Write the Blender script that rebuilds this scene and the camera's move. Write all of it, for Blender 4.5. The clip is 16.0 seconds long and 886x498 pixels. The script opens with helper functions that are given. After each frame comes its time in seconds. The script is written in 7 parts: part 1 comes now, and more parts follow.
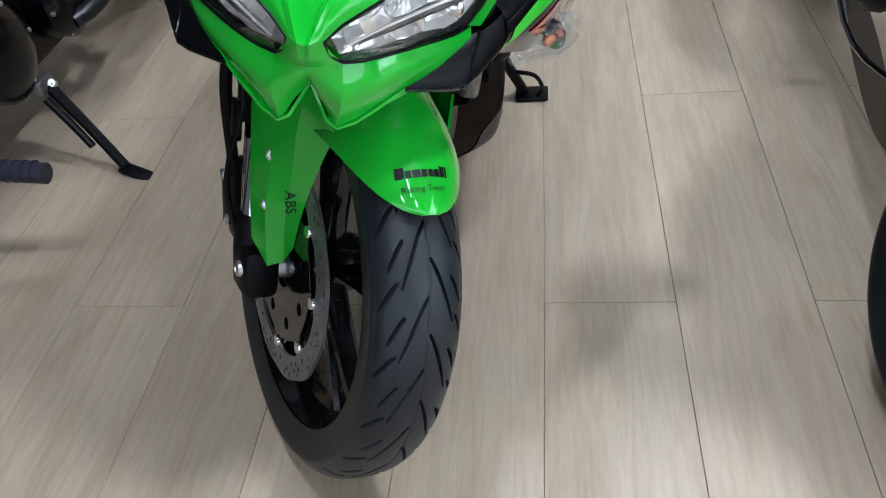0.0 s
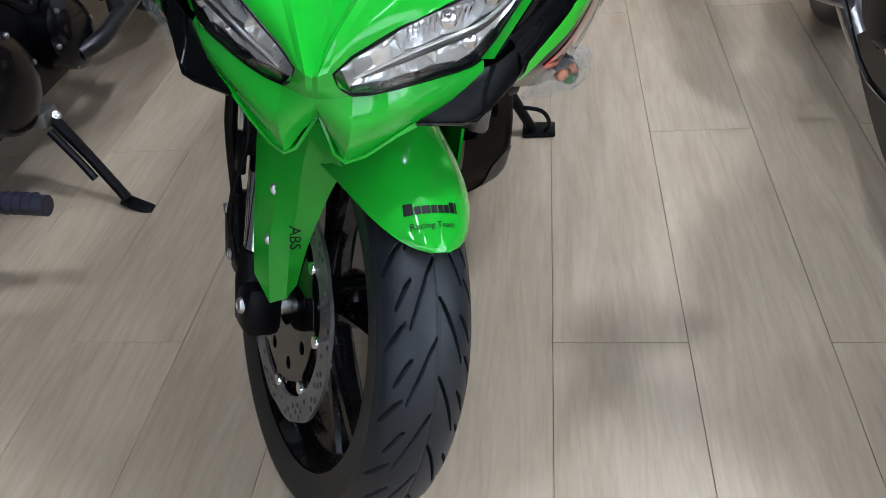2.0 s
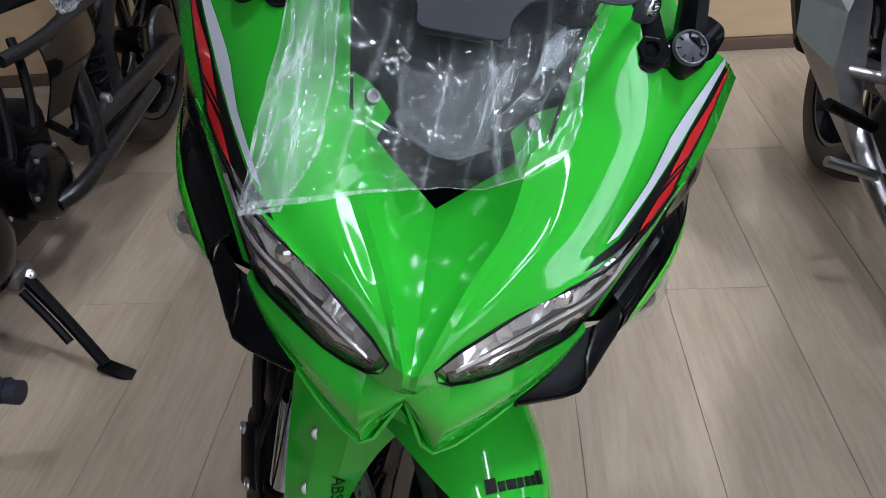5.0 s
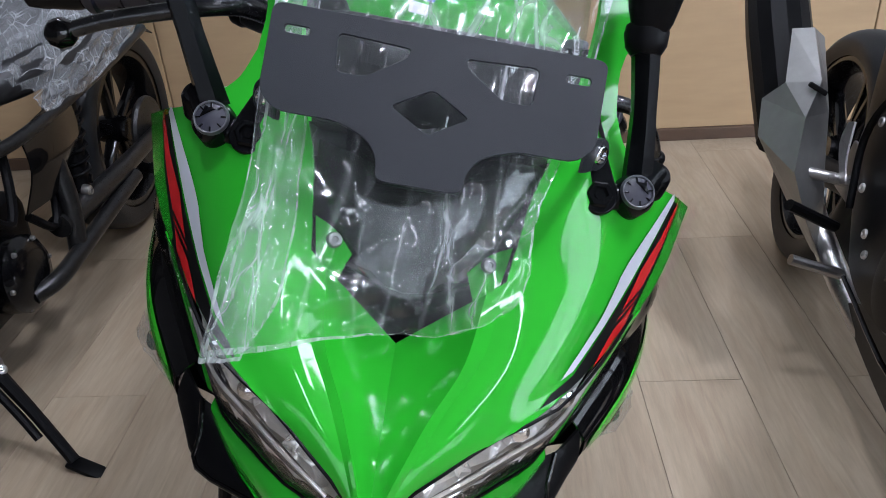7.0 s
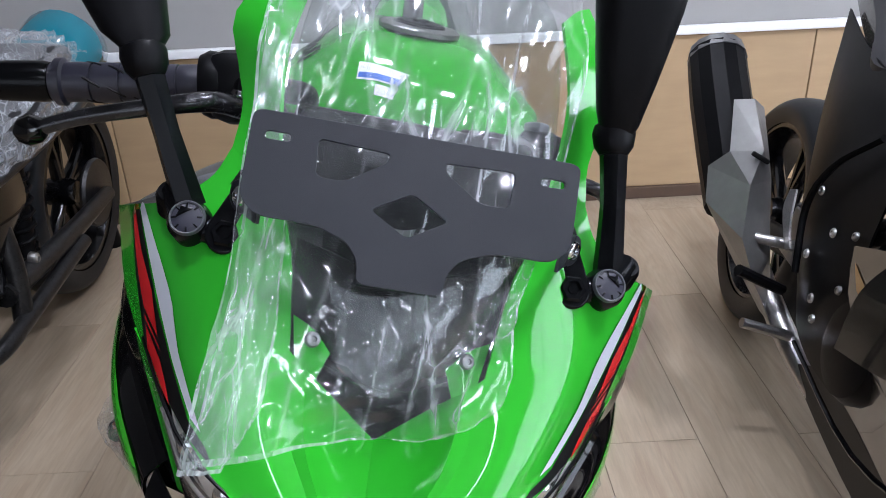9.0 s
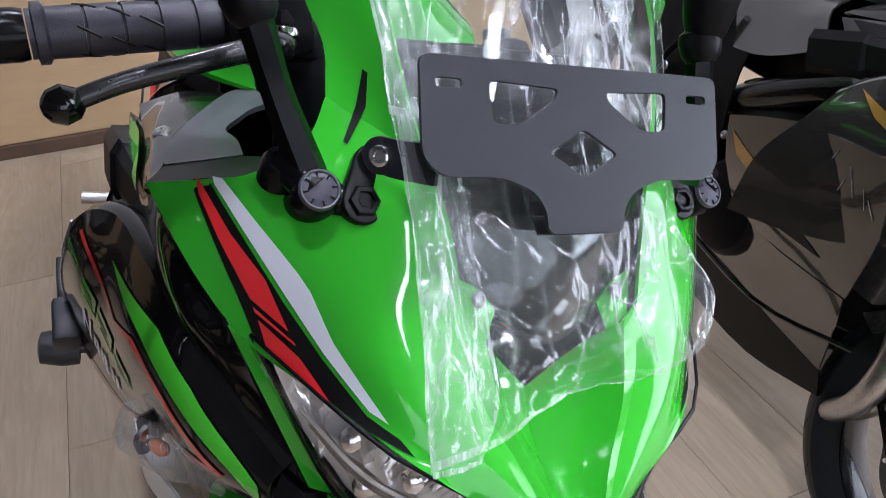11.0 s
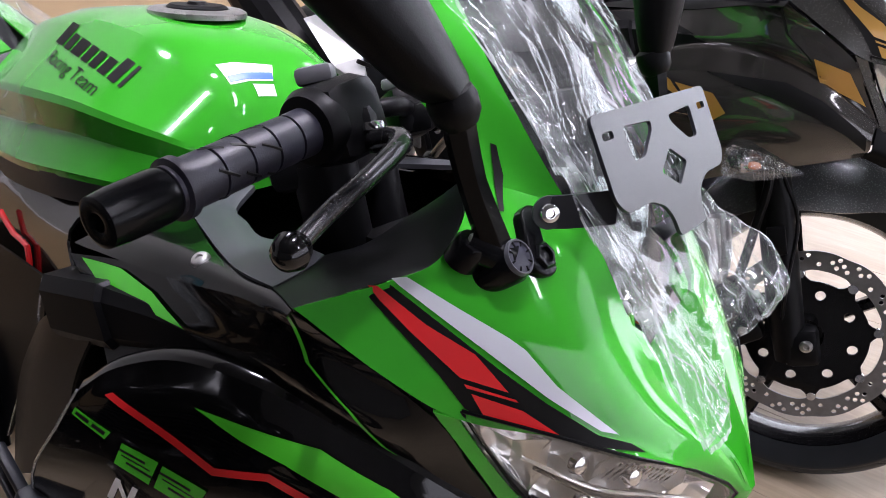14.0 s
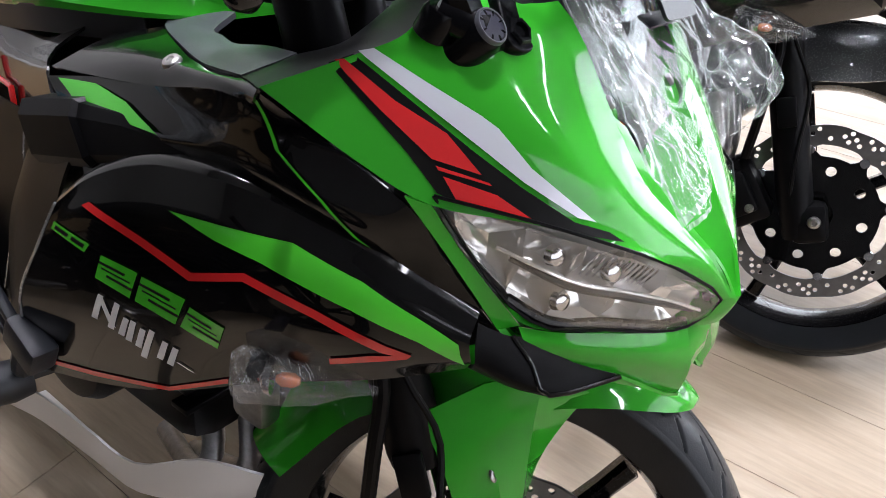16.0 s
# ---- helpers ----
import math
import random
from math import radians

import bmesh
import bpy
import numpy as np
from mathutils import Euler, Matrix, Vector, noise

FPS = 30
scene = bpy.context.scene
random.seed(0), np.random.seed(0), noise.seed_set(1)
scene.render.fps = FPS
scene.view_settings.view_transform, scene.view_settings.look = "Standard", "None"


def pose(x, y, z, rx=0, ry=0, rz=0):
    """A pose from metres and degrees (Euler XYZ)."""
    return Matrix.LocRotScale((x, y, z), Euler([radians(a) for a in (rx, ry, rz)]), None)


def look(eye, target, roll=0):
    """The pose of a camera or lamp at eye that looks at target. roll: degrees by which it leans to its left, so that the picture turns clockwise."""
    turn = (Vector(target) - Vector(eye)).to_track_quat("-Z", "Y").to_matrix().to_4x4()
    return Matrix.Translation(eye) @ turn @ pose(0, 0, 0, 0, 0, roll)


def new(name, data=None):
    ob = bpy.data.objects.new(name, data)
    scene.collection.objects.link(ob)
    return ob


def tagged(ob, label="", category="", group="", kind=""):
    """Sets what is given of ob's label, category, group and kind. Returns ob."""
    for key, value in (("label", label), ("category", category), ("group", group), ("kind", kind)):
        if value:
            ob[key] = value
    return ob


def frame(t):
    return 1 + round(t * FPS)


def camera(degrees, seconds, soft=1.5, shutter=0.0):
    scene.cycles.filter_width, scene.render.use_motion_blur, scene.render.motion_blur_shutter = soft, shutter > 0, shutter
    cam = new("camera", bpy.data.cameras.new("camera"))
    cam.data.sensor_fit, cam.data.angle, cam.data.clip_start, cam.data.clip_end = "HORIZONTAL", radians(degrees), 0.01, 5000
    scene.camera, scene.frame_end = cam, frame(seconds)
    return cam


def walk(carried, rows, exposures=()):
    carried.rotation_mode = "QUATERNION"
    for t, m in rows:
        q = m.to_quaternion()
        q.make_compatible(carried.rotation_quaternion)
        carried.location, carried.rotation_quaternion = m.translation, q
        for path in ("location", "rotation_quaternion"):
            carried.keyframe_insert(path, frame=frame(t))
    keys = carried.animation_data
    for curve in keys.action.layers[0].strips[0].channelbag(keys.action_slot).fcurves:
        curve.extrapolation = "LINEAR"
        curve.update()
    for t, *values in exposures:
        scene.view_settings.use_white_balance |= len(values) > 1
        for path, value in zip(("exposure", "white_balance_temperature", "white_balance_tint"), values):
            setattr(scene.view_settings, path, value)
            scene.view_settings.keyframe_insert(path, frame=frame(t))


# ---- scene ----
from mathutils.bvhtree import BVHTree

cam = camera(59.9, 16.0, 0.7)
PATH = [
    (0, (0.369, -0.67, 0.986), (0.076, 0.765, -0.376), -9.0),
    (0.5, (0.371, -0.667, 0.984), (0.069, 0.765, -0.379), -9.3),
    (1, (0.367, -0.669, 0.983), (0.062, 0.775, -0.367), -9.2),
    (1.5, (0.367, -0.663, 0.978), (0.058, 0.807, -0.342), -8.8),
    (2, (0.357, -0.648, 0.971), (0.061, 0.847, -0.324), -8.3),
    (2.5, (0.309, -0.597, 0.964), (0.046, 0.93, -0.3), -7.6),
    (3, (0.256, -0.555, 0.966), (0.025, 0.997, -0.273), -7.0),
    (3.5, (0.22, -0.529, 0.977), (0.009, 1.055, -0.225), -6.3),
    (4, (0.212, -0.507, 0.998), (0.017, 1.105, -0.17), -5.8),
    (4.2, (0.217, -0.494, 1.011), (0.028, 1.126, -0.146), -5.7),
    (6.3, (0.238, -0.472, 1.066), (0.092, 1.243, 0.048), -4.3),
    (6.5, (0.241, -0.473, 1.072), (0.097, 1.259, 0.083), -4.3),
    (7, (0.252, -0.466, 1.093), (0.131, 1.276, 0.117), -4.1),
    (7.5, (0.255, -0.462, 1.108), (0.166, 1.311, 0.187), -3.8),
    (8, (0.256, -0.456, 1.133), (0.199, 1.324, 0.222), -3.4),
    (8.2, (0.261, -0.459, 1.126), (0.187, 1.35, 0.277), -3.8),
    (10.3, (0.061, -0.425, 1.155), (0.491, 1.228, 0.116), -0.3),
    (10.5, (0.023, -0.415, 1.162), (0.522, 1.192, 0.081), -0.3),
    (11, (-0.033, -0.347, 1.149), (0.604, 1.176, 0.021), -0.6),
    (11.5, (-0.084, -0.249, 1.143), (0.777, 1.126, -0.027), -0.4),
    (12, (-0.159, -0.206, 1.14), (0.828, 1.106, -0.002), -2.6),
    (12.5, (-0.206, -0.162, 1.165), (0.93, 0.99, -0.011), -0.8),
    (13, (-0.215, -0.155, 1.175), (1.008, 0.932, 0.025), -0.7),
    (13.5, (-0.271, -0.159, 1.195), (0.995, 0.888, 0.054), -1.6),
    (14, (-0.31, -0.162, 1.21), (0.999, 0.854, 0.09), -1.8),
    (14.5, (-0.336, -0.153, 1.207), (0.954, 0.88, 0.08), -2.6),
    (15, (-0.334, -0.17, 1.176), (0.943, 0.838, 0.013), -2.2),
    (15.5, (-0.333, -0.202, 1.137), (0.887, 0.799, -0.092), -3.0),
    (16, (-0.332, -0.216, 1.112), (0.869, 0.786, -0.134), -3.0),
]
walk(cam, [(t, look(eye, target, roll)) for t, eye, target, roll in PATH],
     exposures=[(0, 0.34, 5560, 12), (2, 0.28, 5600, 13), (3.5, 0.06, 5700, 17), (4.2, 0.05, 5750, 18), (6.3, -0.03, 5800, 18), (8.2, 0.05, 5860, 19), (11, 0.42, 5950, 23), (13, 0.48, 6200, 26), (14.5, 0.46, 6250, 27), (16, 0.62, 6250, 21)])
# Fourth and sixth panels are added fill for rear wall and nose.
LIGHTS = ((0.12, -0.15, 25, 0.07, 0.07), (0.85, 0.36, 6, 0.12, 0.12), (1.55, 0.05, 72, 0.30, 0.30), (0.35, 1.55, 16, 0.25, 0.25), (1.1, -1.4, 5, 0.14, 1.2), (0.1, -3.0, 7, 0.14, 1.2), (1.65, -2.8, 7, 0.14, 1.2))
STREET, DAY, FRONT_FILL = 5.0, 42, 40

# ---------- light ----------
world = bpy.data.worlds.new("world")
scene.world = world
world.use_nodes = True
world.node_tree.nodes["Background"].inputs[0].default_value = (0.9, 0.95, 1.0, 1)
world.node_tree.nodes["Background"].inputs[1].default_value = 0.05
scene.view_settings.exposure = 0.0


# ---------- materials ----------
def principled(name, color, rough=0.5, metal=0.0, coat=0.0, spec=0.5):
    m = bpy.data.materials.new(name)
    m.use_nodes = True
    b = m.node_tree.nodes["Principled BSDF"]
    b.inputs["Base Color"].default_value = (*color, 1)
    b.inputs["Roughness"].default_value = rough
    b.inputs["Metallic"].default_value = metal
    b.inputs["Coat Weight"].default_value = coat
    b.inputs["Coat Roughness"].default_value = 0.04
    b.inputs["Specular IOR Level"].default_value = spec
    return m


def add(m, kind, **values):
    n = m.node_tree.nodes.new(kind)
    for k, v in values.items():
        n.inputs[k].default_value = v
    return n


def worn(m, color, other, scale=40.0, amount=0.5, rough=(0.3, 0.5), bump=0.0, fine=400.0, stretch=(1, 1, 1)):
    """Two-scale colour and gloss variation, with a fine relief."""
    t = m.node_tree
    b = t.nodes["Principled BSDF"]
    co = t.nodes.new("ShaderNodeTexCoord")
    mp = add(m, "ShaderNodeMapping", Scale=stretch)
    t.links.new(co.outputs["Object"], mp.inputs["Vector"])
    n1 = add(m, "ShaderNodeTexNoise", Scale=scale, Detail=5.0, Roughness=0.6)
    n2 = add(m, "ShaderNodeTexNoise", Scale=fine, Detail=3.0)
    for n in (n1, n2):
        t.links.new(mp.outputs[0], n.inputs["Vector"])
    mix = t.nodes.new("ShaderNodeMix")
    mix.data_type = "RGBA"
    mix.inputs[6].default_value, mix.inputs[7].default_value = (*color, 1), (*other, 1)
    ramp = add(m, "ShaderNodeMapRange")
    ramp.inputs[1].default_value, ramp.inputs[2].default_value, ramp.inputs[4].default_value = 0.35, 0.7, amount
    t.links.new(n1.outputs[0], ramp.inputs[0])
    t.links.new(ramp.outputs[0], mix.inputs[0])
    t.links.new(mix.outputs[2], b.inputs["Base Color"])
    rr = add(m, "ShaderNodeMapRange")
    rr.inputs[1].default_value, rr.inputs[2].default_value = 0.3, 0.7
    rr.inputs[3].default_value, rr.inputs[4].default_value = rough
    t.links.new(n2.outputs[0], rr.inputs[0])
    t.links.new(rr.outputs[0], b.inputs["Roughness"])
    if bump:
        bp = add(m, "ShaderNodeBump", Strength=bump, Distance=0.001)
        t.links.new(n2.outputs[0], bp.inputs["Height"])
        t.links.new(bp.outputs[0], b.inputs["Normal"])
    return m


def paint(name, color, coat=1.0):
    m = principled(name, color, 0.22, 0.0, coat, 0.08)
    c2 = tuple(c * 0.9 for c in color)
    return worn(m, color, c2, 6.0, 0.5, (0.16, 0.24), 0.015, 900.0)


GREEN = paint("green_paint", (0.023, 0.330, 0.016))
BLACK = paint("black_gloss_paint", (0.002, 0.002, 0.0022), 0.75)
GREY = worn(principled("grey_paint", (0.05, 0.05, 0.048), 0.3, 0.4, 1.0), (0.05, 0.05, 0.046), (0.07, 0.068, 0.06), 8.0, 0.5, (0.2, 0.3))
CHARCOAL = worn(principled("charcoal_paint", (0.03, 0.029, 0.027), 0.2, 0.4, 1.0), (0.034, 0.032, 0.029), (0.046, 0.043, 0.039), 8.0, 0.5, (0.14, 0.22))
SATIN = worn(principled("black_plastic", (0.003, 0.003, 0.0035), 0.4, 0, 0, 0.11), (0.0018, 0.0018, 0.0022), (0.0035, 0.0035, 0.004), 25.0, 0.6, (0.34, 0.46), 0.10, 900.0)
JET = worn(principled("black_gloss_plastic", (0.003, 0.003, 0.0035), 0.2, 0, 0, 0.13), (0.0018, 0.0018, 0.0022), (0.0035, 0.0045, 0.005), 25.0, 0.6, (0.16, 0.26), 0.05, 900.0)
SWITCH = worn(principled("grey_switch_plastic", (0.12, 0.12, 0.13), 0.4), (0.12, 0.12, 0.13), (0.16, 0.16, 0.17), 40.0, 0.5, (0.35, 0.45))
MATTE = worn(principled("black_powder_coat", (0.02, 0.022, 0.027), 0.4, 0, 0, 0.40), (0.009, 0.0105, 0.014), (0.012, 0.0135, 0.0175), 30.0, 0.6, (0.36, 0.44), 0.15, 1500.0)
DASH = worn(principled("grey_plastic", (0.03, 0.03, 0.034)), (0.008, 0.008, 0.010), (0.013, 0.013, 0.016), 30.0, 0.6, (0.42, 0.55), 0.2, 1200.0)
TRIM = worn(principled("grey_cockpit_plastic", (0.03, 0.031, 0.036)), (0.044, 0.046, 0.053), (0.060, 0.062, 0.070), 30.0, 0.6, (0.34, 0.46), 0.2, 1200.0)
RUBBER = worn(principled("tyre_rubber", (0.010, 0.011, 0.013), 0.5, 0, 0, 0.32), (0.0055, 0.0070, 0.0088), (0.0095, 0.0115, 0.0140), 22.0, 0.7, (0.34, 0.50), 0.2, 500.0)
GRIP = worn(principled("grip_rubber", (0.010, 0.010, 0.018)), (0.009, 0.009, 0.016), (0.014, 0.014, 0.026), 60.0, 0.7, (0.38, 0.50), 0.2, 900.0)
RED = principled("red_film", (0.62, 0.02, 0.02), 0.25, 0.0, 0.8)
SILVER = principled("silver_film", (0.62, 0.64, 0.69), 0.28, 0.15, 0.8)
WHITE = principled("white_film", (0.8, 0.8, 0.8), 0.35)
INK = principled("black_film", (0.004, 0.004, 0.004), 0.5, 0.0, 0.0, 0.18)
LIME = principled("lime_film", (0.05, 0.5, 0.02), 0.25, 0.0, 0.8)
GOLD = principled("gold_film", (0.45, 0.24, 0.05), 0.3, 0.5, 0.8)
BLUE = principled("blue_print", (0.03, 0.12, 0.5), 0.4)
STEEL = worn(principled("brushed_steel", (0.5, 0.5, 0.5), 0.35, 1.0), (0.42, 0.41, 0.4), (0.55, 0.54, 0.53), 90.0, 0.6, (0.25, 0.42), 0.1, 700.0)
DISC = worn(principled("disc_steel", (0.15, 0.145, 0.14), 0.4, 0.55), (0.13, 0.125, 0.12), (0.19, 0.185, 0.18), 60.0, 0.6, (0.28, 0.42), 0.1, 700.0)
RIM = worn(principled("black_rim_paint", (0.002, 0.002, 0.0022), 0.16, 0, 0.35, 0.2), (0.0015, 0.0015, 0.002), (0.003, 0.003, 0.0035), 20.0, 0.5, (0.18, 0.3))
CHROME = worn(principled("chrome", (0.7, 0.7, 0.72), 0.1, 1.0), (0.7, 0.7, 0.72), (0.6, 0.6, 0.63), 60.0, 0.5, (0.06, 0.14))
ALLOY = worn(principled("cast_alloy", (0.3, 0.3, 0.3), 0.4, 1.0), (0.22, 0.22, 0.22), (0.40, 0.40, 0.40), 60.0, 0.6, (0.35, 0.5), 0.2, 600.0)
MUFFLER = worn(principled("silver_muffler", (0.3, 0.3, 0.29), 0.4, 0.9), (0.3, 0.3, 0.29), (0.36, 0.36, 0.35), 30.0, 0.6, (0.33, 0.45), 0.1, 600.0)
PIPE = worn(principled("dark_pipe", (0.1, 0.1, 0.1), 0.35, 0.7), (0.02, 0.02, 0.02), (0.045, 0.045, 0.045), 50.0, 0.6, (0.25, 0.4))
LEVER = worn(principled("lever_anodised", (0.012, 0.012, 0.013), 0.3, 0.3, 0.2), (0.010, 0.010, 0.011), (0.016, 0.016, 0.017), 20.0, 0.5, (0.22, 0.28))
AMBER = principled("amber_bulb", (0.42, 0.13, 0.05), 0.25)
CARDWALL = worn(principled("tan_board", (0.3, 0.2, 0.11)), (0.41, 0.285, 0.155), (0.34, 0.23, 0.125), 4.0, 0.6, (0.45, 0.6), 0.1, 300.0, (1, 1, 6))
DARKWOOD = worn(principled("dark_skirting", (0.08, 0.045, 0.025)), (0.085, 0.05, 0.03), (0.05, 0.03, 0.02), 12.0, 0.6, (0.4, 0.55), 0.1, 300.0)
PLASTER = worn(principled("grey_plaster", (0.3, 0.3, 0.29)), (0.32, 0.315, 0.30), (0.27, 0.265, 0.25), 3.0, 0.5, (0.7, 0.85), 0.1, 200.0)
# Plaster darkened for unseen surfaces, so black parts reflect little light.
DARKENED_PLASTER = worn(principled("darkened_plaster", (0.09, 0.09, 0.088)), (0.09, 0.088, 0.084), (0.07, 0.069, 0.066), 3.0, 0.5, (0.7, 0.85), 0.1, 200.0)
GROOVE = principled("floor_joint", (0.20, 0.155, 0.11), 0.8)
LAMPSHELL = worn(principled("silvered_plastic", (0.9, 0.89, 0.88), 0.08, 0.7, 0.0), (0.93, 0.92, 0.91), (0.84, 0.83, 0.82), 26.0, 0.5, (0.05, 0.12))
VINYL = worn(principled("seat_vinyl", (0.005, 0.005, 0.006)), (0.004, 0.004, 0.005), (0.009, 0.009, 0.010), 40.0, 0.6, (0.4, 0.55), 0.25, 800.0)
PALEGREY = worn(principled("silver_grey_paint", (0.25, 0.26, 0.27), 0.3, 0.5, 1.0), (0.25, 0.26, 0.27), (0.32, 0.33, 0.34), 8.0, 0.5, (0.2, 0.3))
TEAL = paint("teal_paint", (0.01, 0.15, 0.2))


def clear(name, tint=(1, 1, 1), rough=0.02, most=0.11):
    """Thin clear plastic: lets light straight through, with a surface gloss."""
    m = bpy.data.materials.new(name)
    m.use_nodes = True
    t = m.node_tree
    t.nodes.remove(t.nodes["Principled BSDF"])
    tr = add(m, "ShaderNodeBsdfTransparent", Color=(*tint, 1))
    gl = add(m, "ShaderNodeBsdfGlossy", Color=(1, 1, 1, 1), Roughness=rough)
    fr = add(m, "ShaderNodeFresnel", IOR=1.45)
    cap = t.nodes.new("ShaderNodeMath")
    cap.operation = "MINIMUM"
    cap.inputs[1].default_value = most
    mix = t.nodes.new("ShaderNodeMixShader")
    t.links.new(fr.outputs[0], cap.inputs[0])
    t.links.new(cap.outputs[0], mix.inputs[0])
    t.links.new(tr.outputs[0], mix.inputs[1])
    t.links.new(gl.outputs[0], mix.inputs[2])
    t.links.new(mix.outputs[0], t.nodes["Material Output"].inputs[0])
    return m


LENS = clear("clear_lens", (0.99, 0.99, 0.985), most=0.10)
SCREEN = clear("windscreen_acrylic", (0.85, 0.88, 0.87))


def film_material(name="wrapping_film", size=1.0, fog=0.065, shine=0.035, rough=0.16, white=1.0):
    """Thin wrapping film: clear, a faint haze, whitened crease lines that run down it."""
    m = bpy.data.materials.new(name)
    m.use_nodes = True
    t = m.node_tree
    t.nodes.remove(t.nodes["Principled BSDF"])
    co = t.nodes.new("ShaderNodeTexCoord")
    turn = add(m, "ShaderNodeMapping", Rotation=(radians(38), 0, radians(9)))
    t.links.new(co.outputs["Object"], turn.inputs["Vector"])

    def lines(scale, squash, width, seed):
        mp = add(m, "ShaderNodeMapping", Scale=(1, 1, squash), Location=(seed, 0, 0))
        t.links.new(turn.outputs[0], mp.inputs["Vector"])
        warp = add(m, "ShaderNodeTexNoise", Scale=scale * 0.5, Detail=3.0)
        t.links.new(mp.outputs[0], warp.inputs["Vector"])
        sc = t.nodes.new("ShaderNodeVectorMath")
        sc.operation = "MULTIPLY_ADD"
        sc.inputs[1].default_value = (0.5 / scale,) * 3
        t.links.new(warp.outputs[1], sc.inputs[0])
        t.links.new(mp.outputs[0], sc.inputs[2])
        v = add(m, "ShaderNodeTexVoronoi", Scale=scale)
        v.feature = "DISTANCE_TO_EDGE"
        t.links.new(sc.outputs[0], v.inputs["Vector"])
        r = add(m, "ShaderNodeMapRange")
        r.inputs[1].default_value, r.inputs[2].default_value, r.inputs[3].default_value, r.inputs[4].default_value = 0.0, width, 1.0, 0.0
        t.links.new(v.outputs["Distance"], r.inputs[0])
        return r

    def math_node(op, a, b):
        n = t.nodes.new("ShaderNodeMath")
        n.operation = op
        n.use_clamp = True
        for k, v in enumerate((a, b)):
            if isinstance(v, (int, float)):
                n.inputs[k].default_value = v
            else:
                t.links.new(v.outputs[0], n.inputs[k])
        return n

    long, short = lines(46.0 / size, 0.09 * size, 0.06, 0.0), lines(90.0 / size, 0.22, 0.05, 3.0)
    patchy = add(m, "ShaderNodeTexNoise", Scale=22.0 / size, Detail=4.0)
    t.links.new(co.outputs["Object"], patchy.inputs["Vector"])
    gate = add(m, "ShaderNodeMapRange")
    gate.inputs[1].default_value, gate.inputs[2].default_value = 0.42, 0.68
    t.links.new(patchy.outputs[0], gate.inputs[0])
    crease = math_node("ADD", math_node("MULTIPLY", long, 0.36 * white), math_node("MULTIPLY", math_node("MULTIPLY", short, gate), 0.25 * white))
    crease = math_node("MULTIPLY", crease, math_node("ADD", gate, 0.35))
    haze = math_node("ADD", math_node("ADD", crease, math_node("MULTIPLY", gate, 0.07)), fog)
    clr = add(m, "ShaderNodeBsdfTransparent", Color=(0.96, 0.97, 0.97, 1))
    milk = add(m, "ShaderNodeBsdfDiffuse", Color=(0.80, 0.83, 0.85, 1))
    through_light = add(m, "ShaderNodeBsdfTranslucent", Color=(0.80, 0.83, 0.85, 1))
    mk = t.nodes.new("ShaderNodeMixShader")
    t.links.new(milk.outputs[0], mk.inputs[1])
    t.links.new(through_light.outputs[0], mk.inputs[2])
    body = t.nodes.new("ShaderNodeMixShader")
    t.links.new(haze.outputs[0], body.inputs[0])
    t.links.new(clr.outputs[0], body.inputs[1])
    t.links.new(mk.outputs[0], body.inputs[2])
    bp = add(m, "ShaderNodeBump", Strength=0.35, Distance=0.004)
    t.links.new(crease.outputs[0], bp.inputs["Height"])
    gl = add(m, "ShaderNodeBsdfGlossy", Color=(1, 1, 1, 1), Roughness=rough)
    fr = add(m, "ShaderNodeFresnel", IOR=1.4)
    t.links.new(bp.outputs[0], gl.inputs["Normal"])
    t.links.new(bp.outputs[0], fr.inputs["Normal"])
    cap = math_node("MINIMUM", fr, shine)
    mix = t.nodes.new("ShaderNodeMixShader")
    t.links.new(cap.outputs[0], mix.inputs[0])
    t.links.new(body.outputs[0], mix.inputs[1])
    t.links.new(gl.outputs[0], mix.inputs[2])
    t.links.new(mix.outputs[0], t.nodes["Material Output"].inputs[0])
    return m


FILM = film_material("wrapping_film", 1.6, 0.035, 0.07, 0.09, 0.75)
TAUT = film_material("taut_film", 1.7, 0.06, 0.07, 0.09, 1.0)
HEM = film_material("film_hem", 0.6, 0.26, 0.12, 0.10, 0.8)
FLAP = film_material("folded_film", 1.6, 0.07, 0.07, 0.12, 0.65)
SIGNAL_FILM = film_material("crinkled_film", 0.3, 0.02, 0.13, 0.06, 0.75)
FILM_THICK = film_material("heavy_wrapping_film", 1.2, 0.20, 0.34, 0.12, 0.8)


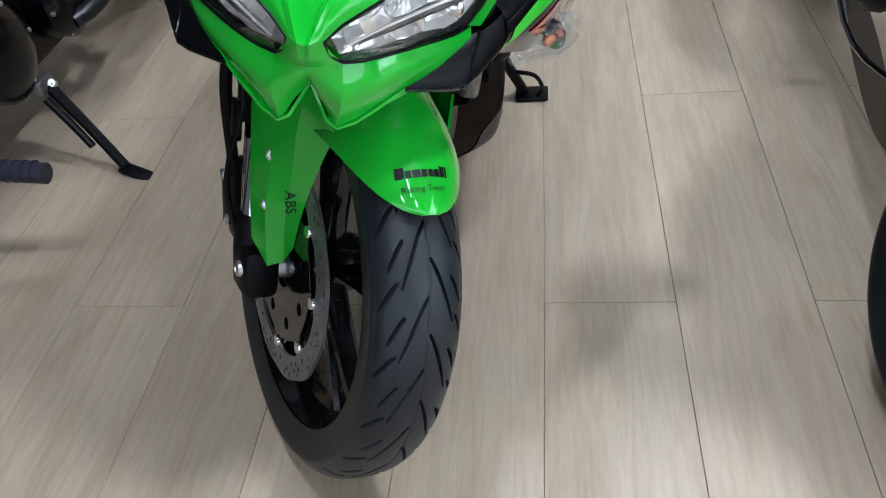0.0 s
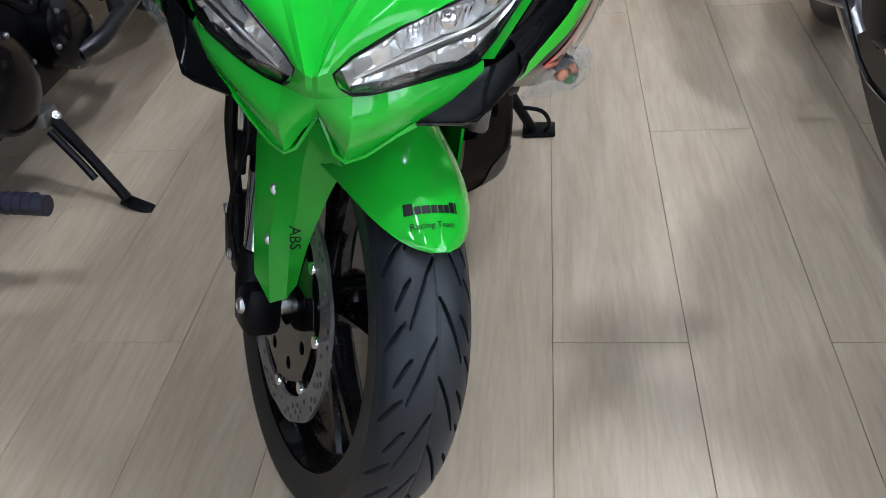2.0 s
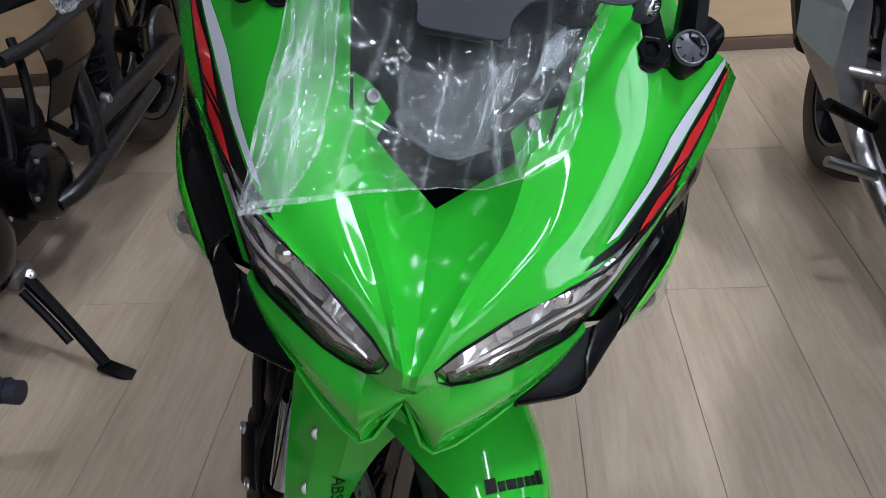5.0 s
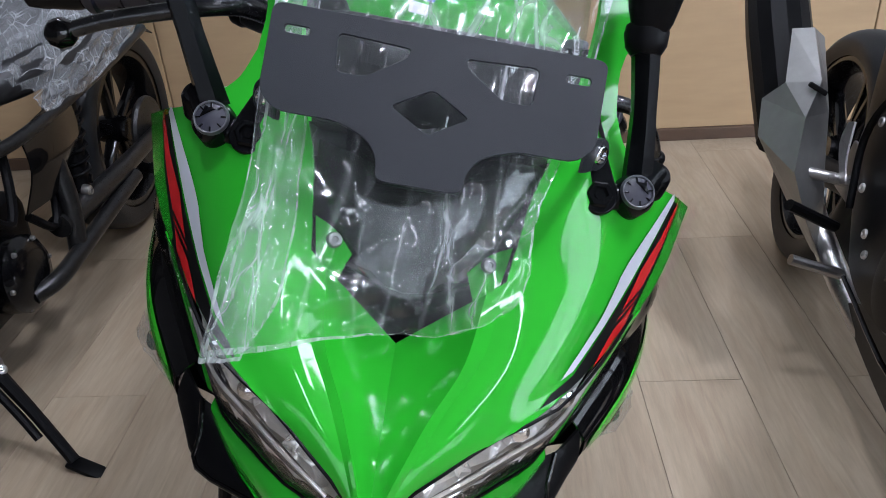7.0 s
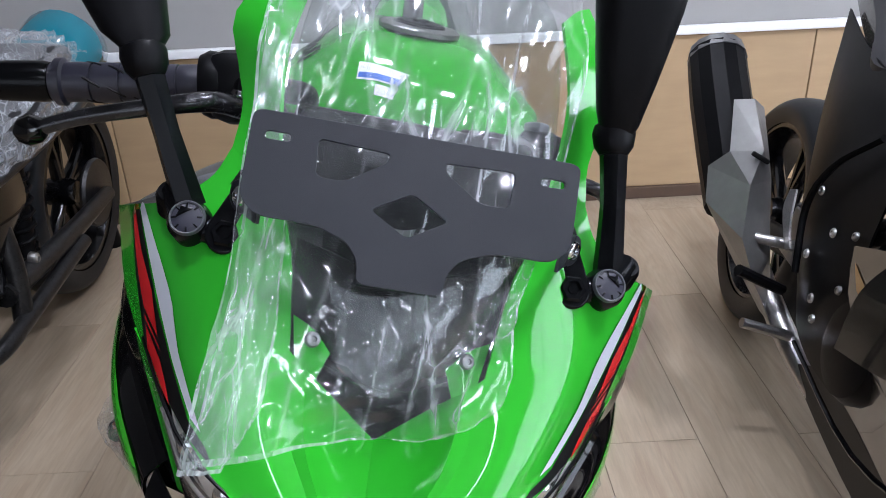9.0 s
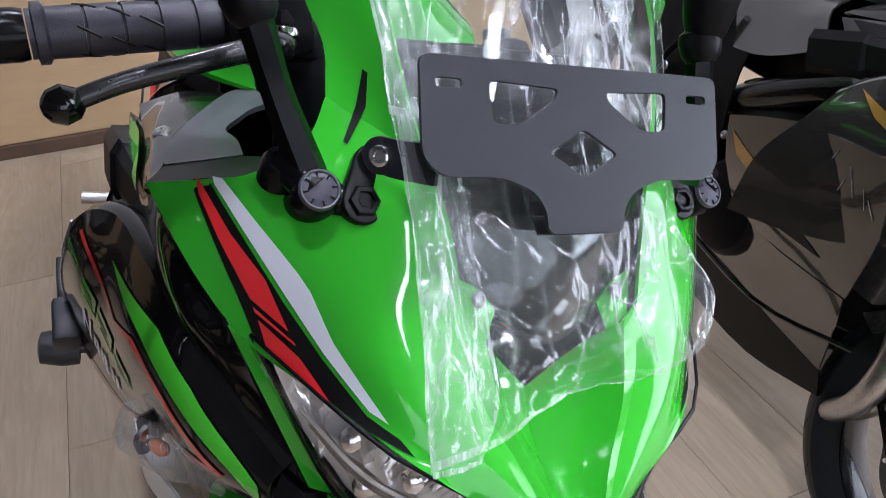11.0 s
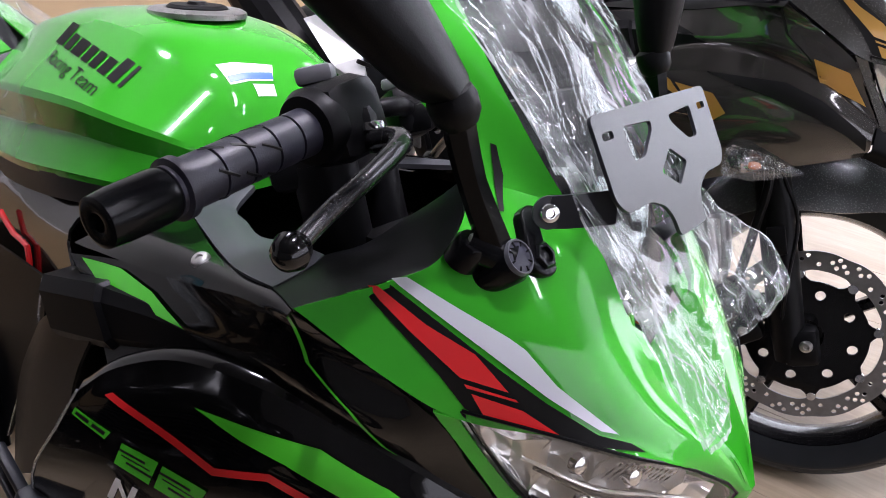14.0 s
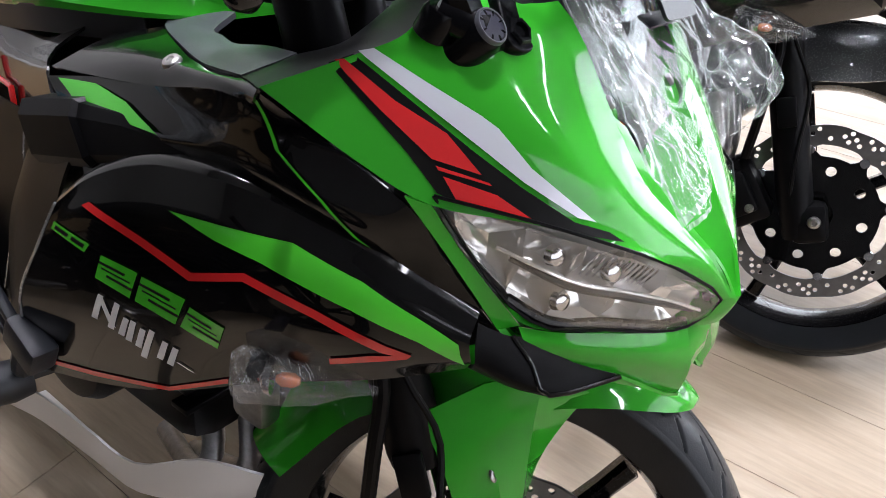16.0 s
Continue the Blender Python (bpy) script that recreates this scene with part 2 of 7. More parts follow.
def plank_material():
    m = bpy.data.materials.new("ash_laminate")
    m.use_nodes = True
    t = m.node_tree
    b = t.nodes["Principled BSDF"]
    b.inputs["Coat Weight"].default_value = 0.15
    b.inputs["Coat Roughness"].default_value = 0.25
    co = t.nodes.new("ShaderNodeTexCoord")
    oi = t.nodes.new("ShaderNodeObjectInfo")
    shift = t.nodes.new("ShaderNodeVectorMath")
    shift.operation = "MULTIPLY_ADD"
    shift.inputs[1].default_value = (1, 1, 1)
    t.links.new(co.outputs["Object"], shift.inputs[0])
    cmb = t.nodes.new("ShaderNodeCombineXYZ")
    ml = t.nodes.new("ShaderNodeMath")
    ml.operation = "MULTIPLY"
    ml.inputs[1].default_value = 37.0
    t.links.new(oi.outputs["Random"], ml.inputs[0])
    for i in range(3):
        t.links.new(ml.outputs[0], cmb.inputs[i])
    t.links.new(cmb.outputs[0], shift.inputs[2])
    mp = add(m, "ShaderNodeMapping", Scale=(1.0, 0.09, 1.0))
    t.links.new(shift.outputs[0], mp.inputs["Vector"])
    mp2 = add(m, "ShaderNodeMapping", Scale=(1.0, 0.16, 1.0))
    t.links.new(shift.outputs[0], mp2.inputs["Vector"])
    wave = t.nodes.new("ShaderNodeTexNoise")
    wave.inputs["Scale"].default_value, wave.inputs["Detail"].default_value, wave.inputs["Distortion"].default_value = 16.0, 6.0, 1.2
    t.links.new(mp2.outputs[0], wave.inputs["Vector"])
    fine = add(m, "ShaderNodeTexNoise", Scale=200.0, Detail=6.0, Roughness=0.7)
    t.links.new(mp.outputs[0], fine.inputs["Vector"])
    big = add(m, "ShaderNodeTexNoise", Scale=2.2, Detail=2.0)
    t.links.new(shift.outputs[0], big.inputs["Vector"])
    ramp = t.nodes.new("ShaderNodeValToRGB")
    e = ramp.color_ramp.elements
    e[0].position, e[0].color = 0.30, (0.300, 0.226, 0.152, 1)
    e[1].position, e[1].color = 0.62, (0.352, 0.280, 0.196, 1)
    mid = ramp.color_ramp.elements.new(0.46)
    mid.color = (0.332, 0.260, 0.178, 1)
    t.links.new(wave.outputs[0], ramp.inputs[0])
    mix = t.nodes.new("ShaderNodeMix")
    mix.data_type, mix.blend_type = "RGBA", "MULTIPLY"
    fr = add(m, "ShaderNodeMapRange")
    fr.inputs[1].default_value, fr.inputs[2].default_value, fr.inputs[3].default_value, fr.inputs[4].default_value = 0.3, 0.7, 0.87, 1.06
    t.links.new(fine.outputs[0], fr.inputs[0])
    mix.inputs[0].default_value = 1.0
    t.links.new(ramp.outputs[0], mix.inputs[6])
    t.links.new(fr.outputs[0], mix.inputs[7])
    mix2 = t.nodes.new("ShaderNodeMix")
    mix2.data_type, mix2.blend_type = "RGBA", "MULTIPLY"
    mix2.inputs[0].default_value = 1.0
    br = add(m, "ShaderNodeMapRange")
    br.inputs[1].default_value, br.inputs[2].default_value, br.inputs[3].default_value, br.inputs[4].default_value = 0.3, 0.7, 0.9, 1.08
    t.links.new(big.outputs[0], br.inputs[0])
    # cathedral grain lines
    mp3 = add(m, "ShaderNodeMapping", Scale=(1.0, 0.10, 1.0))
    t.links.new(shift.outputs[0], mp3.inputs["Vector"])
    ring = t.nodes.new("ShaderNodeTexWave")
    ring.bands_direction = "X"
    ring.inputs["Scale"].default_value, ring.inputs["Distortion"].default_value = 11.0, 22.0
    ring.inputs["Detail"].default_value, ring.inputs["Detail Scale"].default_value = 3.0, 1.4
    t.links.new(mp3.outputs[0], ring.inputs["Vector"])
    rg = add(m, "ShaderNodeMapRange")
    rg.inputs[1].default_value, rg.inputs[2].default_value, rg.inputs[3].default_value, rg.inputs[4].default_value = 0.0, 0.8, 0.84, 1.03
    t.links.new(ring.outputs[1], rg.inputs[0])
    mix3 = t.nodes.new("ShaderNodeMix")
    mix3.data_type, mix3.blend_type = "RGBA", "MULTIPLY"
    mix3.inputs[0].default_value = 0.42
    t.links.new(mix.outputs[2], mix3.inputs[6])
    t.links.new(rg.outputs[0], mix3.inputs[7])
    t.links.new(mix3.outputs[2], mix2.inputs[6])
    t.links.new(br.outputs[0], mix2.inputs[7])
    t.links.new(mix2.outputs[2], b.inputs["Base Color"])
    rr = add(m, "ShaderNodeMapRange")
    rr.inputs[3].default_value, rr.inputs[4].default_value = 0.38, 0.6
    t.links.new(fine.outputs[0], rr.inputs[0])
    t.links.new(rr.outputs[0], b.inputs["Roughness"])
    bp = add(m, "ShaderNodeBump", Strength=0.12, Distance=0.0008)
    t.links.new(fine.outputs[0], bp.inputs["Height"])
    t.links.new(bp.outputs[0], b.inputs["Normal"])
    return m


PLANK = plank_material()

# ---------- mesh tools ----------
X3, Y3, Z3 = Vector((1, 0, 0)), Vector((0, 1, 0)), Vector((0, 0, 1))


def part(name, bm, material, parent=None, label="", m=None, sharp=35.0, flat=False):
    """Links a bmesh as one mesh object, under a thing or a part."""
    if m is not None:
        bmesh.ops.transform(bm, matrix=m, verts=bm.verts)
    me = bpy.data.meshes.new(name)
    bm.to_mesh(me)
    bm.free()
    for one in material if isinstance(material, (list, tuple)) else [material]:
        me.materials.append(one)
    if not flat:
        me.shade_smooth()
        me.set_sharp_from_angle(angle=radians(sharp))
    ob = new(name, me)
    ob.parent = parent
    if label:
        tagged(ob, label)
    return ob


def root(name, m, label, category, group=""):
    ob = new(name)
    ob.empty_display_size = 0.05
    ob.matrix_world = m
    return tagged(ob, label, category, group)


def catmull(pts, n):
    """Points on a smooth curve through pts, n steps a span."""
    p = np.asarray(pts, float)
    if n <= 1 or len(p) < 2:
        return p
    q = np.concatenate([[2 * p[0] - p[1]], p, [2 * p[-1] - p[-2]]])
    out = []
    for i in range(len(p) - 1):
        a, b, c, d = q[i : i + 4]
        for k in range(n):
            t = k / n
            out.append(0.5 * (2 * b + (c - a) * t + (2 * a - 5 * b + 4 * c - d) * t * t + (3 * b - a - 3 * c + d) * t**3))
    out.append(p[-1])
    return np.array(out)


def grid(rows, nu=4, nv=4):
    """A fine grid through rows of points."""
    g = np.array([catmull(r, nv) for r in rows])
    return np.stack([catmull(g[:, j], nu) for j in range(g.shape[1])], 1)


def skin(bm, g, thick=0.003, inward=None):
    """Adds a grid of points as a sheet with thickness."""
    h, w = g.shape[:2]
    du = np.gradient(g, axis=0)
    dv = np.gradient(g, axis=1)
    n = np.cross(du, dv)
    n /= np.linalg.norm(n, axis=2, keepdims=True) + 1e-12
    if inward is not None and (n * (np.asarray(inward) - g)).sum() < 0:
        n = -n
    top = [[bm.verts.new(g[i, j]) for j in range(w)] for i in range(h)]
    low = [[bm.verts.new(g[i, j] + n[i, j] * thick) for j in range(w)] for i in range(h)]
    for i in range(h - 1):
        for j in range(w - 1):
            bm.faces.new((top[i][j], top[i][j + 1], top[i + 1][j + 1], top[i + 1][j]))
            bm.faces.new((low[i][j], low[i + 1][j], low[i + 1][j + 1], low[i][j + 1]))
    for i in range(h - 1):
        for j in (0, w - 1):
            bm.faces.new((top[i][j], top[i + 1][j], low[i + 1][j], low[i][j]))
    for j in range(w - 1):
        for i in (0, h - 1):
            bm.faces.new((top[i][j], low[i][j], low[i][j + 1], top[i][j + 1]))
    return bm


def sheet(rows, nu=4, nv=4, thick=0.003, inward=(0, 0.4, 0.7), bm=None):
    bm = bm or bmesh.new()
    skin(bm, grid(rows, nu, nv), thick, inward)
    bmesh.ops.recalc_face_normals(bm, faces=bm.faces)
    return bm


def loft(rings, caps=True, bm=None):
    """Skins closed rings of equal count."""
    bm = bm or bmesh.new()
    vs = [[bm.verts.new(p) for p in r] for r in rings]
    n = len(vs[0])
    for a, b in zip(vs, vs[1:]):
        for j in range(n):
            bm.faces.new((a[j], a[(j + 1) % n], b[(j + 1) % n], b[j]))
    if caps:
        bm.faces.new(vs[0][::-1])
        bm.faces.new(vs[-1])
    bmesh.ops.recalc_face_normals(bm, faces=bm.faces)
    return bm


def frame_of(d):
    d = Vector(d).normalized()
    a = d.cross(Z3 if abs(d.z) < 0.9 else X3).normalized()
    return a, d.cross(a)


def tube(pts, r, seg=12, n=4, bm=None):
    """A round bar along a smooth line; r may be a list, one for each point."""
    p = catmull(pts, n)
    rs = [r] * len(p) if not isinstance(r, (list, tuple)) else list(np.interp(np.linspace(0, 1, len(p)), np.linspace(0, 1, len(r)), r))
    rings, a = [], None
    for i, q in enumerate(p):
        d = Vector(p[min(i + 1, len(p) - 1)] - p[max(i - 1, 0)]).normalized()
        a = frame_of(d)[0] if a is None else (a - d * a.dot(d)).normalized()
        b = d.cross(a)
        rings.append([Vector(q) + float(rs[i]) * (a * math.cos(t) + b * math.sin(t)) for t in np.linspace(0, 2 * math.pi, seg, endpoint=False).tolist()])
    return loft(rings, True, bm)


def lathe(profile, origin=(0, 0, 0), axis=(1, 0, 0), seg=32, bm=None, caps=True):
    """Turns rows of (along, radius) about an axis."""
    a, b = frame_of(axis)
    d, o = Vector(axis).normalized(), Vector(origin)
    rings = [[o + d * s + max(r, 1e-5) * (a * math.cos(t) + b * math.sin(t)) for t in np.linspace(0, 2 * math.pi, seg, endpoint=False).tolist()] for s, r in profile]
    return loft(rings, caps, bm)


def block(size, at=(0, 0, 0), bevel=0.004, bm=None, turn=None):
    one = bmesh.new()
    bmesh.ops.create_cube(one, size=1)
    bmesh.ops.scale(one, vec=size, verts=one.verts)
    if bevel:
        bmesh.ops.bevel(one, geom=one.edges, offset=bevel, segments=2, affect="EDGES", profile=0.5)
    if turn is not None:
        bmesh.ops.transform(one, matrix=turn, verts=one.verts)
    bmesh.ops.translate(one, vec=at, verts=one.verts)
    return joined(bm, one)


def joined(bm, one):
    if bm is None:
        return one
    me = bpy.data.meshes.new("tmp")
    one.to_mesh(me)
    one.free()
    bm.from_mesh(me)
    bpy.data.meshes.remove(me)
    return bm


def outline(loops, depth=0.002, bevel=0.0):
    """A flat plate from closed 2D loops (holes too), depth thick, as a bmesh in the xy plane."""
    cu = bpy.data.curves.new("tmp", "CURVE")
    cu.dimensions, cu.fill_mode, cu.extrude, cu.bevel_depth = "2D", "BOTH", depth / 2, bevel
    for loop in loops:
        s = cu.splines.new("POLY")
        s.points.add(len(loop) - 1)
        for p, (x, y) in zip(s.points, loop):
            p.co = (x, y, 0, 1)
        s.use_cyclic_u = True
    return of_curve(cu)


def of_curve(cu):
    ob = bpy.data.objects.new("tmp", cu)
    scene.collection.objects.link(ob)
    me = bpy.data.meshes.new_from_object(ob.evaluated_get(bpy.context.evaluated_depsgraph_get()))
    bm = bmesh.new()
    bm.from_mesh(me)
    bpy.data.objects.remove(ob)
    bpy.data.meshes.remove(me)
    return bm


def words(text, size=0.02, depth=0.0):
    cu = bpy.data.curves.new("tmp", "FONT")
    cu.body, cu.size, cu.extrude, cu.align_x, cu.resolution_u = text, size, depth, "LEFT", 3
    return of_curve(cu)


def circle2(r, n=24, at=(0, 0), turn=0.0):
    return [(at[0] + r * math.cos(turn + 2 * math.pi * k / n), at[1] + r * math.sin(turn + 2 * math.pi * k / n)) for k in range(n)]


def rounded(poly, r, n=4):
    """A polygon with rounded corners."""
    out = []
    for i, p in enumerate(poly):
        p = Vector(p)
        a, b = (Vector(poly[i - 1]) - p), (Vector(poly[(i + 1) % len(poly)]) - p)
        ra = min(r, a.length * 0.45, b.length * 0.45)
        s, e = p + a.normalized() * ra, p + b.normalized() * ra
        for k in range(n + 1):
            t = k / n
            out.append(tuple(s * (1 - t) ** 2 + p * 2 * t * (1 - t) + e * t * t))
    return out


def hull(points):
    """The convex outline of 2D points."""
    pts = sorted(set(points))

    def half(seq):
        out = []
        for p in seq:
            while len(out) > 1 and (out[-1][0] - out[-2][0]) * (p[1] - out[-2][1]) - (out[-1][1] - out[-2][1]) * (p[0] - out[-2][0]) <= 0:
                out.pop()
            out.append(p)
        return out[:-1]

    return half(pts) + half(pts[::-1])


def tree_of(obs):
    """A search tree over the meshes of parts that share one thing's space."""
    bm = bmesh.new()
    for ob in obs:
        bm.from_mesh(ob.data)
    t = BVHTree.FromBMesh(bm)
    bm.free()
    return t


def lay(bm, tree, out, lift=0.0012, longest=0.012, reach=0.08):
    """Cuts a flat patch fine and lays it on a surface."""
    bmesh.ops.triangulate(bm, faces=bm.faces)
    for _ in range(5):
        long = [e for e in bm.edges if e.calc_length() > longest]
        if not long:
            break
        bmesh.ops.subdivide_edges(bm, edges=long, cuts=1)
        bmesh.ops.triangulate(bm, faces=bm.faces)
    out = Vector(out).normalized()
    for v in bm.verts:
        hit, n, _, _ = tree.ray_cast(v.co + out * reach, -out, 2.5 * reach)
        if hit is None:
            hit, n, _, _ = tree.find_nearest(v.co)
        if n.dot(out) < 0:
            n = -n
        v.co = hit + n * lift
    bmesh.ops.recalc_face_normals(bm, faces=bm.faces)
    for f in bm.faces:
        if f.normal.dot(out) < 0:
            f.normal_flip()
    return bm


def patch(points, tree, out, lift=0.0012, longest=0.012):
    bm = bmesh.new()
    bm.faces.new([bm.verts.new(p) for p in points])
    return lay(bm, tree, out, lift, longest)


def ribbon(upper, lower, tree, out, lift=0.0012):
    """A strip between two lines, laid on a surface."""
    bm = bmesh.new()
    a, c = [bm.verts.new(p) for p in upper], [bm.verts.new(p) for p in lower]
    for k in range(len(a) - 1):
        bm.faces.new((a[k], a[k + 1], c[k + 1], c[k]))
    return lay(bm, tree, out, lift)


# ---------- the room ----------
WALL_Y = 2.25


def slab(name, size, at, material, label, category, bevel=0.0):
    return tagged(part(name, block(size, (0, 0, 0), bevel), material, None, "", flat=True), label, category, kind="structure")


def place(ob, at):
    ob.location = at
    return ob


floor = place(slab("floor", (9.0, 7.5, 0.1), None, GROOVE, "pale ash wood-look plank floor", "floor"), (0.4, -1.3, -0.056))
place(slab("wall_north", (9.0, 0.12, 2.6), None, PLASTER, "grey plastered showroom wall above tan boards", "wall"), (0.4, WALL_Y + 0.09, 1.9))
for x, w, z, h in ((-3.65, 0.9, 1.6, 3.2), (4.4, 1.0, 1.6, 3.2), (0.35, 7.1, 0.30, 0.60), (0.35, 7.1, 2.95, 0.5)):
    place(slab("wall_south", (w, 0.12, h), None, PLASTER, "unseen grey plastered wall round the added shop front", "wall"), (x, -5.0, z))
place(slab("wall_west", (0.12, 7.5, 3.2), None, DARKENED_PLASTER, "unseen plastered showroom wall, darkened to keep reflections dark", "wall"), (-4.1, -1.3, 1.6))
for y, w, z, h in ((2.05, 0.8, 1.6, 3.2), (-4.75, 0.6, 1.6, 3.2), (-1.4, 6.1, 0.12, 0.24), (-1.4, 6.1, 3.0, 0.4)):
    place(slab("wall_east", (0.12, w, h), None, PLASTER, "grey plastered wall round the shop window", "wall"), (4.9, y, z))
def shop_window(name, at, long, tall, bays, turn):
    shop = tagged(new(name), "wide shop window with slim dark frames, south one added as fill", "window", kind="structure")
    shop.matrix_world = pose(*at, 0, 0, turn)
    bay = long / bays
    for k in range(bays + 1):
        part("window_frame", block((0.06, 0.06, tall), (0, -long / 2 + bay * k, 0), 0.006), DASH, shop)
    for k in range(bays):
        g = part("pane", block((0.008, bay - 0.06, tall - 0.02), (0, -long / 2 + bay * (k + 0.5), 0), 0.0), SCREEN, shop)
        g.visible_shadow = False


shop_window("window_1", (4.9, -1.4, 1.52), 6.0, 2.56, 4, 0)
# South window is added to brighten faces turned to the front.
shop_window("window_2", (0.35, -5.0, 1.65), 7.0, 2.10, 5, 90)
outside = principled("bright_street", (0.8, 0.8, 0.8), 0.9)
outside.node_tree.nodes["Principled BSDF"].inputs["Emission Color"].default_value = (0.93, 0.97, 1.0, 1)
outside.node_tree.nodes["Principled BSDF"].inputs["Emission Strength"].default_value = STREET
place(slab("backdrop", (0.05, 14, 6), None, outside, "glowing street backdrop, the dimmer one behind the added window", "backdrop"), (7.5, -1.4, 2.0))
# Backdrop of the added south window, dimmed to weaken its reflections.
dim = outside.copy()
dim.name = "shaded_street"
dim.node_tree.nodes["Principled BSDF"].inputs["Emission Strength"].default_value = 0.9
place(slab("backdrop", (14, 0.05, 6), None, dim, "glowing street backdrop, the dimmer one behind the added window", "backdrop"), (0.4, -7.8, 2.0))
# First lamp serves the east window; the second is added front fill.
for (sx, sy, watts), eye, aim, roll in (((2.5, 6.0, DAY), (4.82, -1.4, 1.52), (0, -1.4, 1.2), 90), ((7.0, 2.1, FRONT_FILL), (0.35, -4.92, 1.65), (0.35, 0, 1.2), 0)):
    sky = bpy.data.lights.new("window_daylight", "AREA")
    sky.shape, sky.size, sky.size_y, sky.energy, sky.color = "RECTANGLE", sx, sy, watts, (0.95, 0.98, 1.0)
    new("window_daylight", sky).matrix_world = look(eye, aim, roll)
place(slab("ceiling", (9.0, 7.5, 0.1), None, DARKENED_PLASTER, "unseen showroom ceiling, darkened to keep reflections dark", "ceiling"), (0.4, -1.3, 3.25))


def board(name, x0, x1, z0, z1, material, label):
    ob = part(name, block((x1 - x0, 0.03, z1 - z0), (0, 0, 0), 0.003), material, None, "", flat=True)
    return place(tagged(ob, label, "wall panel", "tan wall boards", "structure"), ((x0 + x1) / 2, WALL_Y + 0.015, (z0 + z1) / 2))


for k in range(6):
    board("wall_panel", -3.4 + 1.25 * k, -3.404 + 1.25 * (k + 1), 0.045, 0.6, CARDWALL, "tan brown board cladding low on the wall")
place(slab("baseboard", (8.9, 0.02, 0.045), None, DARKWOOD, "thin dark brown skirting strip", "skirting", 0.003), (0.4, WALL_Y - 0.004, 0.0225))
place(slab("trim", (8.9, 0.03, 0.03), None, WHITE, "white strip topping the wall boards", "trim", 0.004), (0.4, WALL_Y - 0.002, 0.618))


def ceiling_light(x, y, power, sx=0.14, sy=1.2):
    r = root("ceiling_light", pose(x, y, 3.2), "white ceiling light panel, fourth and sixth added as fill", "ceiling light", "ceiling lights")
    bm = block((sx + 0.06, sy + 0.06, 0.05), (0, 0, -0.025), 0.006)
    part("housing", bm, PLASTER, r)
    m = bpy.data.materials.get("light_panel")
    if m is None:
        m = principled("light_panel", (0.9, 0.9, 0.9), 0.5)
        m.node_tree.nodes["Principled BSDF"].inputs["Emission Color"].default_value = (0.95, 0.98, 1.0, 1)
        m.node_tree.nodes["Principled BSDF"].inputs["Emission Strength"].default_value = 14.0
    part("diffuser", block((sx, sy, 0.012), (0, 0, -0.053), 0.003), m, r)
    lamp = bpy.data.lights.new("panel_lamp", "AREA")
    lamp.shape, lamp.size, lamp.size_y, lamp.energy, lamp.color = "RECTANGLE", sx, sy, power, (0.95, 0.98, 1.0)
    lo = new("panel_lamp", lamp)
    lo.location = (x, y, 3.13)
    return r


for lx, ly, lp, sx, sy in LIGHTS:
    ceiling_light(lx, ly, lp, sx, sy)


# ---------- motorcycle ----------
def tyre_mesh(R, half, seed=0, seg=720, across=56, tread=True):
    """A motorcycle tyre about the x axis, with slanting tread grooves cut into it."""
    a = np.linspace(-1, 1, across)
    th = np.linspace(0, 2 * math.pi, seg, endpoint=False)
    w = half * np.sin(a * 1.42) / math.sin(1.42)
    side = np.clip((np.abs(a) - 0.82) / 0.18, 0, 1)
    w = np.where(side > 0, np.sign(a) * half * (1 - 0.16 * side**1.5), w)
    r = R - 0.040 * np.abs(a) ** 2.3 - 0.030 * side
    ww, tt = np.meshgrid(a, th, indexing="ij")
    depth = np.zeros_like(ww)
    if tread:
        pitch = 2 * math.pi / 22
        for c0, c1, t0, t1, wd in ((0.02, 0.40, 0.0, 0.86, 0.0165), (0.36, 0.60, 0.26, 0.62, 0.0150), (0.46, 0.78, 0.80, 1.18, 0.0140)):
            for sgn in (-1, 1):
                u = (sgn * ww - c0) / (c1 - c0)
                line = pitch * (t0 + (t1 - t0) * np.clip(u, 0, 1) ** 1.15) + (0.5 * pitch if sgn > 0 else 0)
                off = (tt - line + pitch / 2) % pitch - pitch / 2
                width = wd * (0.45 + 0.55 * np.sin(np.clip(u, 0, 1) * math.pi))
                inside = (u > 0.0) & (u < 1.0)
                depth = np.maximum(depth, np.where(inside, np.clip(1.9 * (1 - np.abs(off) / np.maximum(width, 1e-4)), 0, 1), 0))
        depth = depth * 0.0065
        depth = np.maximum(depth, 0.0007 * (np.abs(ww) < 0.012))
    rr = r[:, None] - depth
    x = w[:, None] * np.ones_like(tt)
    v = np.stack([x, rr * np.cos(tt), rr * np.sin(tt)], -1).reshape(-1, 3)
    i, j = np.meshgrid(np.arange(across - 1), np.arange(seg), indexing="ij")
    jn = (j + 1) % seg
    f = np.stack([i * seg + j, i * seg + jn, (i + 1) * seg + jn, (i + 1) * seg + j], -1).reshape(-1, 4)
    me = bpy.data.meshes.new("tyre")
    me.from_pydata(v.tolist(), [], f.tolist())
    bm = bmesh.new()
    bm.from_mesh(me)
    bpy.data.meshes.remove(me)
    return bm


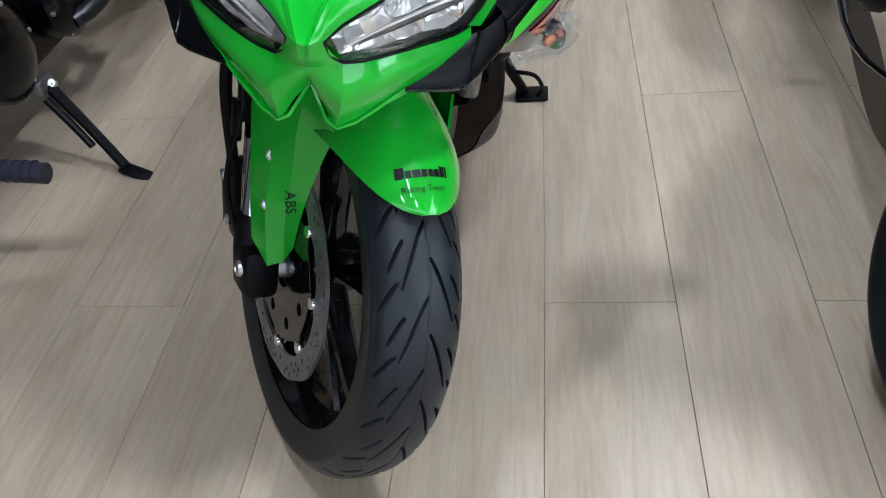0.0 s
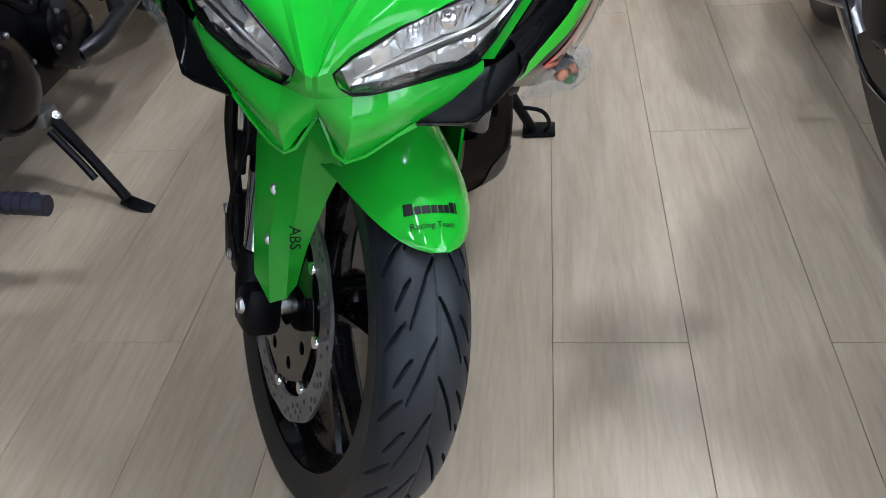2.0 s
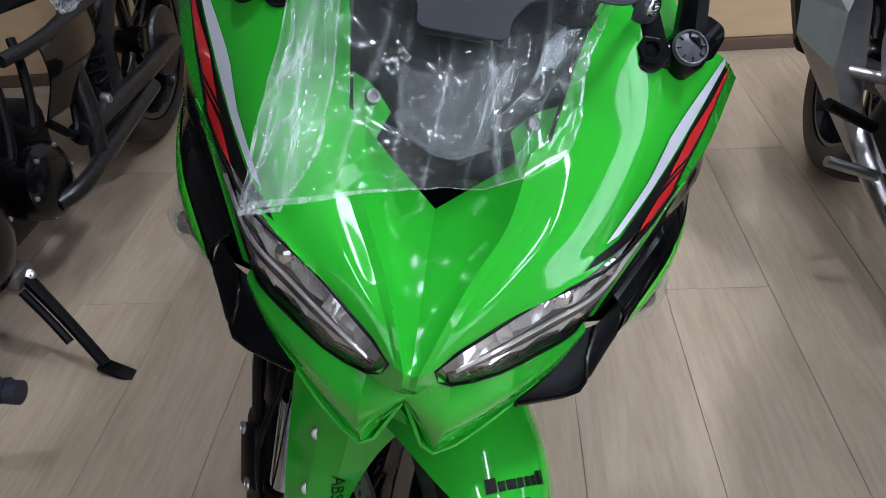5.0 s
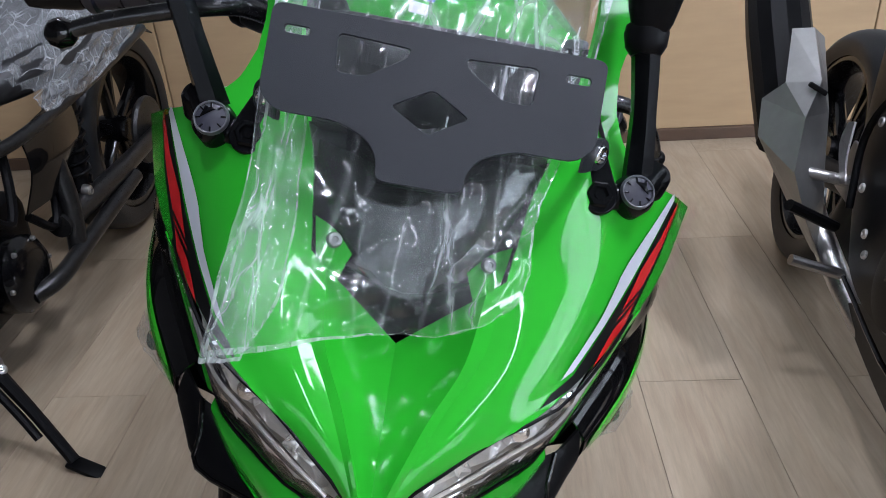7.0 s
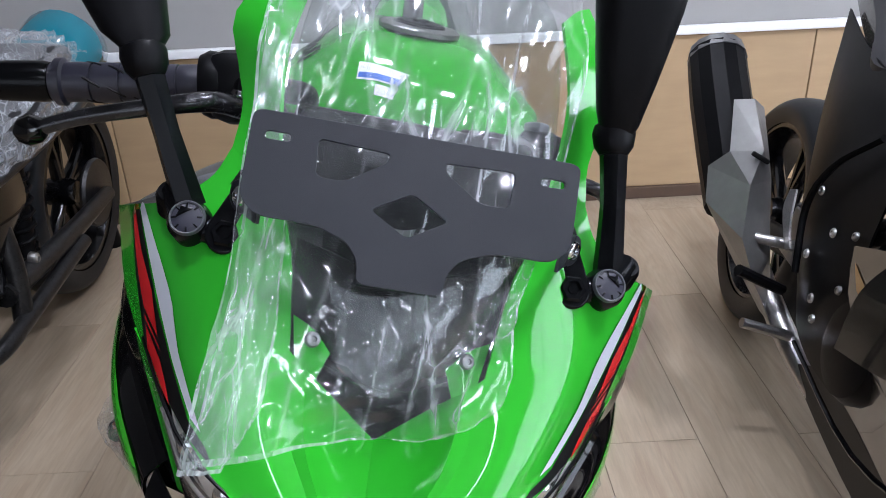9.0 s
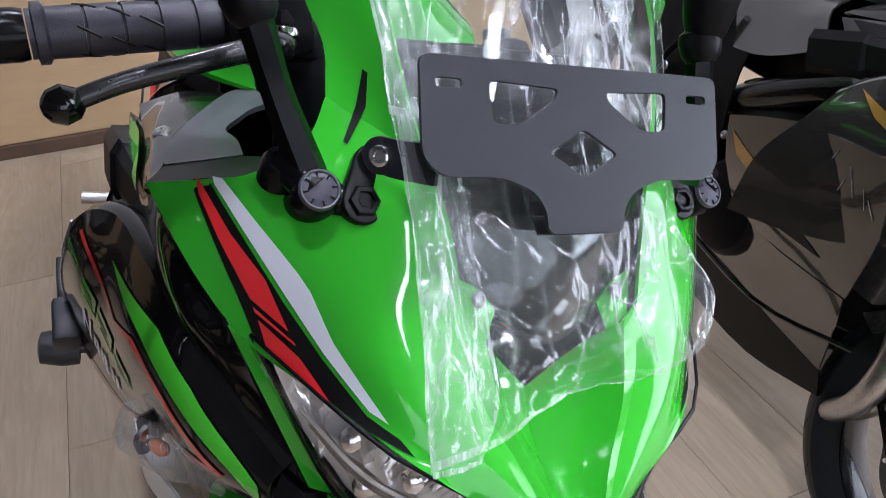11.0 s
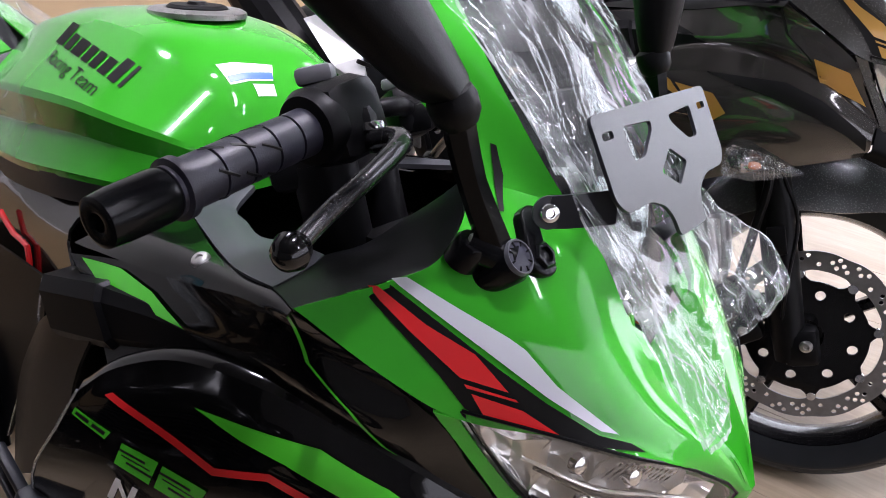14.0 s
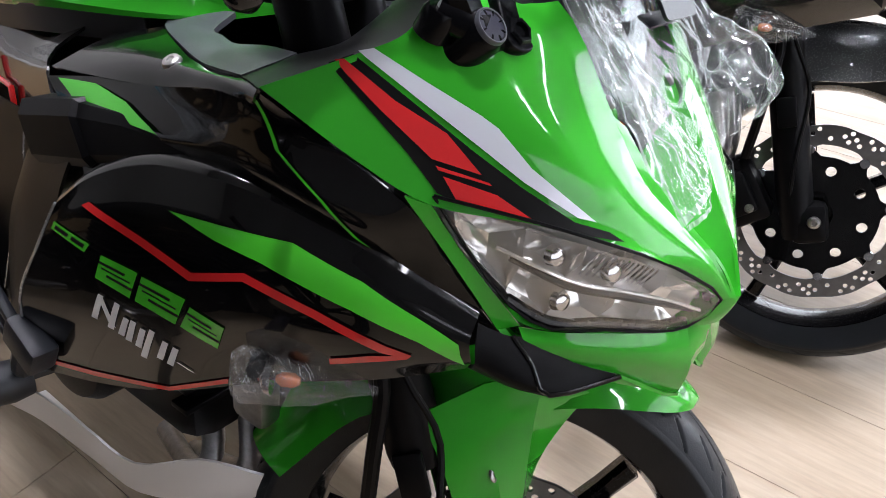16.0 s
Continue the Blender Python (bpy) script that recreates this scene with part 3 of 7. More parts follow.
def wheel(parent, m, R=0.290, half=0.056, tread=True, rim_mat=None, spokes=5, strip=None, twin=True):
    """Tyre, rim with twin-bar spokes and hub, about the x axis of m."""
    rim_mat = rim_mat or RIM
    w = part("wheel", rim_mesh(half), rim_mat, parent, "black cast wheel", m)
    bm = tyre_mesh(R, half, seg=1300 if tread else 96, across=120 if tread else 16, tread=tread)
    part("tyre", bm, RUBBER, w, "black road tyre with slanting grooves", m, sharp=60)
    part("hub", lathe([(-0.05, 0.018), (-0.05, 0.034), (-0.03, 0.042), (0.03, 0.042), (0.05, 0.034), (0.05, 0.018)], seg=24), rim_mat, w, "", m)
    for k in range(spokes):
        for da in (-0.17, 0.17) if twin else (0.0,):
            part("spoke", spoke_mesh(2 * math.pi * k / spokes + 0.3, da), rim_mat, w, "", m)
    if strip:
        part("rim_stripe", lathe([(-half * 0.80 - 0.0006, 0.2335), (-half * 0.80 - 0.0012, 0.2315), (-half * 0.80 - 0.0012, 0.2275), (-half * 0.80 - 0.0006, 0.2255)], seg=72, caps=False), strip, w, "thin green rim stripe", m)
    return w


def rim_mesh(half):
    return lathe([(-half * 0.80, 0.219), (-half * 0.80, 0.236), (-half * 0.72, 0.238), (-half * 0.62, 0.220), (-half * 0.3, 0.213), (half * 0.3, 0.213),
                  (half * 0.62, 0.220), (half * 0.72, 0.238), (half * 0.80, 0.236), (half * 0.80, 0.219), (half * 0.55, 0.212), (half * 0.2, 0.206), (-half * 0.2, 0.206), (-half * 0.55, 0.212), (-half * 0.80, 0.219)], seg=80, caps=False)


def spoke_mesh(a, da):
    d0 = Vector((0, math.cos(a + da * 0.5), math.sin(a + da * 0.5)))
    d1 = Vector((0, math.cos(a + da), math.sin(a + da)))
    rings = []
    for s in np.linspace(0, 1, 5).tolist():
        c = d0.lerp(d1, s).normalized() * (0.035 + 0.166 * s)
        t = Vector((0, -c.z, c.y)).normalized()
        hw, ht = 0.017 - 0.004 * s, 0.011 - 0.002 * s + 0.004 * s * s
        rings.append([c + t * ht * u + X3 * hw * v for u, v in ((1, 0.55), (0.55, 1), (-0.55, 1), (-1, 0.55), (-1, -0.55), (-0.55, -1), (0.55, -1), (1, -0.55))])
    return loft(rings)


def brake_disc(parent, m, x, r=0.156, bob=CHROME):
    """A drilled disc on its carrier, at x along the axle."""
    outer = []
    n = 96
    for k in range(n):
        t = 2 * math.pi * k / n
        outer.append(((r - 0.0025 * (0.5 + 0.5 * math.cos(12 * t)) ** 2) * math.cos(t), (r - 0.0025 * (0.5 + 0.5 * math.cos(12 * t)) ** 2) * math.sin(t)))
    inner = []
    for k in range(80):
        t = 2 * math.pi * k / 80
        inner.append(((r - 0.034 - 0.007 * max(0, math.cos(8 * t)) ** 4) * math.cos(t), (r - 0.034 - 0.007 * max(0, math.cos(8 * t)) ** 4) * math.sin(t)))
    holes = []
    for k in range(36):
        t = 2 * math.pi * k / 36
        for j, rr in enumerate((r - 0.008, r - 0.0155, r - 0.023)):
            tt = t + (j - 1) * 0.065 + (0.04 if k % 2 else 0)
            if (k + j) % 4 != 3:
                holes.append(circle2(0.0040, 8, (rr * math.cos(tt), rr * math.sin(tt))))
    to_axle = Matrix(((0, 0, 1, 0), (1, 0, 0, 0), (0, 1, 0, 0), (0, 0, 0, 1)))
    d = part("brake_disc", outline([outer, inner, *holes], 0.0045), DISC, parent, "drilled grey steel brake disc", m @ Matrix.Translation((x, 0, 0)) @ to_axle, flat=True)
    car = []
    for k in range(120):
        t = 2 * math.pi * k / 120
        rr = 0.101 + 0.016 * max(0, math.cos(8 * t)) ** 3
        car.append((rr * math.cos(t), rr * math.sin(t)))
    slots = [circle2(0.0095, 12, (0.078 * math.cos(a), 0.078 * math.sin(a))) for a in np.linspace(0, 2 * math.pi, 8, endpoint=False) + math.pi / 8]
    part("carrier", outline([car, circle2(0.03), *slots], 0.005, 0.0008), BLACK, d, "", m @ Matrix.Translation((x, 0, 0)) @ to_axle)
    for k in range(8):
        t = 2 * math.pi * k / 8
        part("button", lathe([(-0.006, 0.003), (-0.006, 0.0075), (-0.004, 0.0085), (0.004, 0.0085), (0.006, 0.0075), (0.006, 0.003)], (x, 0.114 * math.cos(t), 0.114 * math.sin(t)), seg=12), bob, d, "", m)
    return d


def bolt(parent, at, axis, r=0.006, mat=None, h=0.005, m=None):
    bm = lathe([(0, r), (h * 0.35, r), (h * 0.8, r * 0.84), (h, r * 0.52), (h * 0.98, r * 0.40), (h * 0.62, r * 0.34)], at, axis, 18)
    return part("bolt", bm, mat or CHROME, parent, "", m)


RAKE = 22.5


def steer_frame(centre, steer):
    return Matrix.Translation(centre) @ Matrix.Rotation(radians(-RAKE), 4, "X") @ Matrix.Rotation(radians(steer), 4, "Z")


def ms(s, rows):
    """Rows drawn for the bike's left; s = -1 mirrors them."""
    return [[(s * x, y, z) for x, y, z in r] for r in rows]


def front_end(b, scheme, S, discs=(-1,), fender=True):
    """Wheel, discs, forks, fender, bars: all that turns with the steering."""
    wheel(b, S, rim_mat=scheme["rim"], strip=scheme.get("strip"), twin=scheme["marks"])
    for s in discs:
        brake_disc(b, S, 0.062 * s)
    part("axle", lathe([(-0.118, 0.008), (-0.118, 0.014), (-0.108, 0.016), (0.108, 0.016), (0.118, 0.014), (0.118, 0.008)], seg=16), STEEL, b, "", S)
    for s in (-1, 1):
        leg = part("fork_leg", tube([(0.098 * s, 0.028, -0.03), (0.098 * s, 0.028, 0.02), (0.098 * s, 0.028, 0.065)], [0.024, 0.027, 0.025], 20, 2), scheme["fork"], b, "black fork foot", S)
        if scheme["marks"]:
            part("stanchion", tube([(0.098 * s, 0.028, 0.05), (0.098 * s, 0.028, 0.22)], 0.0195, 20, 1), CHROME, leg, "bright fork tube", S)
        else:
            part("fork_slider", tube([(0.098 * s, 0.028, 0.0), (0.098 * s, 0.028, 0.04), (0.098 * s, 0.028, 0.24)], [0.026, 0.0295, 0.0295], 24, 1), SATIN, leg, "thick black fork slider", S)
        part("fork_outer", tube([(0.098 * s, 0.028, 0.19), (0.098 * s, 0.028, 0.205), (0.098 * s, 0.028, 0.66)], [0.027, 0.0295, 0.0295], 20, 1), SATIN, leg, "", S)
        lug = block((0.05, 0.06, 0.07), (0.098 * s, 0.008, -0.005), 0.014)
        part("axle_lug", lug, SATIN, leg, "", S)
        part("reflector", block((0.008, 0.03, 0.05), (0.128 * s, 0.03, 0.19), 0.003), SATIN, leg, "", S)
        bolt(leg, (0.121 * s, 0.0, 0.0), (s, 0, 0), 0.011, STEEL, 0.008, S)
    for s in discs:
        cal = block((0.055, 0.075, 0.12), (0.078 * s, 0.115, 0.055), 0.014, turn=Matrix.Rotation(radians(-18), 4, "X"))
        block((0.03, 0.05, 0.08), (0.100 * s, 0.118, 0.055), 0.01, cal, Matrix.Rotation(radians(-18), 4, "X"))
        c = part("brake_caliper", cal, SATIN, b, "black brake caliper", S)
        bolt(c, (0.1145 * s, 0.10, 0.03), (s, 0, 0), 0.008, STEEL, 0.004, S)
        bolt(c, (0.1145 * s, 0.135, 0.085), (s, 0, 0), 0.008, STEEL, 0.004, S)
        part("brake_hose", tube([(0.112 * s, 0.10, 0.12), (0.135 * s, 0.06, 0.22), (0.14 * s, 0.03, 0.31), (0.13 * s, 0.05, 0.40), (0.10 * s, 0.08, 0.50)], 0.008, 10), SATIN, c, "", S)
        part("sensor_wire", tube([(0.115 * s, 0.04, 0.02), (0.14 * s, 0.02, 0.12), (0.13 * s, -0.005, 0.22), (0.14 * s, 0.01, 0.30), (0.12 * s, 0.03, 0.40)], 0.0035, 8), SATIN, c, "", S)
    if fender:
        front_fender(b, scheme, S)
    handlebar(b, S)


def front_fender(b, scheme, S):
    RF = 0.302

    def arch(deg, half, edge, peak=0.0):
        t = radians(deg)
        out = []
        for k in np.linspace(-1, 1, 11).tolist():
            a = abs(k)
            rr = RF + 0.006 + peak * max(0.0, 1 - 1.6 * a) - edge * a**2.6
            out.append((half * math.copysign(a**0.85, k), -rr * math.cos(t), rr * math.sin(t)))
        return out

    rows = [arch(33, 0.010, 0.004), arch(34.5, 0.028, 0.010, 0.002), arch(38, 0.046, 0.020, 0.004), arch(44, 0.063, 0.032, 0.006), arch(52, 0.075, 0.046, 0.009), arch(61, 0.081, 0.062, 0.012), arch(72, 0.083, 0.078, 0.014), arch(88, 0.080, 0.078, 0.014), arch(110, 0.076, 0.060, 0.010), arch(138, 0.068, 0.050, 0.006)]
    bm = sheet(rows, 4, 2, 0.0035, (0, 0, 0))
    for s in (-1, 1) if scheme.get("wings", True) else ():
        # wing that wraps the fork leg
        wing = [[(s * 0.070, -0.150, 0.222), (s * 0.092, -0.112, 0.262), (s * 0.106, -0.054, 0.264), (s * 0.117, 0.012, 0.247)],
                [(s * 0.066, -0.118, 0.192), (s * 0.093, -0.092, 0.212), (s * 0.106, -0.050, 0.207), (s * 0.118, 0.002, 0.192)],
                [(s * 0.063, -0.084, 0.150), (s * 0.088, -0.072, 0.150), (s * 0.106, -0.046, 0.145), (s * 0.117, -0.002, 0.137)],
                [(s * 0.066, -0.058, 0.096), (s * 0.086, -0.055, 0.092), (s * 0.107, -0.040, 0.090), (s * 0.115, -0.004, 0.087)],
                [(s * 0.066, -0.036, 0.040), (s * 0.078, -0.036, 0.022), (s * 0.096, -0.028, 0.014), (s * 0.112, -0.008, 0.046)]]
        sheet(wing, 3, 1, 0.0035, (s * 0.05, 0.2, 0.15), bm)
    fd = part("front_fender", bm, scheme.get("fender", scheme["body"]), b, scheme["fender_label"], S, sharp=15)
    for s in (-1, 1) if scheme.get("wings", True) else ():
        for z in (0.167, 0.103):
            bolt(fd, (0.104 * s, -0.043 if z > 0.15 else -0.038, z), (0.2 * s, -1, 0.15), 0.008, STEEL, 0.003, S)
    tr = tree_of([fd])
    if scheme["marks"]:
        mk = fd

        def on(p):
            return S @ Vector(p)

        out = S.to_3x3() @ Vector((0, -0.75, 0.65))
        # maker's name as a plain bar, the words below it lettered
        e1, e2 = S.to_3x3() @ Vector((1, 0, 0)), S.to_3x3() @ Vector((0, 0.62, 0.78))
        o = on((-0.034, -0.240, 0.204))
        for wd, ht in ((0.0085, 0.012), (0.0062, 0.0084), (0.0088, 0.0084), (0.0062, 0.0084), (0.0058, 0.0084), (0.0062, 0.0084), (0.0058, 0.012), (0.0026, 0.012)):
            part("logo_bar", patch([o, o + e1 * wd, o + e1 * wd + e2 * ht, o + e2 * ht], tr, out, 0.0009, 0.008), INK, mk, "black logo shape")
            o = o + e1 * (wd + 0.0011)
        w = words("Racing Team", 0.0092)
        e1, e2 = S.to_3x3() @ Vector((1, 0, 0)), S.to_3x3() @ Vector((0, 0.62, 0.78))
        o = on((-0.030, -0.250, 0.193))
        for v in w.verts:
            v.co = o + e1 * v.co.x + e2 * v.co.y
        part("lettering", lay(w, tr, out, 0.0009, 0.006), INK, mk, "small black words")
        w = words("ABS", 0.019)
        out2 = S.to_3x3() @ Vector((-0.25, -1, 0.1))
        e1, e2 = S.to_3x3() @ Vector((0.12, 0, -1)), S.to_3x3() @ Vector((1, -0.5, 0.12)).normalized()
        o = on((-0.091, -0.06, 0.128))
        for v in w.verts:
            v.co = o + e1 * v.co.x + e2 * v.co.y
        part("lettering", lay(w, tr, out2, 0.0009, 0.006), INK, mk, "black ABS letters")


def handlebar(b, S):
    for s in (-1, 1):
        inn, mid, end = Vector((s * 0.215, 0.004, 0.688)), Vector((s * 0.322, 0.066, 0.668)), Vector((s * 0.372, 0.095, 0.658))
        d = (mid - inn).normalized()
        bar = part("handlebar", tube([(s * 0.10, 0.03, 0.700), (s * 0.13, -0.01, 0.70), tuple(inn - d * 0.02), tuple(mid)], 0.0115, 14), SATIN, b, "black clip-on handlebar", S)
        L = (mid - inn).length
        prof = [(0, 0.012), (0, 0.0178), (0.004, 0.0178)]
        for k in range(4):
            s0 = 0.018 + k * (L - 0.03) / 4
            prof += [(s0, 0.0174), (s0 + 0.0003, 0.0156), (s0 + 0.0019, 0.0156), (s0 + 0.0022, 0.0174)]
        prof += [(L - 0.012, 0.0172), (L - 0.010, 0.0205), (L - 0.004, 0.0205), (L - 0.003, 0.0165), (L, 0.0165), (L, 0.01)]
        part("grip", lathe(prof, inn, d, 28), GRIP, bar, "ribbed rubber grip", S)
        a, c = frame_of(d)
        for k in range(1, 4):
            for q in range(4):
                ang = 2 * math.pi * q / 5 + k * 0.5
                p0 = inn + d * (0.022 + k * 0.02) + 0.0168 * (a * math.cos(ang) + c * math.sin(ang))
                p1 = inn + d * (0.036 + k * 0.02) + 0.0168 * (a * math.cos(ang + 0.5) + c * math.sin(ang + 0.5))
                half = (p0 + p1) / 2
                half += (half - inn - d * d.dot(half - inn)).normalized() * 0.0008
                part("grip_slot", tube([tuple(p0), tuple(half), tuple(p1)], 0.0013, 6, 2), INK, bar, "slanting black slot", S)
        part("bar_end", lathe([(0, 0.012), (0, 0.0165), (0.006, 0.0178), (0.036, 0.0172), (0.047, 0.0160), (0.0485, 0.012), (0.047, 0.006), (0.043, 0.005)], mid + d * 0.001, d, 28), JET, bar, "glossy black bar-end weight", S)
        sw = block((0.060, 0.058, 0.062), inn - d * 0.036 + Vector((0, 0, -0.002)), 0.016, turn=d.to_track_quat("X", "Z").to_matrix().to_4x4())
        lathe([(-0.012, 0.02), (-0.012, 0.0285), (-0.002, 0.03), (0.006, 0.026), (0.007, 0.018)], inn - d * 0.006, d, 28, sw)
        swo = part("switchgear", sw, SATIN, bar, "", S)
        part("switch", block((0.018, 0.03, 0.014), inn - d * 0.04 + Vector((0, 0.012, 0.034)), 0.004), SWITCH, swo, "grey engine switch", S)
        lp = Vector((s * 0.195, -0.040, 0.672))
        part("lever_perch", block((0.05, 0.045, 0.036), (s * 0.178, -0.022, 0.682), 0.009), SATIN, bar, "", S)
        ball = Vector((s * 0.345, -0.009, 0.622))
        lv = part("lever", tube([tuple(lp), (s * 0.232, -0.066, 0.668), (s * 0.280, -0.050, 0.652), (s * 0.318, -0.028, 0.637), tuple(ball)], [0.010, 0.0085, 0.007, 0.0065, 0.0065], 12, 5), LEVER, bar, "curved black brake lever", S)
        part("lever_ball", lathe([(-0.0125, 0.001), (-0.0115, 0.005), (-0.008, 0.0096), (0, 0.0125), (0.008, 0.0096), (0.0115, 0.005), (0.0125, 0.001)], ball, (s, 0.4, -0.2), 20), BLACK, lv, "", S)
        bolt(lv, lp + Vector((0, 0, 0.008)), (0, -0.1, 1), 0.011, CHROME, 0.007, S)
        part("fork_top", lathe([(0, 0.028), (0.02, 0.028), (0.024, 0.024), (0.024, 0.014), (0.034, 0.012), (0.036, 0.008)], (s * 0.098, 0.028, 0.66), (0, 0, 1), 20), SATIN, bar, "", S)
    part("top_yoke", block((0.24, 0.07, 0.028), (0, 0.04, 0.655), 0.01), SATIN, b, "", S)


WING = [[(0.142, 0.120, 0.940), (0.155, 0.107, 0.916), (0.187, 0.103, 0.893), (0.212, 0.124, 0.877), (0.246, 0.178, 0.847)],
        [(0.088, 0.052, 0.916), (0.123, 0.056, 0.903), (0.161, 0.064, 0.875), (0.192, 0.084, 0.847), (0.220, 0.115, 0.810)],
        [(0.070, 0.000, 0.842), (0.102, 0.008, 0.848), (0.139, 0.020, 0.842), (0.167, 0.041, 0.819), (0.190, 0.067, 0.783)],
        [(0.062, -0.032, 0.798), (0.086, -0.031, 0.801), (0.112, -0.025, 0.797), (0.132, -0.011, 0.789), (0.152, 0.006, 0.779)],
        [(0.041, -0.061, 0.767), (0.060, -0.061, 0.769), (0.080, -0.057, 0.767), (0.096, -0.052, 0.766), (0.108, -0.048, 0.766)],
        [(0.024, -0.087, 0.739), (0.034, -0.085, 0.741), (0.046, -0.081, 0.741), (0.056, -0.077, 0.740), (0.064, -0.073, 0.743)],
        [(0.0105, -0.105, 0.710), (0.012, -0.104, 0.7097), (0.0135, -0.102, 0.709), (0.015, -0.1005, 0.7085), (0.016, -0.099, 0.708)]]


def upper_cowl(b, scheme):
    bm = bmesh.new()
    chin = []
    for s in (-1, 1):
        sheet(ms(s, WING), 5, 5, 0.003, (0, 0.4, 0.7), bm)
        # stay beside the screen
        up = [[(0.142, 0.120, 0.940), (0.113, 0.088, 0.932), (0.088, 0.052, 0.916)],
              [(0.141, 0.142, 0.968), (0.119, 0.112, 0.962), (0.100, 0.078, 0.950)],
              [(0.152, 0.168, 0.994), (0.128, 0.138, 0.992), (0.108, 0.108, 0.988)],
              [(0.160, 0.186, 1.030), (0.132, 0.164, 1.032), (0.110, 0.140, 1.025)],
              [(0.128, 0.225, 1.080), (0.114, 0.205, 1.078), (0.101, 0.186, 1.070)]]
        g = grid(ms(s, up), 3, 4)
        rim = grid(ms(s, WING), 5, 5)[:6, 0]
        g[0] = np.stack([np.interp(np.linspace(0, 5, g.shape[1]), np.arange(6), rim[:, k]) for k in range(3)], 1)
        skin(bm, g, 0.003, (0, 0.4, 0.95))
        bmesh.ops.recalc_face_normals(bm, faces=bm.faces)
        # rounded crest along each ridge, then the channel that falls to the middle
        edge = [((0.070, 0.000, 0.842), (0.057, -0.006, 0.833), (0.0, 0.006, 0.769)), ((0.062, -0.032, 0.798), (0.049, -0.039, 0.794), (0.0, -0.012, 0.748)), ((0.041, -0.061, 0.767), (0.030, -0.067, 0.763), (0.0, -0.045, 0.731)), ((0.024, -0.087, 0.739), (0.016, -0.092, 0.737), (0.0, -0.074, 0.717)), ((0.0105, -0.105, 0.710), (0.005, -0.108, 0.708), (0.0, -0.104, 0.704))]
        crest = [[a, c] for a, c, v in edge]
        sheet(ms(s, crest), 5, 2, 0.003, (0, 0.4, 0.7), bm)
        ch = []
        for k, (a, c, v) in enumerate(edge):
            dip = Vector((0, 0.007, -0.005)) * (1.0, 1.0, 0.8, 0.4, 0.0)[k]
            ch.append([c, tuple(Vector(c).lerp(Vector(v), 0.30) + dip), tuple(Vector(c).lerp(Vector(v), 0.65) + dip * 0.7), v])
        sheet(ms(s, ch), 5, 3, 0.003, (0, 0.4, 0.7), bm)
        # bridge between the lamps
        br = [[(0.016, -0.099, 0.708), (0.0105, -0.105, 0.710), (0.005, -0.108, 0.708), (0.0, -0.104, 0.704)],
              [(0.022, -0.092, 0.694), (0.013, -0.101, 0.695), (0.005, -0.105, 0.694), (0.0, -0.104, 0.692)],
              [(0.030, -0.083, 0.681), (0.016, -0.094, 0.682), (0.006, -0.099, 0.682), (0.0, -0.098, 0.681)]]
        sheet(ms(s, br), 3, 1, 0.003, (0, 0.4, 0.7), bm)
        # strip behind the lamp
        st = [[(0.190, 0.067, 0.783), (0.201, 0.082, 0.787)], [(0.168, 0.047, 0.742), (0.178, 0.057, 0.743)], [(0.134, 0.012, 0.684), (0.146, 0.024, 0.680)]]
        sheet(ms(s, st), 4, 2, 0.003, (0, 0.4, 0.7), bm)
        # chin below the lamp
        cn = [[(0.136, 0.012, 0.684), (0.124, -0.012, 0.685), (0.095, -0.042, 0.685), (0.064, -0.068, 0.684), (0.030, -0.083, 0.681), (0.016, -0.094, 0.682), (0.0, -0.098, 0.681)],
              [(0.138, 0.006, 0.678), (0.120, -0.022, 0.674), (0.093, -0.051, 0.668), (0.063, -0.077, 0.661), (0.032, -0.095, 0.651), (0.015, -0.097, 0.661), (0.0, -0.091, 0.668)],
              [(0.137, 0.003, 0.668), (0.112, -0.027, 0.653), (0.087, -0.047, 0.638), (0.058, -0.069, 0.627), (0.0265, -0.090, 0.615), (0.012, -0.085, 0.640), (0.0, -0.078, 0.652)]]
        chin.append(cn)
        rf = [[(0.137, 0.003, 0.668), (0.085, -0.056, 0.645), (0.028, -0.091, 0.614), (0.0, -0.078, 0.650)], [(0.11, 0.05, 0.665), (0.075, 0.0, 0.645), (0.026, -0.03, 0.625), (0.0, -0.03, 0.648)]]
        sheet(ms(s, rf), 2, 3, 0.003, (0, 0.1, 0.75), bm)
    cowl = part("upper_cowl", bm, scheme["body"], b, scheme["cowl_label"], sharp=24)
    cb = bmesh.new()
    for s in (-1, 1):
        for c0, c1 in ((0, 5), (4, 7)):
            sheet(ms(s, [row[c0:c1] for row in chin[0]]), 3, 3 if c0 == 0 else 1, 0.003, (0, 0.3, 0.68), cb)
    part("chin", cb, scheme["body"], cowl, "creased chin below the headlamps", sharp=42)
    return cowl


LAMP_TOP = [(0.189, 0.066, 0.790), (0.155, 0.002, 0.783), (0.121, -0.043, 0.771), (0.080, -0.063, 0.752), (0.049, -0.082, 0.734), (0.016, -0.099, 0.708)]
LAMP_LOW = [(0.166, 0.046, 0.746), (0.144, 0.018, 0.704), (0.124, -0.010, 0.687), (0.095, -0.041, 0.688), (0.064, -0.068, 0.685), (0.030, -0.083, 0.681)]


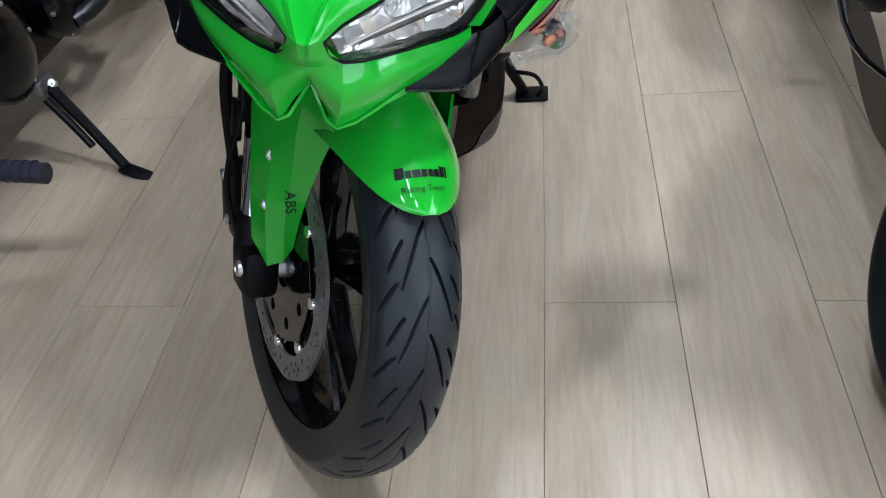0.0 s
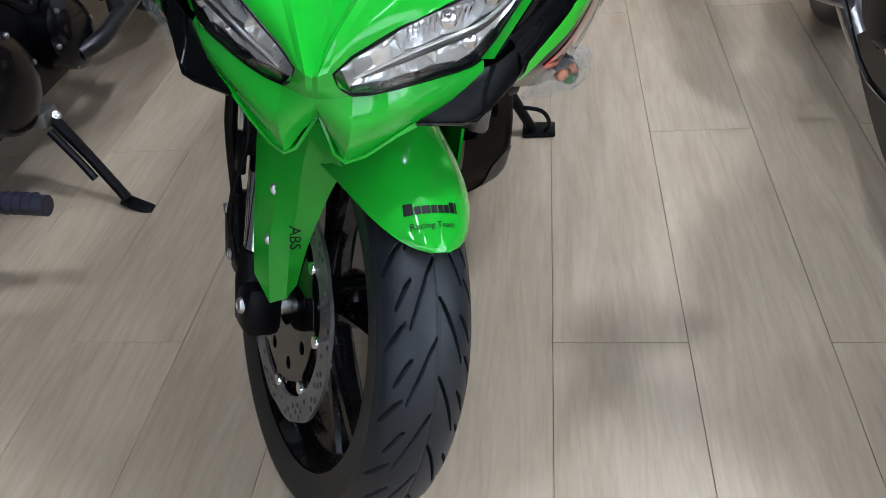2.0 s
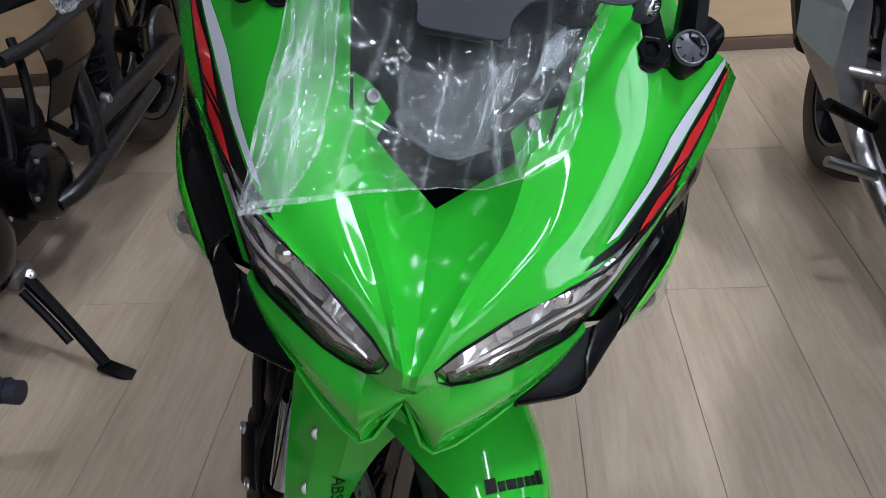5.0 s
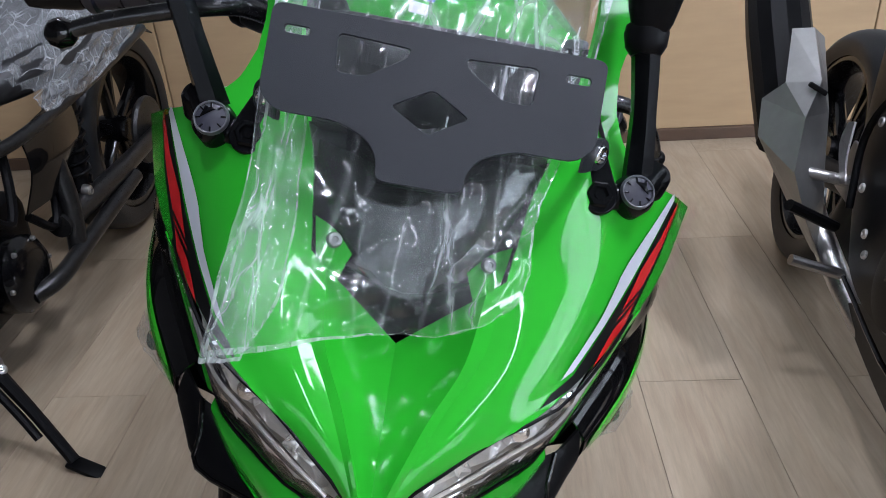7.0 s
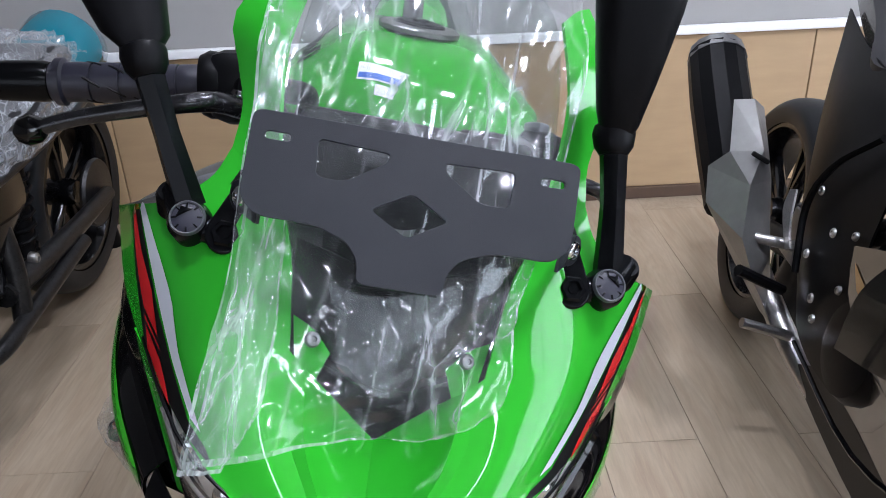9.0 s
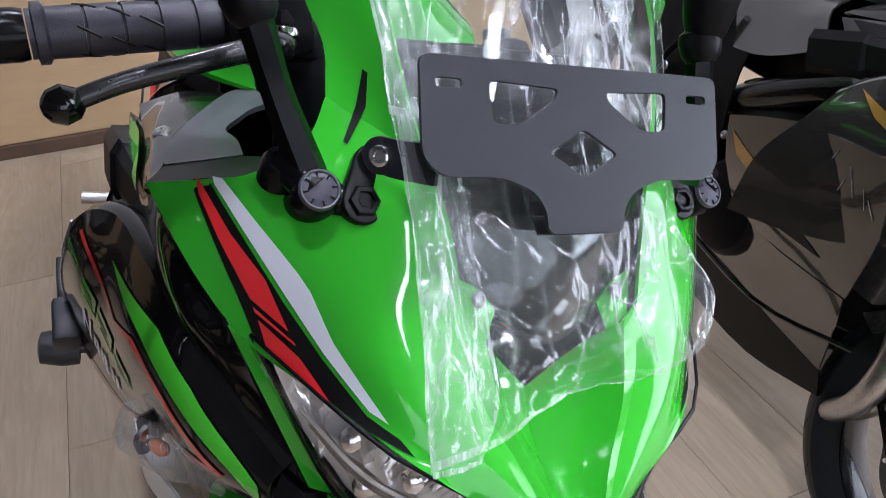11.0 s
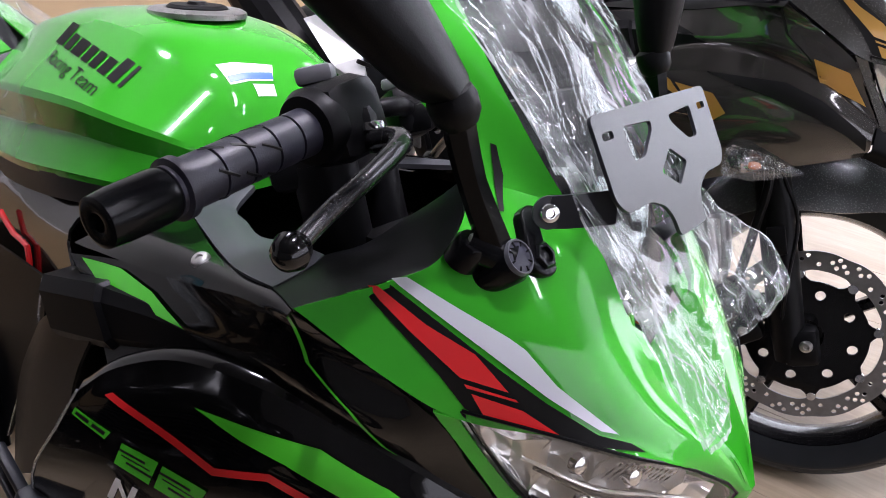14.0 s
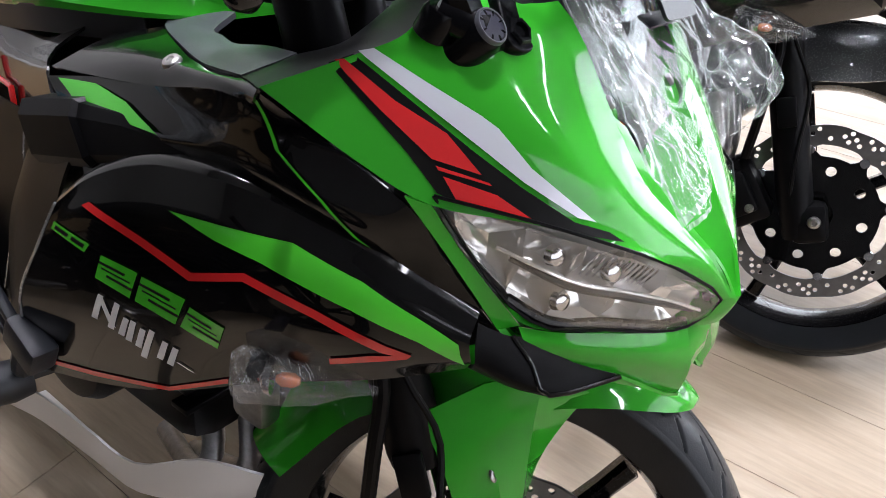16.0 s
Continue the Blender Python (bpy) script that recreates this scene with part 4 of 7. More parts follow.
def headlamp(b, s):
    top, low = np.array(LAMP_TOP), np.array(LAMP_LOW)
    inn = np.array([-0.008, 0.022, 0.0])
    rows = [(top + inn * 0.5).tolist(), ((top * 0.6 + low * 0.4) + inn * 1.3).tolist(), ((top * 0.3 + low * 0.7) + inn * 1.2).tolist(), (low + inn * 0.5).tolist()]
    hs = part("headlamp", sheet(ms(s, rows), 3, 4, 0.004, (0, 0.3, 0.7)), LAMPSHELL, b, "slanting headlamp behind a clear lens")
    # silvered reflector cells: each a shallow cup of slanting facets between dark webs
    tf, lf = catmull(top, 4), catmull(low, 4)
    n = len(tf) - 1

    def cell(u, k, deep):
        q = min(max(u, 0.0), 1.0) * n
        q0 = min(int(q), n - 1)
        a, c = tf[q0] + (tf[q0 + 1] - tf[q0]) * (q - q0), lf[q0] + (lf[q0 + 1] - lf[q0]) * (q - q0)
        return tuple(a * (1 - k) + c * k + inn * deep)

    cells = ((0.04, 0.20, 0.12, 0.88, 0.9), (0.20, 0.36, 0.10, 0.46, 1.3), (0.20, 0.38, 0.54, 0.90, 1.1), (0.36, 0.54, 0.10, 0.46, 1.2), (0.38, 0.58, 0.54, 0.90, 1.3), (0.54, 0.72, 0.10, 0.46, 1.0), (0.58, 0.76, 0.54, 0.86, 1.0), (0.72, 0.92, 0.12, 0.84, 0.7))
    for u0, u1, k0, k1, deep in cells:
        um, km = u0 * 0.62 + u1 * 0.38, k0 * 0.4 + k1 * 0.6
        rim = [cell(u0, k0, 0.30), cell((u0 + u1) / 2, k0, 0.20), cell(u1, k0, 0.35), cell(u1 + 0.015, (k0 + k1) / 2, 0.30), cell(u1, k1, 0.40), cell((u0 + u1) / 2, k1, 0.20), cell(u0, k1, 0.35), cell(u0 - 0.015, (k0 + k1) / 2, 0.30)]
        cup = bmesh.new()
        floor_ring = [cell(um + (u - um) * 0.45, km + (k - km) * 0.45, deep) for u, k in ((u0, k0), ((u0 + u1) / 2, k0), (u1, k0), (u1, km), (u1, k1), ((u0 + u1) / 2, k1), (u0, k1), (u0, km))]
        loft([[(s * x, y, z) for x, y, z in rim], [(s * x, y, z) for x, y, z in floor_ring]], False, cup)
        cup.faces.new([v for v in cup.verts][8:])
        part("reflector", cup, LAMPSHELL, hs, "bright faceted reflector cell", flat=True)
    fins = None
    for k in range(12):
        u = 0.40 + 0.024 * k
        fins = tube(ms(s, [[cell(u, 0.13, 0.28), cell(u + 0.012, 0.40, 0.55)]])[0], 0.0010, 5, 1, fins)
    part("reflector_fins", fins, CHROME, hs, "fine silver fins")
    blade = [cell(u, 0.50, 0.02) for u in (0.16, 0.35, 0.55, 0.75, 0.92)]
    part("divider", tube(ms(s, [blade])[0], [0.002, 0.0038, 0.0042, 0.0038, 0.002], 8, 5), DASH, hs, "dark strip across the lamp")
    part("light_strip", tube(ms(s, [[cell(u, 0.45, -0.02) for u in (0.12, 0.35, 0.55, 0.75, 0.95)]])[0], 0.0016, 8, 5), LAMPSHELL, hs, "thin pale light strip")
    part("inner_bezel", tube(ms(s, [[cell(u, 0.95, 0.25) for u in (0.2, 0.4, 0.6, 0.8, 1.0)]])[0], 0.0045, 8, 5), RIM, hs)
    for k, (f, g) in enumerate(((0.32, 0.30), (0.50, 0.30), (0.42, 0.72))):
        c = catmull(top, 8)[int(f * 40)] * (1 - g) + catmull(low, 8)[int(f * 40)] * g + inn * 0.5
        part("led", lathe([(0, 0.002), (0, 0.009), (0.006, 0.007), (0.008, 0.003)], (s * c[0], c[1], c[2]), (s * 0.35, -0.9, 0.2), 14), CHROME, hs)
    bow = np.array([0.004, -0.003, 0.002])
    rows = [top.tolist(), (top * 0.66 + low * 0.34 + bow).tolist(), (top * 0.33 + low * 0.67 + bow).tolist(), low.tolist()]
    lens = part("lens", sheet(ms(s, rows), 3, 5, 0.0015, (0, 0.3, 0.7)), LENS, hs, "clear glossy lens")
    lens.visible_shadow = False
    seal = [tuple(p) for p in (*LAMP_TOP, *LAMP_LOW[::-1], LAMP_TOP[0])]
    part("seal", tube(ms(s, [seal])[0], 0.0014, 6, 2), SATIN, hs, "")


LOWER = [[(0.164, 0.032, 0.694), (0.174, 0.030, 0.680), (0.172, 0.028, 0.662), (0.160, 0.034, 0.646)],
         [(0.214, 0.110, 0.742), (0.222, 0.100, 0.708), (0.216, 0.096, 0.660), (0.196, 0.102, 0.616)],
         [(0.240, 0.200, 0.762), (0.251, 0.192, 0.712), (0.248, 0.196, 0.646), (0.222, 0.205, 0.570)],
         [(0.256, 0.290, 0.757), (0.268, 0.286, 0.705), (0.268, 0.292, 0.620), (0.246, 0.305, 0.518)],
         [(0.276, 0.350, 0.732), (0.287, 0.352, 0.690), (0.288, 0.372, 0.610), (0.266, 0.400, 0.485)],
         [(0.292, 0.385, 0.700), (0.300, 0.412, 0.650), (0.302, 0.462, 0.570), (0.284, 0.492, 0.465)]]
SIDE = [[(0.243, 0.180, 0.841), (0.200, 0.083, 0.782), (0.178, 0.058, 0.738), (0.150, 0.026, 0.684)],
        [(0.238, 0.235, 0.830), (0.232, 0.146, 0.777), (0.206, 0.110, 0.735), (0.196, 0.085, 0.712)],
        [(0.228, 0.320, 0.808), (0.236, 0.258, 0.772), (0.216, 0.215, 0.745), (0.218, 0.190, 0.738)],
        [(0.224, 0.420, 0.790), (0.240, 0.366, 0.762), (0.230, 0.320, 0.740), (0.238, 0.290, 0.732)],
        [(0.232, 0.490, 0.775), (0.236, 0.460, 0.750), (0.250, 0.415, 0.720), (0.262, 0.385, 0.700)]]


def side_fairing(b, scheme, s):
    up = part("side_cowl", sheet(ms(s, SIDE), 5, 5, 0.003, (0, 0.3, 0.7)), scheme["side"], b, "glossy black upper side panel")
    lo = part("side_fairing", sheet(ms(s, LOWER), 5, 5, 0.003, (0, 0.3, 0.6)), scheme["side"], b, scheme["side_label"])
    # rolled top edge of the lower panel
    lip = [(r[0][0], r[0][1], r[0][2]) for r in LOWER]
    inner = [[(x, y, z) for x, y, z in lip], [(x - 0.012, y + 0.004, z + 0.006) for x, y, z in lip], [(x - 0.036, y + 0.006, z - 0.008) for x, y, z in lip]]
    part("fairing_lip", sheet(ms(s, inner), 3, 5, 0.003, (0, 0.3, 0.6)), scheme["side"], lo)
    rings = []
    for y, x, z, hx, hz in ((0.514, 0.230, 0.720, 0.012, 0.020), (0.500, 0.238, 0.722, 0.019, 0.028), (0.409, 0.237, 0.746, 0.019, 0.028), (0.405, 0.236, 0.747, 0.015, 0.024), (0.350, 0.233, 0.758, 0.012, 0.018), (0.275, 0.230, 0.767, 0.004, 0.007)):
        rings.append([(s * (x + hx * u), y + 0.012 * v, z + hz * v) for u, v in ((1, 0.55), (1, -0.7), (0.75, -1), (-1, -1), (-1, 1), (0.55, 1))])
    part("side_duct", loft(rings), SATIN, b, "angular black plastic duct", sharp=14)
    if scheme["marks"]:
        # Pale grey tube imitates the highlight on the fairing's rear bevel.
        part("panel_edge", tube(ms(s, [[(0.292, 0.386, 0.700), (0.3005, 0.413, 0.650), (0.3025, 0.463, 0.570), (0.2845, 0.493, 0.465)]])[0], 0.0014, 6, 4), PALEGREY, lo, "pale strip standing in for the bevel highlight")
    # black scoop under the chin
    duct = [[(0.138, 0.008, 0.678), (0.150, 0.014, 0.682), (0.166, 0.030, 0.692)],
            [(0.113, -0.029, 0.660), (0.142, -0.008, 0.662), (0.171, 0.026, 0.672)],
            [(0.085, -0.057, 0.647), (0.139, -0.025, 0.641), (0.170, 0.026, 0.656)],
            [(0.100, -0.030, 0.636), (0.138, -0.004, 0.632), (0.160, 0.040, 0.644)]]
    part("air_scoop", sheet(ms(s, duct), 3, 3, 0.003, (0, 0.2, 0.66)), SATIN, b, "black scoop under the nose")
    liner = [[(0.176, 0.075, 0.765), (0.196, 0.110, 0.765)], [(0.148, 0.046, 0.705), (0.192, 0.080, 0.710)], [(0.125, 0.030, 0.660), (0.172, 0.055, 0.655)]]
    part("liner", sheet(ms(s, liner), 3, 2, 0.003, (0, 0.3, 0.7)), SATIN, b, "black inner liner")
    edge = [(0.146, 0.010, 0.681), (0.142, -0.008, 0.662), (0.139, -0.026, 0.641), (0.085, -0.058, 0.647)]
    part("scoop_edge", tube(ms(s, [edge])[0], 0.0022, 8, 3), BLACK, b)
    return up, lo


def L(s, pts):
    return [Vector((s * x, y, z)) for x, y, z in pts]


def stripes(b, scheme, s, cowl, up, lo):
    tr = tree_of([cowl])
    out = Vector((s * 0.75, -0.45, 0.5))
    P = scheme["stripe_mats"]
    band = [(0.221, 0.139, 0.869), (0.212, 0.126, 0.877), (0.193, 0.087, 0.851), (0.173, 0.051, 0.825), (0.154, 0.019, 0.803), (0.132, -0.015, 0.782), (0.115, -0.034, 0.776), (0.107, -0.044, 0.769), (0.131, -0.021, 0.774), (0.160, 0.020, 0.782), (0.178, 0.050, 0.786), (0.187, 0.065, 0.792), (0.193, 0.074, 0.805), (0.198, 0.084, 0.817)]
    part("decal_band", patch(L(s, band), tr, out, 0.0008), P[0], cowl, "black decal band")
    silver = [(0.210, 0.123, 0.879), (0.204, 0.115, 0.882), (0.185, 0.083, 0.864), (0.166, 0.051, 0.847), (0.160, 0.040, 0.840), (0.148, 0.017, 0.816), (0.120, -0.025, 0.782), (0.130, -0.015, 0.785), (0.153, 0.019, 0.807), (0.171, 0.049, 0.829), (0.191, 0.086, 0.854)]
    part("decal_silver", patch(L(s, silver), tr, out, 0.0016), P[1], cowl, "silver decal stripe")
    red = [(0.219, 0.135, 0.871), (0.215, 0.130, 0.873), (0.200, 0.097, 0.851), (0.182, 0.066, 0.834), (0.170, 0.042, 0.809), (0.189, 0.071, 0.816), (0.206, 0.104, 0.844)]
    part("decal_red", patch(L(s, red), tr, out, 0.0016), P[2], cowl, "red decal flash")
    part("decal_red", patch(L(s, [(0.188, 0.068, 0.812), (0.167, 0.037, 0.804), (0.166, 0.035, 0.802), (0.187, 0.066, 0.809)]), tr, out, 0.0016), P[2], cowl, "thin red sliver between black bars")
    part("decal_red", patch(L(s, [(0.185, 0.063, 0.805), (0.164, 0.031, 0.796), (0.149, 0.002, 0.779), (0.160, 0.020, 0.782), (0.180, 0.053, 0.789)]), tr, out, 0.0016), P[2], cowl, "red decal tail above the lamp")
    part("stay_slot", patch(L(s, [(0.121, 0.115, 0.962), (0.1185, 0.111, 0.961), (0.120, 0.101, 0.941), (0.1335, 0.088, 0.920), (0.1355, 0.091, 0.9205), (0.1255, 0.105, 0.941)]), tr, Vector((s * 0.5, -0.85, 0.1)), 0.0012), INK, cowl, "dark slot in the screen stay")
    tu, tl = tree_of([up]), tree_of([lo])
    o2 = Vector((s, -0.25, 0.25))
    wedge = [(0.229, 0.470, 0.777), (0.224, 0.412, 0.785), (0.227, 0.360, 0.783), (0.224, 0.311, 0.769), (0.225, 0.367, 0.766), (0.230, 0.438, 0.765)]
    part("decal_green", patch(L(s, wedge), tu, o2, 0.0030), P[3], up, "green decal wedge")
    line = [(0.240, 0.186, 0.835), (0.226, 0.172, 0.799), (0.215, 0.135, 0.771), (0.208, 0.112, 0.746), (0.202, 0.096, 0.735), (0.202, 0.098, 0.735), (0.208, 0.116, 0.746), (0.215, 0.139, 0.771), (0.226, 0.176, 0.799), (0.240, 0.190, 0.835)]
    part("decal_line", patch(L(s, line), tu, o2), P[3], up)
    gs = [(0.261, 0.267, 0.727), (0.245, 0.185, 0.733), (0.236, 0.153, 0.735), (0.219, 0.100, 0.719), (0.193, 0.055, 0.691), (0.180, 0.036, 0.677), (0.172, 0.033, 0.656), (0.198, 0.060, 0.676), (0.224, 0.105, 0.695), (0.247, 0.177, 0.713), (0.256, 0.219, 0.718)]
    part("decal_green", patch(L(s, gs), tl, o2), P[3], lo, "green decal stripe")
    if not scheme["marks"]:
        body = tree_of([cowl, up, lo])
        for quad in ([(0.27, 0.359, 0.714), (0.27, 0.315, 0.703), (0.27, 0.285, 0.678), (0.27, 0.325, 0.690)], [(0.27, 0.306, 0.701), (0.27, 0.243, 0.700), (0.27, 0.216, 0.676), (0.27, 0.232, 0.661), (0.27, 0.276, 0.676)], [(0.22, 0.129, 0.773), (0.22, 0.077, 0.768), (0.20, 0.046, 0.725), (0.22, 0.112, 0.744)]):
            part("decal_gold", patch(L(s, quad), body, o2), GOLD, lo, "broad gold decal")
        return
    upper = [(0.282, 0.347, 0.712), (0.262, 0.242, 0.682), (0.251, 0.190, 0.700), (0.234, 0.130, 0.687), (0.210, 0.080, 0.668), (0.199, 0.064, 0.662)]
    lower = [(0.285, 0.355, 0.707), (0.262, 0.245, 0.673), (0.252, 0.192, 0.692), (0.234, 0.133, 0.679), (0.210, 0.085, 0.660), (0.199, 0.068, 0.657)]
    part("decal_red", ribbon(L(s, upper), L(s, lower), tl, o2), P[2], lo, "thin red decal line")
    part("decal_red", ribbon(L(s, [(0.199, 0.067, 0.6615), (0.210, 0.095, 0.653), (0.221, 0.127, 0.638)]), L(s, [(0.199, 0.068, 0.657), (0.210, 0.095, 0.646), (0.217, 0.129, 0.630)]), tl, o2, 0.0014), P[2], lo, "red tail of the decal line")
    rl = [(0.282, 0.470, 0.490), (0.266, 0.400, 0.503), (0.248, 0.307, 0.524), (0.234, 0.236, 0.565), (0.232, 0.239, 0.557), (0.247, 0.308, 0.518), (0.266, 0.400, 0.496), (0.282, 0.470, 0.484)]
    part("decal_red", patch(L(s, rl), tl, o2), P[2], lo, "thin red line along the lower edge")
    # model marks as plain bars
    part("mark_bar", patch(L(s, [(0.294, 0.387, 0.683), (0.286, 0.347, 0.674), (0.288, 0.354, 0.664), (0.295, 0.391, 0.675)]), tl, o2), P[3], lo, "small green mark bar")
    for u0, u1 in ((0.08, 0.46), (0.56, 0.92)):
        a, c, d, e = L(s, [(0.294, 0.387, 0.683), (0.286, 0.347, 0.674), (0.288, 0.354, 0.664), (0.295, 0.391, 0.675)])
        part("mark_slot", patch([a.lerp(c, u0).lerp(e.lerp(d, u0), 0.28), a.lerp(c, u1).lerp(e.lerp(d, u1), 0.28), a.lerp(c, u1).lerp(e.lerp(d, u1), 0.72), a.lerp(c, u0).lerp(e.lerp(d, u0), 0.72)], tl, o2, 0.0014), INK, lo)
    for quad in ([(0.283, 0.336, 0.667), (0.273, 0.300, 0.661), (0.275, 0.313, 0.631), (0.285, 0.347, 0.641)], [(0.272, 0.296, 0.659), (0.262, 0.251, 0.653), (0.262, 0.268, 0.620), (0.273, 0.308, 0.630)], [(0.261, 0.247, 0.647), (0.252, 0.216, 0.637), (0.248, 0.231, 0.607), (0.261, 0.263, 0.620)]):
        a, c, d, e = L(s, quad)

        def at(u, v):
            return a.lerp(c, u).lerp(e.lerp(d, u), v)

        part("mark_bar", patch([a, c, d, e], tl, o2), P[3], lo, "green mark bar")
        for u0, u1, v0, v1 in ((0.0, 0.72, 0.24, 0.34), (0.28, 1.0, 0.62, 0.72), (0.10, 0.90, 0.44, 0.50)):
            part("mark_slot", patch([at(u0, v0), at(u1, v0), at(u1, v1), at(u0, v1)], tl, o2, 0.0014), INK, lo)
    strokes = (((0.346, 0.623), (0.364, 0.589)), ((0.347, 0.620), (0.343, 0.588)), ((0.328, 0.621), (0.347, 0.584)), ((0.322, 0.607), (0.336, 0.581)), ((0.314, 0.607), (0.329, 0.577)), ((0.305, 0.602), (0.319, 0.574)), ((0.294, 0.605), (0.317, 0.562)), ((0.282, 0.597), (0.297, 0.569)), ((0.272, 0.594), (0.287, 0.566)), ((0.276, 0.575), (0.264, 0.568)))
    for (y0, z0), (y1, z1) in strokes:
        part("mark_bar", patch(L(s, [(0.28, y0 + 0.0028, z0), (0.28, y0 - 0.0030, z0 - 0.001), (0.28, y1 - 0.0036, z1), (0.28, y1 + 0.0030, z1 + 0.001)]), tl, o2), scheme["script"], lo, "pale mark stroke")


def screen_and_dash(b, scheme):
    half = [[(0.0, -0.004, 0.816), (0.030, 0.004, 0.826), (0.056, 0.018, 0.846)],
            [(0.0, 0.024, 0.893), (0.050, 0.034, 0.900), (0.088, 0.056, 0.916)],
            [(0.0, 0.082, 0.980), (0.060, 0.094, 0.980), (0.104, 0.118, 0.985)],
            [(0.0, 0.148, 1.055), (0.056, 0.160, 1.052), (0.098, 0.182, 1.062)],
            [(0.0, 0.205, 1.115), (0.040, 0.212, 1.110), (0.070, 0.225, 1.095)]]
    rows = [[(-x, y, z) for x, y, z in r[:0:-1]] + r for r in half]
    sc = part("windscreen", sheet(rows, 5, 5, 0.003, (0, 0.5, 0.8)), SCREEN, b, "clear curved windscreen under wrapping film")
    sc.visible_shadow = False
    inner = [[(-0.052, 0.030, 0.840), (0, 0.006, 0.812), (0.052, 0.030, 0.840)], [(-0.062, 0.075, 0.898), (0, 0.046, 0.885), (0.062, 0.075, 0.898)], [(-0.07, 0.12, 0.945), (0, 0.095, 0.95), (0.07, 0.12, 0.945)]]
    part("screen_base", sheet(inner, 4, 5, 0.003, (0, 0.5, 0.8)), SATIN, b, "black panel under the screen")
    vent = [[(-0.062, 0.010, 0.832), (0, 0.006, 0.811), (0.062, 0.010, 0.832)], [(-0.042, 0.045, 0.800), (0, 0.04, 0.80), (0.042, 0.045, 0.800)], [(-0.02, 0.03, 0.755), (0, 0.03, 0.75), (0.02, 0.03, 0.755)]]
    part("air_intake", sheet(vent, 3, 3, 0.003, (0, 0.5, 0.8)), SATIN, b, "dark nose intake")
    shell = [[(-0.080, 0.062, 0.900), (0, 0.052, 0.885), (0.080, 0.062, 0.900)], [(-0.076, 0.034, 0.842), (0, 0.030, 0.818), (0.076, 0.034, 0.842)], [(-0.062, 0.030, 0.765), (0, 0.030, 0.742), (0.062, 0.030, 0.765)], [(-0.05, 0.0, 0.72), (0, 0.0, 0.70), (0.05, 0.0, 0.72)]]
    part("inner_shell", sheet(shell, 3, 4, 0.003, (0, 0.5, 0.8)), SATIN, b, "black inner shell behind the nose")
    for s in (-1, 1):
        tab = [[(0.072, 0.022, 0.858), (0.056, 0.016, 0.852), (0.042, 0.010, 0.838)], [(0.066, 0.002, 0.832), (0.056, -0.002, 0.826), (0.050, -0.002, 0.820)]]
        part("screen_tab", sheet(ms(s, tab), 3, 3, 0.003, (0, 0.4, 0.8)), scheme["body"], b, "")
        bolt(b, (s * 0.056, 0.012, 0.846), (0.3, -0.7, 0.6), 0.0058, ALLOY, 0.004)
        # dark wall under the wing's top edge, grey trim round the bars, glossy panel outside it
        wall = [[(0.246, 0.178, 0.846), (0.212, 0.124, 0.876), (0.187, 0.103, 0.892), (0.158, 0.108, 0.912), (0.140, 0.122, 0.936)],
                [(0.236, 0.200, 0.844), (0.204, 0.170, 0.862), (0.180, 0.160, 0.870), (0.152, 0.156, 0.884), (0.130, 0.150, 0.910)],
                [(0.229, 0.217, 0.842), (0.196, 0.215, 0.848), (0.168, 0.225, 0.848), (0.140, 0.208, 0.856), (0.122, 0.185, 0.880)]]
        part("inner_panel", sheet(ms(s, wall), 4, 4, 0.003, (0, 0.3, 0.6)), SATIN, b, "black inner cockpit panel")
        trim = [[(0.229, 0.217, 0.843), (0.196, 0.215, 0.849), (0.168, 0.225, 0.849)],
                [(0.226, 0.250, 0.840), (0.198, 0.254, 0.846), (0.166, 0.262, 0.846)],
                [(0.216, 0.283, 0.836), (0.194, 0.290, 0.842), (0.169, 0.298, 0.840)],
                [(0.186, 0.350, 0.831), (0.168, 0.345, 0.836), (0.148, 0.340, 0.835)],
                [(0.142, 0.434, 0.824), (0.134, 0.408, 0.829), (0.125, 0.382, 0.829)],
                [(0.100, 0.468, 0.824), (0.088, 0.440, 0.832), (0.078, 0.410, 0.835)]]
        part("inner_panel", sheet(ms(s, trim), 3, 3, 0.006, (0, 0.3, 0.6)), TRIM, b, "grey plastic cockpit trim")
        cover = [[(0.246, 0.180, 0.845), (0.246, 0.184, 0.838), (0.243, 0.188, 0.832)],
                 [(0.230, 0.218, 0.841), (0.237, 0.226, 0.838), (0.240, 0.240, 0.829)],
                 [(0.217, 0.284, 0.834), (0.228, 0.298, 0.828), (0.231, 0.322, 0.808)],
                 [(0.187, 0.351, 0.829), (0.212, 0.375, 0.821), (0.226, 0.415, 0.792)],
                 [(0.142, 0.436, 0.822), (0.185, 0.460, 0.812), (0.222, 0.500, 0.780)]]
        part("cockpit_cover", sheet(ms(s, cover), 4, 4, 0.003, (0, 0.3, 0.6)), BLACK, b, "glossy black cockpit cover")
        bolt(b, (s * 0.220, 0.311, 0.8275), (s * 0.6, 0, 1), 0.0085, STEEL, 0.005)
    cl = block((0.20, 0.03, 0.10), (0, 0.135, 0.93), 0.015, turn=Matrix.Rotation(radians(-35), 4, "X"))
    part("instrument_cluster", cl, SATIN, b, "black instrument cluster")
    part("cockpit_frame", block((0.22, 0.10, 0.10), (0, 0.20, 0.80), 0.02), SATIN, b, "")


